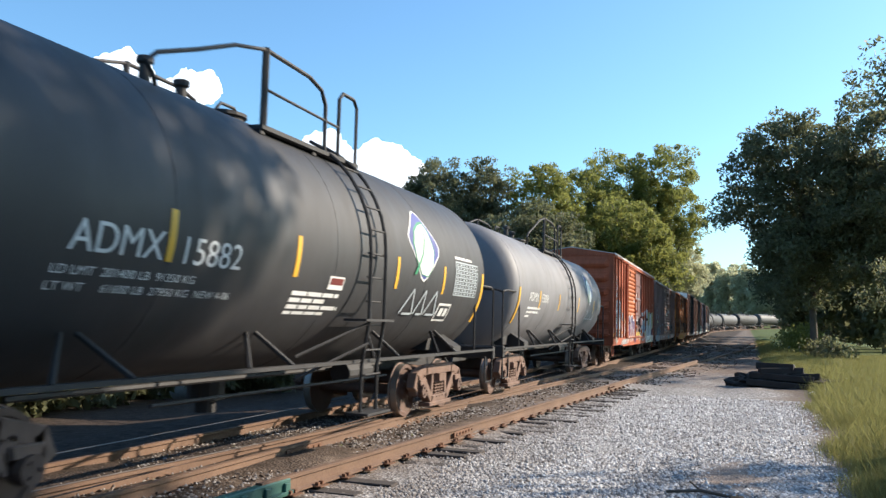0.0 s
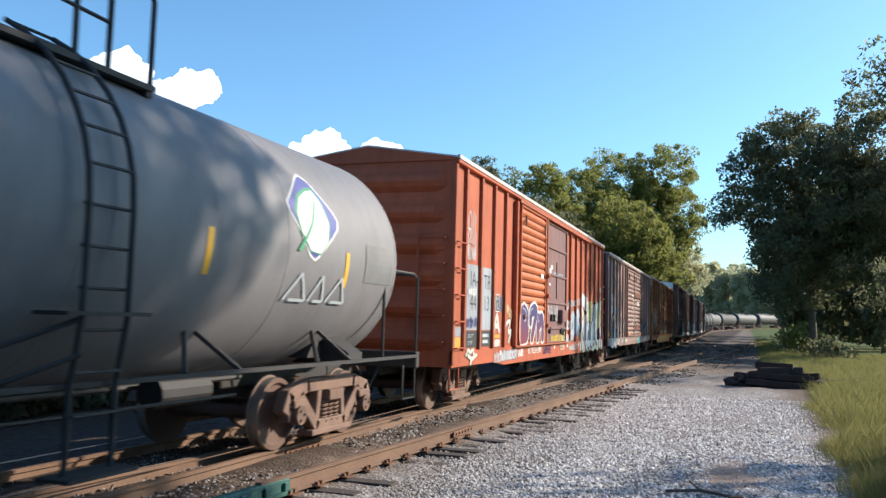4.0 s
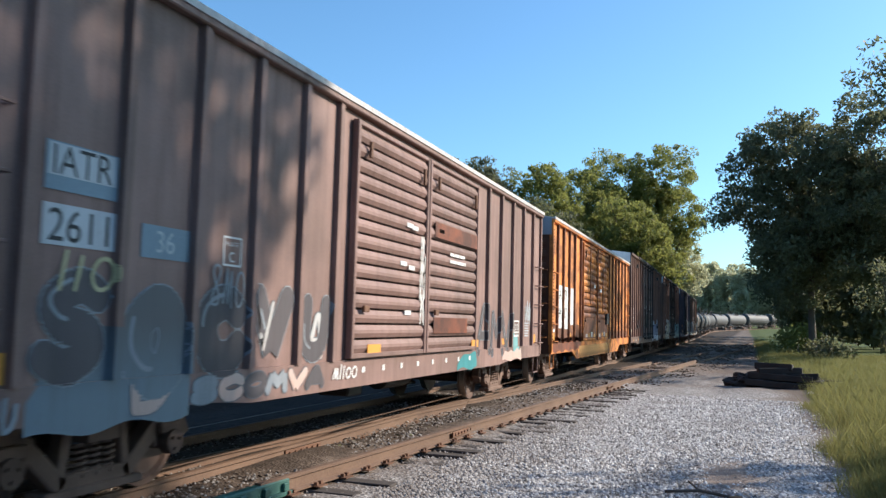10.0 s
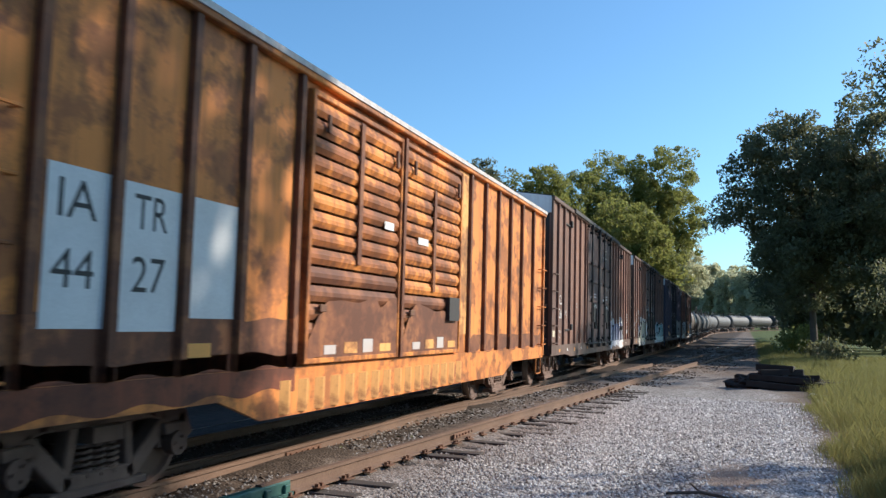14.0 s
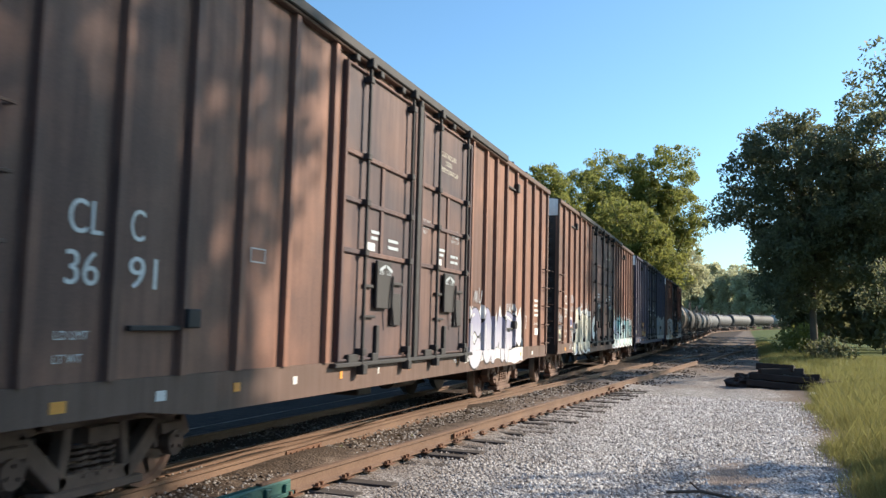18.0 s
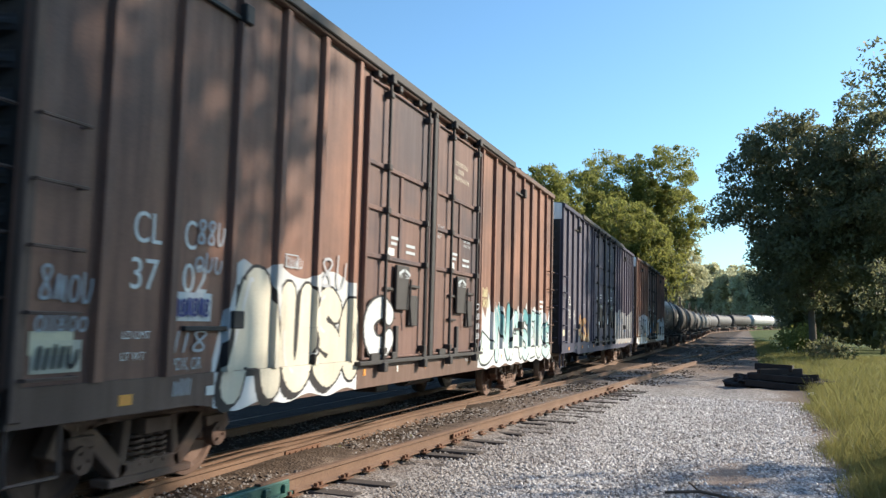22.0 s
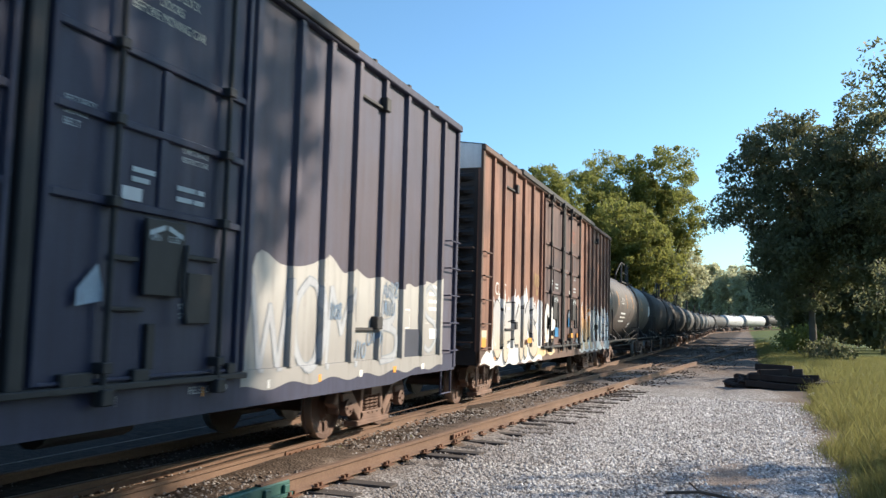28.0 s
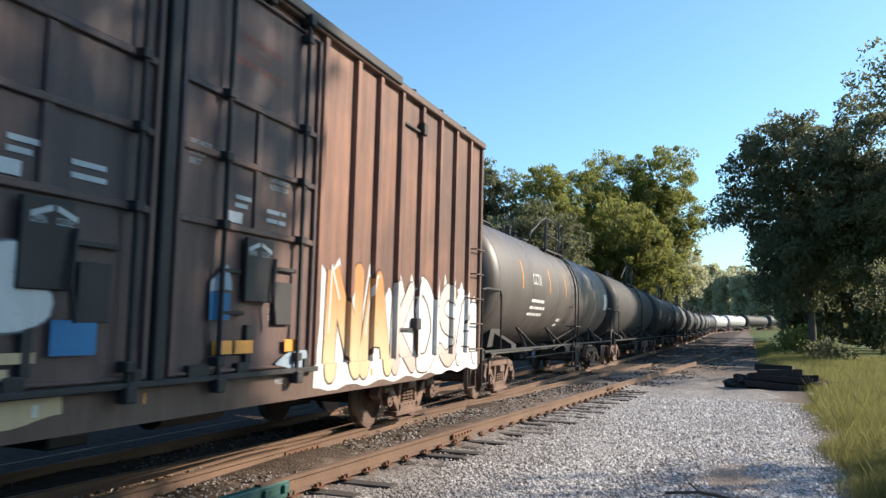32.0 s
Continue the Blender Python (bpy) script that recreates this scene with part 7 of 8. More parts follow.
bars(first_tank, WHITE, 0, -0.85, 1.82, [(1.1, 0.05, 0.03), (0.8, 0.05, 0.03), (1.2, 0.05, 0.03), (0.9, 0.04, 0.05)], tank=SKIN)
part("warning_sticker", curved_plate(R1, ZC1, -0.10, 0.28, 1.87, 2.03), WHITE, first_tank, "small white sticker with red print")
part("sticker_print", curved_plate(R1, ZC1, -0.07, 0.25, 1.93, 2.01, 0.010), S_RED, first_tank)
leaf_emblem(first_tank, R1, ZC1, 2.88, 2.67, 1.0, NAVY, LEAF_GREEN)
block_outline(first_tank, R1, ZC1, 2.28, 1.62, 0.38)
bars(first_tank, WHITE, 0, 4.32, 2.62, [(0.9, 0.045, 0.05)], tank=SKIN)
part("data_panel", curved_plate(R1, ZC1, 4.32, 5.55, 1.97, 2.54), LIGHT_GREY, first_tank, "pale grey data panel with rows of fine print")
for k in range(9):
    part("print_line", curved_plate(R1, ZC1, 4.35, 5.52, 1.99 + 0.060 * k, 2.032 + 0.060 * k, 0.010), BLACK, first_tank)
    for u in range(7):
        part("data_print", curved_plate(R1, ZC1, 4.38 + 0.16 * u, 4.49 + 0.16 * u - 0.02 * ((k + u) % 3), 1.998 + 0.060 * k, 2.022 + 0.060 * k, 0.014), LIGHT_GREY, first_tank)
part("hazard_frame", curved_plate(R1, ZC1, 3.82, 4.42, 1.50, 1.82), WHITE, first_tank)
part("hazard_field", curved_plate(R1, ZC1, 3.86, 4.38, 1.54, 1.78, 0.010), BLACK, first_tank)
part("hazard_print", curved_plate(R1, ZC1, 3.94, 4.10, 1.60, 1.74, 0.014), WHITE, first_tank)
part("hazard_print", curved_plate(R1, ZC1, 4.16, 4.30, 1.60, 1.74, 0.014), WHITE, first_tank)
letters(second_tank, "ADMX", 0.20, WHITE, (0.006, -4.80, 2.06), tank=SKIN2, width=0.93)
letters(second_tank, "15006", 0.20, WHITE, (0.006, -3.56, 2.06), tank=SKIN2, width=0.78)
bars(second_tank, WHITE, 0, -4.78, 1.92, [(1.3, 0.05, 0.05), (1.2, 0.05, 0.05), (0.4, 0.05, 0.1)], tank=SKIN2)
for yy in (-3.70, -1.38, 1.50, 4.28):
    hoop_mark(second_tank, R2, ZC2, yy, 1.90, 2.33)
hoop_mark(second_tank, R2, ZC2, -5.72, 1.50, 2.33, 0.12)
leaf_emblem(second_tank, R2, ZC2, 3.45, 2.68, 0.92, NAVY, LEAF_GREEN)
block_outline(second_tank, R2, ZC2, 2.95, 1.72, 0.30)
part("data_panel", curved_plate(R2, ZC2, 4.8, 5.65, 2.0, 2.48), plain("dark_grey_data_panel", (0.17, 0.17, 0.17)), second_tank)

TANKS = [(-61.7, first_tank), (-47.1, second_tank)]
long_tank = tank_car("sooty brown-black tank car with white stencils", 7.55, TANK_SOOT, 6.2, True)
letters(long_tank, "CCTX", 0.26, WHITE, (0.006, -4.6, ZC + 0.05), tank=(R0, ZC), stretch=0.9)
bars(long_tank, WHITE, 0, -4.6, ZC - 0.30, [(1.4, 0.07, 0.10), (1.6, 0.07, 0.10), (1.5, 0.07, 0.1)], tank=(R0, ZC))
bars(long_tank, WHITE, 0, -0.9, ZC - 0.75, [(0.5, 0.09, 0.08), (0.4, 0.08, 0.05)], tank=(R0, ZC))
part("data_panel", curved_plate(R0, ZC, 6.6, 7.2, ZC - 0.3, ZC + 0.25), WHITE, long_tank)
for yy in (-5.6, -2.7, -0.6, 3.4):
    part("reflector", curved_plate(R0, ZC, yy - 0.04, yy + 0.04, ZC - 0.1, ZC + 0.55), ORANGE_REF, long_tank)
TANKS.append((90.56, long_tank))
black_tank = tank_car("black tank car in a long string", 7.55, TANK_FLAT, 6.2, True)
TANKS.append((108.85, black_tank))
SHADES = {3: TANK_SHADED_GREY, 5: TANK_SHADED_GREY, 6: TANK_SHADED_GREY, 7: TANK_SHADED_GREY, 8: TANK_SHADED_GREY, 10: TANK_WHITE, 11: TANK_WHITE, 13: TANK_SHADED_GREY}
white_tank = tank_car("dirty white tank car in a long string", 7.55, TANK_WHITE, 6.2, False, detail=False)
grey_tank = tank_car("grey tank car in a long string", 7.55, TANK_SHADED_GREY, 6.2, False, detail=False)
plain_tank = tank_car("black tank car in a long string", 7.55, TANK_FLAT, 6.2, False, detail=False)
models, used = {TANK_WHITE: white_tank, TANK_SHADED_GREY: grey_tank, TANK_FLAT: plain_tank}, set()
for k in range(2, 19):
    mat = SHADES.get(k, TANK_FLAT)
    model = models[mat]
    if mat in used:
        model = copy_thing(model, Matrix())
    used.add(mat)
    TANKS.append((90.56 + 18.25 * k, model))


# ---- trees ----
def leaf_material(name, a, b, c, through_leaf=0.35):
    n = Nodes(name)
    geo = n.t.nodes.new("ShaderNodeNewGeometry")
    v = n.coords((1, 1, 1), False)
    big = n.noise(v, 0.5, 3.0)
    col = n.ramp(geo.outputs["Random Per Island"], [(0.0, a), (0.5, b), (1.0, c)])
    col = n.mix(n.ramp(big, [(0.35, (0, 0, 0)), (0.7, (0.6, 0.6, 0.6))]), col, tone(b, 0.6))
    n.done(col, 0.55, spec=0.3)
    tr = n.t.nodes.new("ShaderNodeBsdfTranslucent")
    n.link(n.mix(0.5, col, tone(c, 1.6)), tr.inputs["Color"])
    mx = n.t.nodes.new("ShaderNodeMixShader")
    mx.inputs[0].default_value = through_leaf
    n.link(n.bsdf.outputs[0], mx.inputs[1])
    n.link(tr.outputs[0], mx.inputs[2])
    n.link(mx.outputs[0], n.t.nodes["Material Output"].inputs["Surface"])
    return n.m


LEAF_DARK = leaf_material("dark_green_leaves", (0.076, 0.082, 0.050), (0.120, 0.130, 0.072), (0.18, 0.186, 0.098), 0.48)
LEAF_MID = leaf_material("green_leaves", (0.095, 0.115, 0.032), (0.155, 0.18, 0.046), (0.26, 0.26, 0.075), 0.55)
# leaves for distant trees, their colour lightened to stand in for haze
LEAF_HAZED = leaf_material("haze_paled_green_leaves", (0.33, 0.335, 0.21), (0.42, 0.42, 0.26), (0.50, 0.49, 0.32), 0.6)
GRASS = leaf_material("dry_green_grass", (0.13, 0.14, 0.042), (0.18, 0.185, 0.055), (0.26, 0.245, 0.095), 0.4)
BARK = plain("grey_brown_bark", (0.11, 0.085, 0.065), 0.9, 0.0, 0.4, 6)


def leaves_mesh(rs, centres, radii, per, size, flat=0.75, droop=0.0):
    n = len(centres) * per
    c = np.repeat(np.asarray(centres), per, axis=0)
    rad = np.repeat(np.asarray(radii), per)[:, None]
    d = rs.normal(size=(n, 3))
    d /= np.linalg.norm(d, axis=1, keepdims=True) + 1e-9
    p = c + d * rad * (rs.uniform(0.25, 1.0, (n, 1)) ** 0.6) * np.array([1, 1, flat])
    a = rs.normal(size=(n, 3))
    a[:, 2] -= droop
    a /= np.linalg.norm(a, axis=1, keepdims=True)
    b = np.cross(a, rs.normal(size=(n, 3)))
    b /= np.linalg.norm(b, axis=1, keepdims=True) + 1e-9
    s = size * rs.uniform(0.6, 1.4, (n, 1))
    v = np.stack([p - a * s, p + b * s * 0.45, p + a * s, p - b * s * 0.45], axis=1)
    return quads("crown", v)


def tree(name, label, x, y, trunk_h, lobes, clumps, per, size, seed, leaf, trunk_r=0.28, lean=(0, 0), clump_r=(0.5, 1.1), droop=0.0, category="tree", group=""):
    """lobes: (x, y, z, rx, ry, rz) from the foot; clumps of leaves are spread over each lobe's outer part."""
    base = ground_z(x, y) - 0.05
    t = tagged(empty(name, pose(x, y, base)), label, category, group)
    rs, rnd = np.random.RandomState(seed), random.Random(seed)
    vol = [lx * ly * lz for _, _, _, lx, ly, lz in lobes]
    centres, radii = [], []
    for (cx, cy, cz, rx, ry, rz), w in zip(lobes, vol):
        k = max(4, int(clumps * w / sum(vol)))
        d = rs.normal(size=(k, 3))
        d /= np.linalg.norm(d, axis=1, keepdims=True)
        f = rs.uniform(0.15, 1.0, (k, 1)) ** 0.45 * np.where(rs.uniform(0, 1, (k, 1)) < 0.18, 1.16, 1.0)
        pts = np.array([cx, cy, cz]) + d * f * np.array([rx, ry, rz])
        centres += [tuple(p) for p in pts]
        radii += list(rs.uniform(*clump_r, k))
    centres = [(c[0], c[1], max(c[2], 0.3)) for c in centres]
    part_of("crown", leaves_mesh(rs, centres, radii, per, size, 0.75, droop), leaf, t)
    if trunk_h > 0:
        bm = bmesh.new()
        top = Vector((lean[0], lean[1], trunk_h))
        pts = [(top * f) + Vector((rnd.uniform(-0.12, 0.12), rnd.uniform(-0.12, 0.12), 0)) * (1 if 0 < f < 1 else 0) for f in (0, 0.04, 0.25, 0.5, 0.75, 1)]
        tube(bm, pts, trunk_r, 9, taper=trunk_r * 0.3)
        part("trunk", bm, BARK, t, smooth=True)
        for k in range(min(14, len(centres))):
            c = Vector(centres[rnd.randrange(len(centres))])
            f = min(0.95, max(0.25, (c.z / trunk_h) * rnd.uniform(0.45, 0.75)))
            s = top * f
            mid = (s + c) / 2 + Vector((rnd.uniform(-0.4, 0.4), rnd.uniform(-0.4, 0.4), rnd.uniform(0.0, 0.6)))
            bm = bmesh.new()
            tube(bm, [s, mid, c], trunk_r * 0.32, 6, taper=trunk_r * 0.07)
            part("limb", bm, BARK, t, smooth=True)
    return t


def build_trees():
    verge_trees = "trees on the grassy side"
    tree("tree", "tall dark broad-leaved tree at the edge of the grass", 4.6, 57, 12, [(-1.2, 0, 13.0, 3.0, 3.2, 2.6), (-3.4, 0, 11.8, 1.7, 2.0, 1.6), (-4.2, 0, 9.6, 2.0, 2.5, 1.5), (0.5, 0, 9.5, 4.2, 4, 3.5), (-0.6, 0, 6.2, 3.2, 3.5, 3.2)], 470, 100, 0.135, 1, LEAF_DARK, group=verge_trees)
    tree("tree", "tall dark broad-leaved tree at the edge of the grass", 10.0, 55, 13, [(-1.5, 0, 13.0, 4.2, 4, 2.9), (0, 0, 9.0, 5.0, 4, 4.0), (-1, 0, 6.6, 4.2, 4, 2.4)], 430, 100, 0.135, 2, LEAF_DARK, group=verge_trees)
    tree("tree", "spreading tree with hanging dark foliage", 9.4, 40, 12, [(-3.0, 0, 13.0, 1.9, 1.6, 1.3), (-0.5, 0, 12.8, 2.4, 2.2, 1.7), (1.5, 0, 12.0, 4.0, 4, 3.5)], 150, 90, 0.12, 3, LEAF_DARK, group=verge_trees)
    tree("tree", "young tree with drooping leaves beside the lawn", 7.2, 46, 5, [(1.2, 0, 4.6, 1.8, 2.0, 1.1), (0.0, 0, 3.4, 1.0, 1.2, 0.6)], 26, 70, 0.11, 4, LEAF_DARK, 0.10, droop=0.6, group=verge_trees)
    tree("tree", "dark tree behind the verge", 6.4, 72, 10, [(0, 0, 7.5, 4.5, 4, 5.5), (-1.5, 0, 4.4, 3.0, 3, 2.2)], 230, 80, 0.19, 5, LEAF_DARK, group=verge_trees)
    for k, (x, y, h) in enumerate(((8.5, 84, 16), (9.5, 100, 17), (10, 118, 17), (11, 138, 17), (13, 160, 18), (10.5, 67, 15.5), (15, 80, 15.5), (15, 91, 15.5), (15, 103, 15.5))):
        tree("tree", "dark tree along the verge", x, y, h * 0.7, [(0, 0, h * 0.6, 4.2, 5.5, h * 0.38), (-1.0, 0, h * 0.25, 3.6, 4, h * 0.24)], 200, 45, 0.34, 140 + k, LEAF_DARK, group=verge_trees)
    tree("bush", "low roadside bush with pale leaves", 4.0, 62, 0, [(0, 0, 1.0, 1.4, 2.5, 1.2)], 30, 60, 0.13, 6, LEAF_MID, category="bush")
    tree("bush", "low roadside bush with dark leaves", 5.0, 53, 0, [(0, 0, 0.5, 1.2, 1.6, 0.6)], 20, 60, 0.12, 7, LEAF_DARK, category="bush")
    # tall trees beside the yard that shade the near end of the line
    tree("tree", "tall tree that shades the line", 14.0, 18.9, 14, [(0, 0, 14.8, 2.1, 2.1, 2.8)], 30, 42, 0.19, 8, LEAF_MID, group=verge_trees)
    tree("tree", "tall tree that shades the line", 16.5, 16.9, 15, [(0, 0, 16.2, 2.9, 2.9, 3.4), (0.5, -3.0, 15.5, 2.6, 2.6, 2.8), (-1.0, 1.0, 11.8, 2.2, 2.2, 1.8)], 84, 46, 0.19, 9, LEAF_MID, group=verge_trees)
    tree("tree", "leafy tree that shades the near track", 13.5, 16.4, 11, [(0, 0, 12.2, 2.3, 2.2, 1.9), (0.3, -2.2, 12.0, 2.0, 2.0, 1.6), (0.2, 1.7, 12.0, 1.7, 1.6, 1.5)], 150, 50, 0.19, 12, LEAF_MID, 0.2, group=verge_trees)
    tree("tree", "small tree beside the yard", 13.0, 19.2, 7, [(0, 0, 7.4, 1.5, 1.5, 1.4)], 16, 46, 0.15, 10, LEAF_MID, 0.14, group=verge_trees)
    # behind and beside the yard: unseen trees, added to hold back skylight
    for k, (x, y, h) in enumerate(((-13, -17, 9), (-5, -22, 9), (4, -21, 10), (13, -20, 9), (26, -6, 8), (27, 4, 9), (16.5, 11.5, 12), (22, 14, 15), (-22, -12, 9))):
        tree("tree", "unseen broad dark tree added to block skylight", x, y, h * 0.6, [(0, 0, h * 0.62, 5.0, 5.0, h * 0.36), (0, 0, h * 0.25, 4.6, 4.6, h * 0.24)], 150, 40, 0.45, 100 + k, LEAF_DARK, 0.35, clump_r=(0.8, 1.6), group="trees behind the yard")
    # behind the train
    far = "trees behind the railway"
    for x, y, h, r, seed, leaf in ((-33.5, 92, 20.5, 3.8, 11, LEAF_DARK), (-28.5, 95, 21.0, 3.6, 12, LEAF_DARK), (-21.0, 96, 20.5, 4.0, 13, LEAF_MID), (-17.5, 106, 22.5, 4.6, 14, LEAF_MID),
                                   (-14.6, 112, 25.5, 5.0, 15, LEAF_MID), (-9.0, 114, 26.0, 4.6, 16, LEAF_MID), (-12, 98, 16.5, 5.0, 17, LEAF_MID), (-20, 84, 14.5, 5.0, 18, LEAF_DARK), (-9.8, 150, 18, 4.4, 19, LEAF_HAZED)):
        tree("tree", "tall leafy tree behind the railway", x, y, h * 0.75, [(0, 0, h - r * 0.95, r, r, r * 1.05), (-r * 0.3, 0, h * 0.5, r * 1.15, r, h * 0.28), (r * 0.4, 0, h * 0.62, r * 0.9, r, r * 0.9)], 430, 88, 0.18, seed, leaf, 0.35, clump_r=(0.5, 1.25), group=far)
    for k, (x, y) in enumerate(((-36, 70), (-30, 66), (-25, 72), (-19, 66), (-15, 76), (-14, 92), (-13, 110), (-14, 60), (-22, 58), (-12.5, 135))):
        tree("bush", "dense dark undergrowth behind the railway", x, y, 0, [(0, 0, 2.5, 3.2, 4.0, 3.2)], 80, 50, 0.25, 30 + k, LEAF_DARK, category="bush", clump_r=(0.6, 1.2), group="undergrowth behind the railway")
    # growth beyond the track, made tall to keep skylight from under the cars
    for k in range(14):
        tree("bush", "dense dark bush beyond the track, raised to block skylight", -12.4 - (k % 3) * 0.5, -8.0 + 4.6 * k, 0, [(0, 0, 1.3, 1.3, 2.9, 1.6)], 90, 50, 0.17, 130 + k, LEAF_DARK, category="bush", clump_r=(0.3, 0.6), group="bushes beyond the track")

    # where the line bends away; distance haze is put into the leaf colour
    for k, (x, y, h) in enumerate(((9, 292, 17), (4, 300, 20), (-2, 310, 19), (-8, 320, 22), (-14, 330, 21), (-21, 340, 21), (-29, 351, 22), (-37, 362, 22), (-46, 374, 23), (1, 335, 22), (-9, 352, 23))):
        tree("tree", "sunlit tree where the line bends away, haze in its pale leaves", x, y, h * 0.6, [(0, 0, h * 0.68, 5.0, 5, h * 0.3), (1, 0, h * 0.32, 5.6, 5, h * 0.28)], 330, 46, 0.5, 60 + k, LEAF_HAZED, 0.4, clump_r=(0.9, 1.9), group="trees at the bend")
    # far belt of woodland that closes the horizon, in the same haze-lightened leaves
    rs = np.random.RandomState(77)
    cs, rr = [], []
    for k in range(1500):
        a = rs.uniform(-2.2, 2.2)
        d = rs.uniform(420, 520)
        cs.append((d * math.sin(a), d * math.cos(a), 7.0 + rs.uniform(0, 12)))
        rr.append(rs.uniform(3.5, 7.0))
    ob = part_of("far_woodland", leaves_mesh(rs, cs, rr, 26, 1.6, 0.9), LEAF_HAZED)
    tagged(ob, "distant belt of green woodland", "woods", kind="stuff")


def build_grass():
    rs = np.random.RandomState(5)
    def blades(n, xlo, xhi, ylo, yhi, h, w, edge=True):
        y = ylo + (yhi - ylo) * rs.uniform(0, 1, n) ** 1.4
        x = xlo + (xhi - xlo) * rs.uniform(0, 1, n) ** 1.3
        lim = np.array([verge(v) for v in y])
        h = h * (0.8 + 0.35 * np.clip(np.sin(x * 2.1 + y * 0.9) * np.sin(y * 0.63 - x) + 0.5, 0, 1))
        x = x + lim + rs.normal(0, 0.16, n) + 0.25 * np.sin(y * 1.3) * np.sin(y * 0.47 + 1)
        z = np.array([ground_z(a, b) for a, b in zip(x, y)])
        hh = h * rs.uniform(0.35, 1.3, n)
        ang = rs.uniform(0, 6.28, n)
        dx, dy = np.cos(ang) * w, np.sin(ang) * w
        lx, ly = rs.normal(0, 0.35, n) * hh, rs.normal(0, 0.35, n) * hh
        p = lambda ax, ay, az: np.stack([ax, ay, az], axis=1)
        return np.stack([p(x - dx, y - dy, z - 0.02), p(x + dx, y + dy, z - 0.02), p(x + dx * 0.6 + lx * 0.58, y + dy * 0.6 + ly * 0.58, z + hh * 0.6), p(x + lx, y + ly, z + hh)], axis=1)
    v = np.concatenate([blades(210000, 0.0, 4.5, 8, 30, 0.17, 0.0035), blades(110000, 0.0, 8.0, 27, 62, 0.22, 0.007), blades(7000, 0.0, 3.0, 9, 60, 0.45, 0.0028), blades(12000, 0.0, 1.2, 30, 120, 0.30, 0.010)])
    tagged(part_of("grass", quads("grass", v), GRASS), "tall dry green grass along the verge", "grass", kind="stuff")


def build_stones():
    """Loose crushed stone over the nearer yard and between the ties."""
    rs = np.random.RandomState(9)
    n = 52000
    y = 5.5 + 17 * rs.uniform(0, 1, n) ** 1.3
    x = rs.uniform(-3.4, 2.0, n)
    n2 = 15000
    y = np.concatenate([y, 5 + 20 * rs.uniform(0, 1, n2)])
    x = np.concatenate([x, rs.uniform(-7.4, -3.0, n2)])
    n += n2
    lim = np.array([verge(v) for v in y])
    stain = np.hypot((x + 0.05) * 1.9, (y - 10.8) * 0.55) + rs.normal(0, 0.22, n)
    keep = (stain > 0.62) & (x < lim - 0.5 + rs.normal(0, 0.22, n))
    x, y = x[keep], y[keep]
    n = len(x)
    s = rs.uniform(0.008, 0.025, n) * (1 + 0.012 * y)
    z = np.array([ground_z(a, b) + fill(a, b) for a, b in zip(x, y)]) + s * 0.2
    shape = np.array([(1, 0, 0), (0, 1, 0), (-1, 0, 0), (0, -1, 0), (0, 0, 0.8)])
    faces = np.array([(0, 1, 4), (1, 2, 4), (2, 3, 4), (3, 0, 4)])
    jit = rs.uniform(0.6, 1.35, (n, 5, 1))
    ang = rs.uniform(0, 6.28, n)
    c, q = np.cos(ang)[:, None], np.sin(ang)[:, None]
    px = (shape[None, :, 0] * c - shape[None, :, 1] * q)
    py = (shape[None, :, 0] * q + shape[None, :, 1] * c)
    v = np.stack([px, py, np.repeat(shape[None, :, 2], n, 0)], axis=2) * jit * s[:, None, None] + np.stack([x, y, z], axis=1)[:, None, :]
    me = bpy.data.meshes.new("loose_stone")
    me.vertices.add(5 * n)
    me.vertices.foreach_set("co", v.reshape(-1).astype(np.float32))
    idx = (faces[None] + (np.arange(n) * 5)[:, None, None]).reshape(-1)
    me.loops.add(len(idx))
    me.loops.foreach_set("vertex_index", idx.astype(np.int32))
    me.polygons.add(4 * n)
    me.polygons.foreach_set("loop_start", np.arange(0, 12 * n, 3, dtype=np.int32))
    me.polygons.foreach_set("loop_total", np.full(4 * n, 3, dtype=np.int32))
    me.update(calc_edges=True)
    m = Nodes("crushed_limestone")
    geo = m.t.nodes.new("ShaderNodeNewGeometry")
    col = m.ramp(geo.outputs["Random Per Island"], [(0.0, (0.10, 0.092, 0.088)), (0.30, (0.33, 0.316, 0.306)), (0.65, (0.56, 0.54, 0.525)), (1.0, (0.80, 0.78, 0.76))])
    sep = m.t.nodes.new("ShaderNodeSeparateXYZ")
    tc = m.t.nodes.new("ShaderNodeTexCoord")
    m.link(tc.outputs["Object"], sep.inputs[0])
    near = m.node("ShaderNodeMapRange")
    near.inputs["From Min"].default_value, near.inputs["From Max"].default_value = -1.9, -3.6
    m.link(sep.outputs[0], near.inputs["Value"])
    soil = m.noise(tc.outputs["Object"], 0.8, 4.0)
    blend = m.mix(1.0, near.outputs[0], m.ramp(soil, [(0.25, (0.35, 0.35, 0.35)), (0.6, (0.8, 0.8, 0.8))]), "MULTIPLY")
    blend = m.mix(1.0, blend, m.ramp(m.noise(tc.outputs["Object"], 1.3, 5.0), [(0.5, (0, 0, 0)), (0.72, (0.55, 0.55, 0.55))]), "LIGHTEN")
    col = m.mix(blend, col, (0.15, 0.112, 0.086))
    tagged(part_of("loose_stone", me, m.done(col, 0.9)), "loose grey crushed stone over the yard", "gravel", kind="stuff")


TIE_DARK = plain("tarry_black_timber", (0.035, 0.028, 0.025), 0.85, 0.0, 0.4, 6)


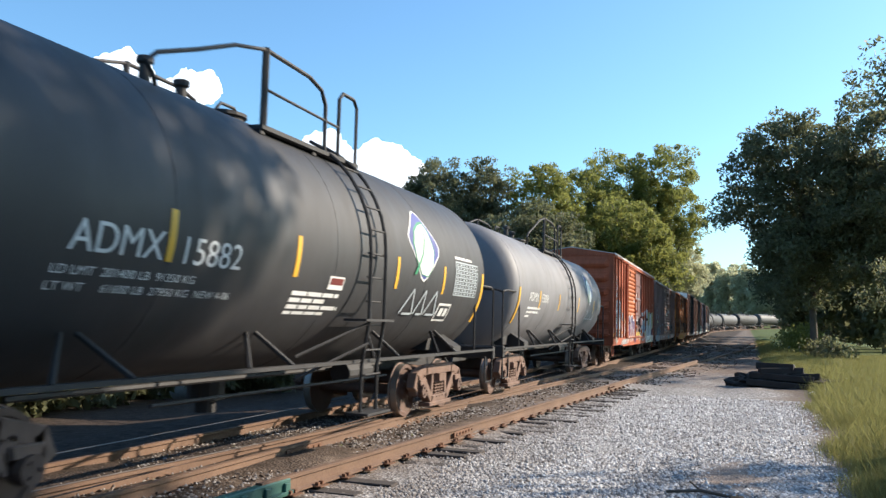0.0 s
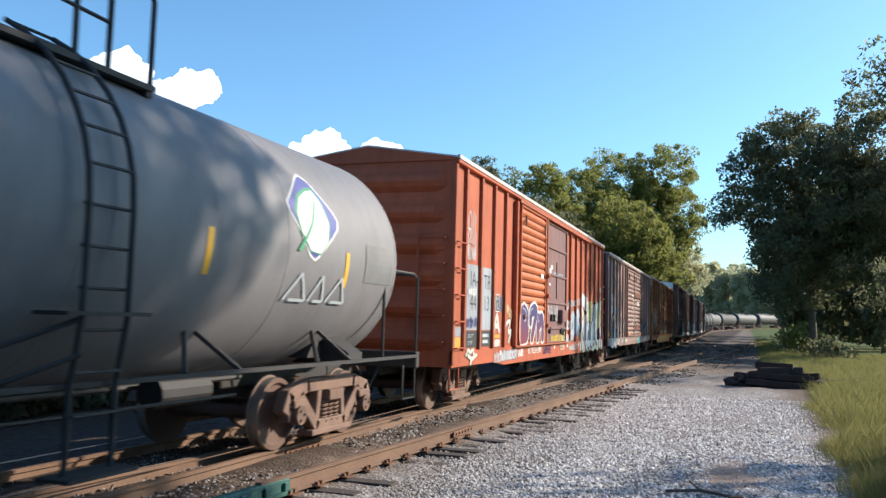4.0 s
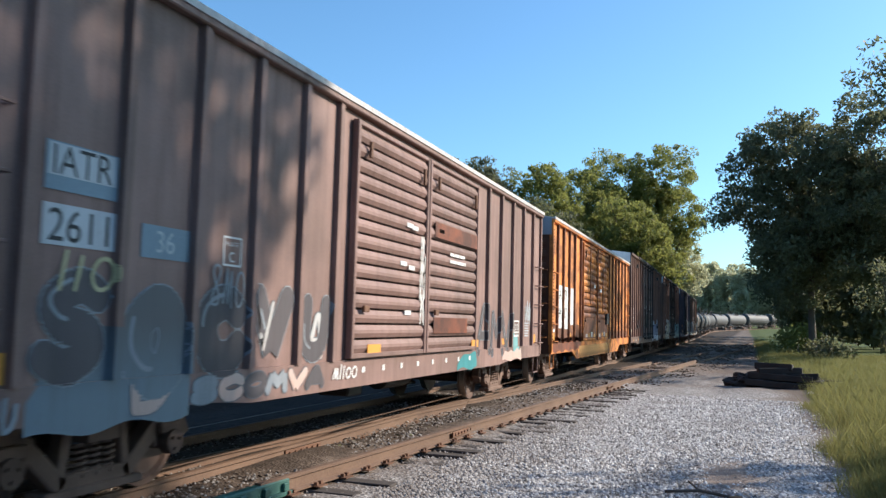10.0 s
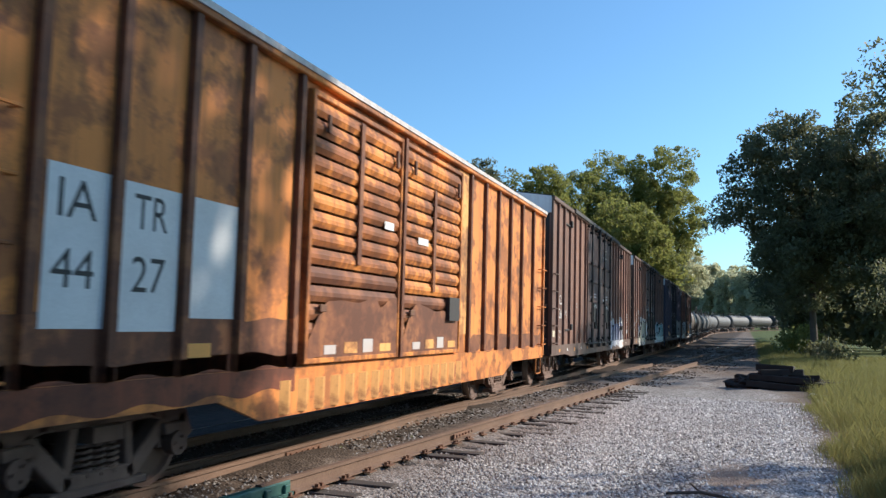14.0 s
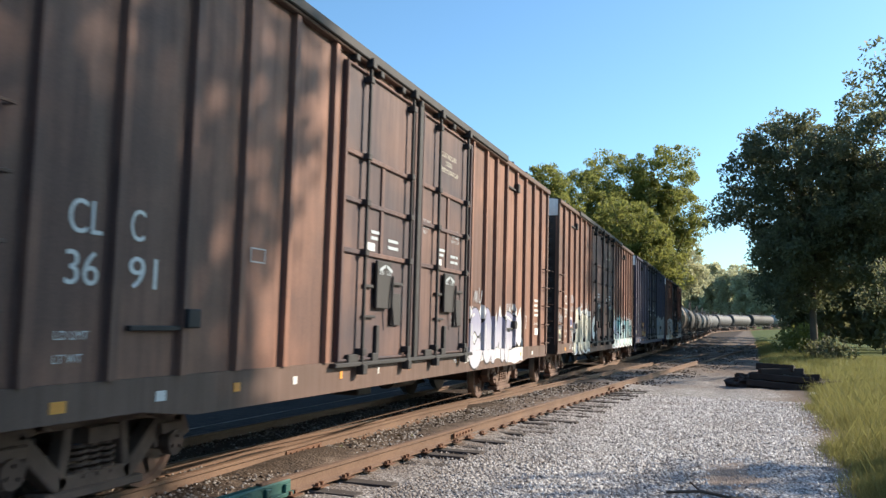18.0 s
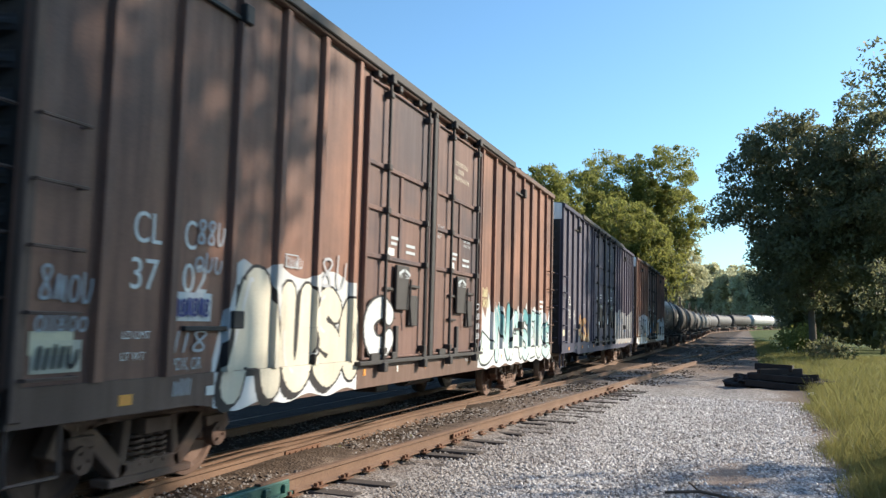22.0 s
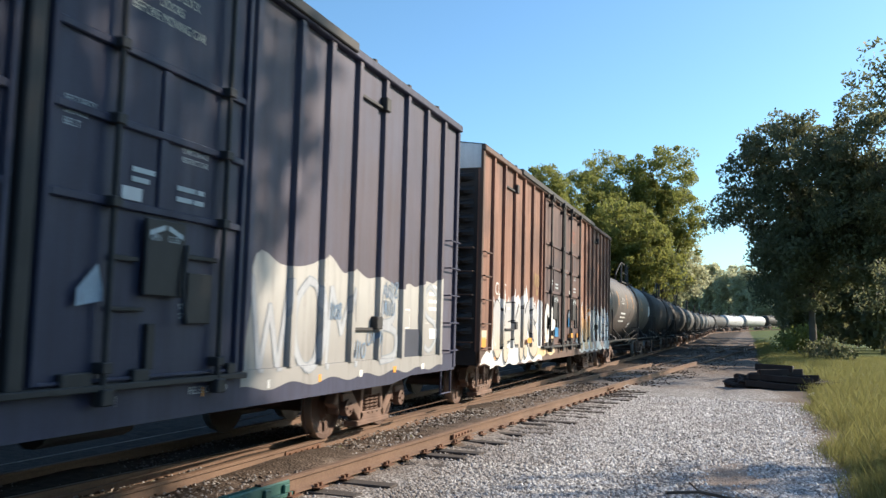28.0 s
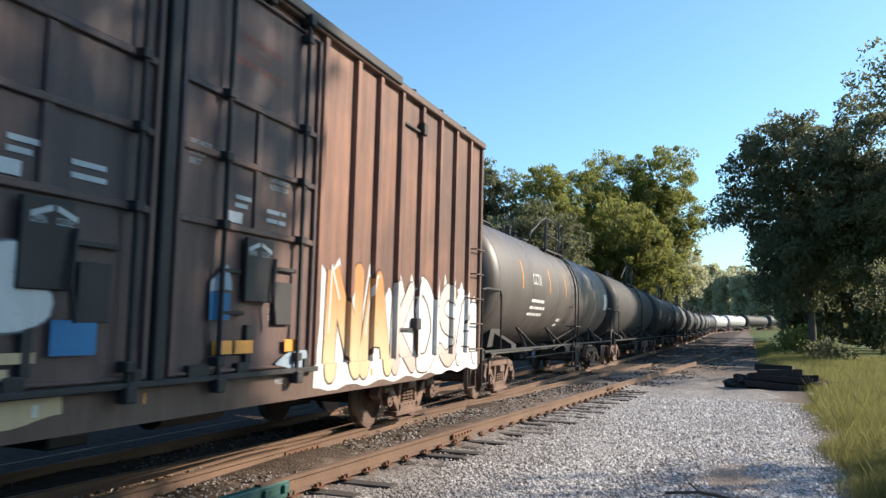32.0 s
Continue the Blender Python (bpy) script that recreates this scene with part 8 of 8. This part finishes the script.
def build_clods():
    """Clods, bits of brush and rubble on the dirt between the tracks."""
    rs = np.random.RandomState(21)
    n, n2 = 9000, 3500
    y = 21 + 75 * rs.uniform(0, 1, n) ** 1.4
    x = rs.uniform(-4.8, -3.0, n) + np.clip((y - 21) * 0.13, 0, 4.6) * rs.uniform(0, 1, n) + 0.01 * y
    y = np.concatenate([y, 5 + 26 * rs.uniform(0, 1, n2) ** 1.2])
    x = np.concatenate([x, rs.uniform(-7.2, -4.3, n2) + 0.06 * (y[n:] - 5) * rs.uniform(0, 1, n2)])
    n += n2
    z = np.array([ground_z(a, b) + fill(a, b) for a, b in zip(x, y)])
    s = rs.uniform(0.008, 0.026, n) * (0.7 + 0.016 * y)
    a = rs.normal(size=(n, 3)) * np.array([1, 1, 0.35])
    a /= np.linalg.norm(a, axis=1, keepdims=True)
    b = np.cross(a, rs.normal(size=(n, 3)))
    b /= np.linalg.norm(b, axis=1, keepdims=True)
    b[:, 2] = np.abs(b[:, 2]) + 0.4
    p = np.stack([x, y, z + 0.01], axis=1)
    s = s[:, None]
    v = np.stack([p - a * s * 2, p + b * s * 0.9 + a * s * 0.3, p + a * s * 2, p - np.array([0, 0, 1]) * s * 0.5], axis=1)
    m = Nodes("dirt_clods")
    geo = m.t.nodes.new("ShaderNodeNewGeometry")
    col = m.ramp(geo.outputs["Random Per Island"], [(0.0, (0.06, 0.044, 0.034)), (0.6, (0.15, 0.115, 0.09)), (0.92, (0.28, 0.23, 0.19)), (1.0, (0.13, 0.13, 0.06))])
    tagged(part_of("clod", quads("clod", v), m.done(col, 0.95)), "brown dirt clods and scraps of brush", "rubble", kind="stuff")


def build_clutter():
    rnd = random.Random(8)
    for k, (x, y, z, rz, ln) in enumerate(((1.25, 27.0, -0.10, 4, 1.9), (1.35, 27.3, -0.10, 1, 2.2), (1.40, 27.6, -0.10, -3, 2.2), (1.30, 27.9, -0.10, 2, 2.0), (1.30, 27.2, 0.11, 3, 1.8), (1.45, 27.5, 0.11, -2, 1.9), (1.40, 27.8, 0.11, 5, 1.7),
                                           (1.30, 27.4, 0.30, 12, 1.3), (1.15, 27.6, 0.42, -14, 1.1), (2.75, 29.6, -0.08, -18, 1.5), (2.45, 28.3, -0.06, 14, 1.4))):
        bm = bmesh.new()
        box(bm, -ln / 2, ln / 2, -0.12, 0.12, -0.10, 0.10, 0.02)
        ob = part("discarded_tie", bm, TIE_DARK)
        ob.matrix_basis = pose(x, y, z, rnd.uniform(-6, 6), rnd.uniform(-4, 4), rz + rnd.uniform(-6, 6))
        tagged(ob, "dark discarded timber railway tie in a heap", "railway tie", "heap of old ties")
    for x, y, rx, ry, rz, seed in ((0.55, 27.6, 0.75, 0.55, 0.42, 1.0), (1.35, 27.8, 0.95, 0.6, 0.52, 4.0), (2.1, 27.9, 0.6, 0.5, 0.36, 9.0)):
        bm = bmesh.new()
        bmesh.ops.create_icosphere(bm, subdivisions=4, radius=1)
        for v in bm.verts:
            p = v.co.copy()
            f = 1 + 0.35 * noise.noise(p * 2.2 + Vector((seed, 0, 0))) + 0.25 * noise.noise(p * 6 + Vector((seed, 3, 0)))
            v.co = Vector((p.x * rx, p.y * ry, max(p.z, -0.2) * rz)) * f
        ob = part("dirt_mound", bm, TIE_DARK)
        shift(ob, x, y, ground_z(x, y) + 0.03)
        tagged(ob, "black heap of tarry dirt and broken ties", "mound")
    for k, (x, y, w, h) in enumerate(((2.05, 25.4, 0.12, 0.05), (2.2, 24.6, 0.09, 0.05))):
        bm = bmesh.new()
        bmesh.ops.create_icosphere(bm, subdivisions=2, radius=1)
        for v in bm.verts:
            v.co = Vector((v.co.x * w, v.co.y * 0.10, max(v.co.z, -0.3) * h)) + noise.noise_vector(v.co * 2) * 0.03
        ob = part("litter", bm, WHITE)
        shift(ob, x, y, ground_z(x, y) + 0.03)
        tagged(ob, "crumpled white litter at the grass edge", "litter")
    bm = bmesh.new()
    tube(bm, [(-0.35, 0, 0.03), (0.0, 0.05, 0.06), (0.30, 0.0, 0.03), (0.42, 0.10, 0.02)], 0.018, 6)
    tube(bm, [(0.0, 0.05, 0.06), (-0.12, 0.32, 0.10)], 0.012, 5)
    ob = part("fallen_branch", bm, BARK)
    shift(ob, -0.35, 9.3, ground_z(-0.35, 9.3))
    tagged(ob, "short dead branch lying on the gravel", "branch")


CLOUDS = [(-2310.0, 900.0, 150.0, 110.0, 9), (-1980.0, 850.0, 130.0, 120.0, 8), (-1370.0, 520.0, 170.0, 115.0, 9), (-1140.0, 480.0, 130.0, 105.0, 8)]


def build_clouds():
    m = Nodes("white_cloud_with_glow")
    m.done((0.94, 0.95, 0.96), 1.0, spec=0.0)
    # added glow stands in for sunlight that whitens the clouds
    m.bsdf.inputs["Emission Color"].default_value = (0.9, 0.95, 1.0, 1)
    m.bsdf.inputs["Emission Strength"].default_value = 0.5
    rs = np.random.RandomState(4)
    n_out = m.t.nodes["Material Output"]
    tr = m.t.nodes.new("ShaderNodeBsdfTranslucent")
    tr.inputs["Color"].default_value = (0.95, 0.95, 0.96, 1)
    mx = m.t.nodes.new("ShaderNodeMixShader")
    mx.inputs[0].default_value = 0.5
    m.link(m.bsdf.outputs[0], mx.inputs[1])
    m.link(tr.outputs[0], mx.inputs[2])
    m.link(mx.outputs[0], n_out.inputs["Surface"])
    for cx, cz, w, h, n in CLOUDS:
        bm = bmesh.new()
        for k in range(n):
            u = (k + 0.5) / n * 2 - 1 + rs.uniform(-0.1, 0.1)
            full = 1 - 0.7 * u * u
            r = h * full * rs.uniform(0.55, 0.95)
            at = Vector((cx + u * w, 2600.0 + rs.uniform(-30, 30), cz + rs.uniform(-0.25, 0.35) * h * full))
            g = bmesh.ops.create_icosphere(bm, subdivisions=4, radius=1.0)
            for v in g["verts"]:
                p = v.co.copy()
                f = 1 + 0.45 * noise.noise(p * 1.3 + at * 0.01) + 0.25 * noise.noise(p * 3.1 + at * 0.02) + 0.14 * noise.noise(p * 7.0 + at * 0.02)
                v.co = at + Vector((p.x * r * 1.05, p.y * r * 0.5, p.z * r * (0.95 if p.z > 0 else 0.7))) * f
        ob = part("cloud", bm, m.m, smooth=True)
        tagged(ob, "small white summer cloud", "cloud", kind="stuff")


build_ground()
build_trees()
build_grass()
build_clutter()
build_clods()
build_clouds()
build_stones()
build_tracks()

# ---- the passing train ----
RUN = [(0, -70.38), (2, -61.12), (4, -51.86), (6, -42.85), (8, -34.04), (10, -25.34), (12, -16.74), (14, -8.35), (16, 0.05), (18, 8.52), (20, 17.01), (22, 25.45), (24, 33.85), (26, 42.21), (28, 50.60), (30, 58.91), (32, 66.88)]


def run(t):
    """Metres the train has moved at t seconds, counted from 16 s."""
    i = min(max(int(t / 2), 0), len(RUN) - 2)
    (ta, sa), (tb, sb) = RUN[i], RUN[i + 1]
    return sa + (sb - sa) * (t - ta) / (tb - ta)


def motions():
    cars = [(s + long / 2, ob) for s, long, ob in BOX_CARS] + TANKS
    for s, ob in cars:
        rows = []
        for k in range(33):
            x, y, z, a = along(s - run(k))
            rows.append((float(k), pose(x, y, z, 0, 0, -a)))
        walk(ob, rows)
    for w, dy in spinning:
        rows = []
        for k in range(241):
            t = k * 32.0 / 240
            turn = math.degrees(run(t) / WHEEL_R)
            rows.append((t, pose(0, dy, WHEEL_R, turn % 360, 0, 0)))
        walk(w, rows)


motions()
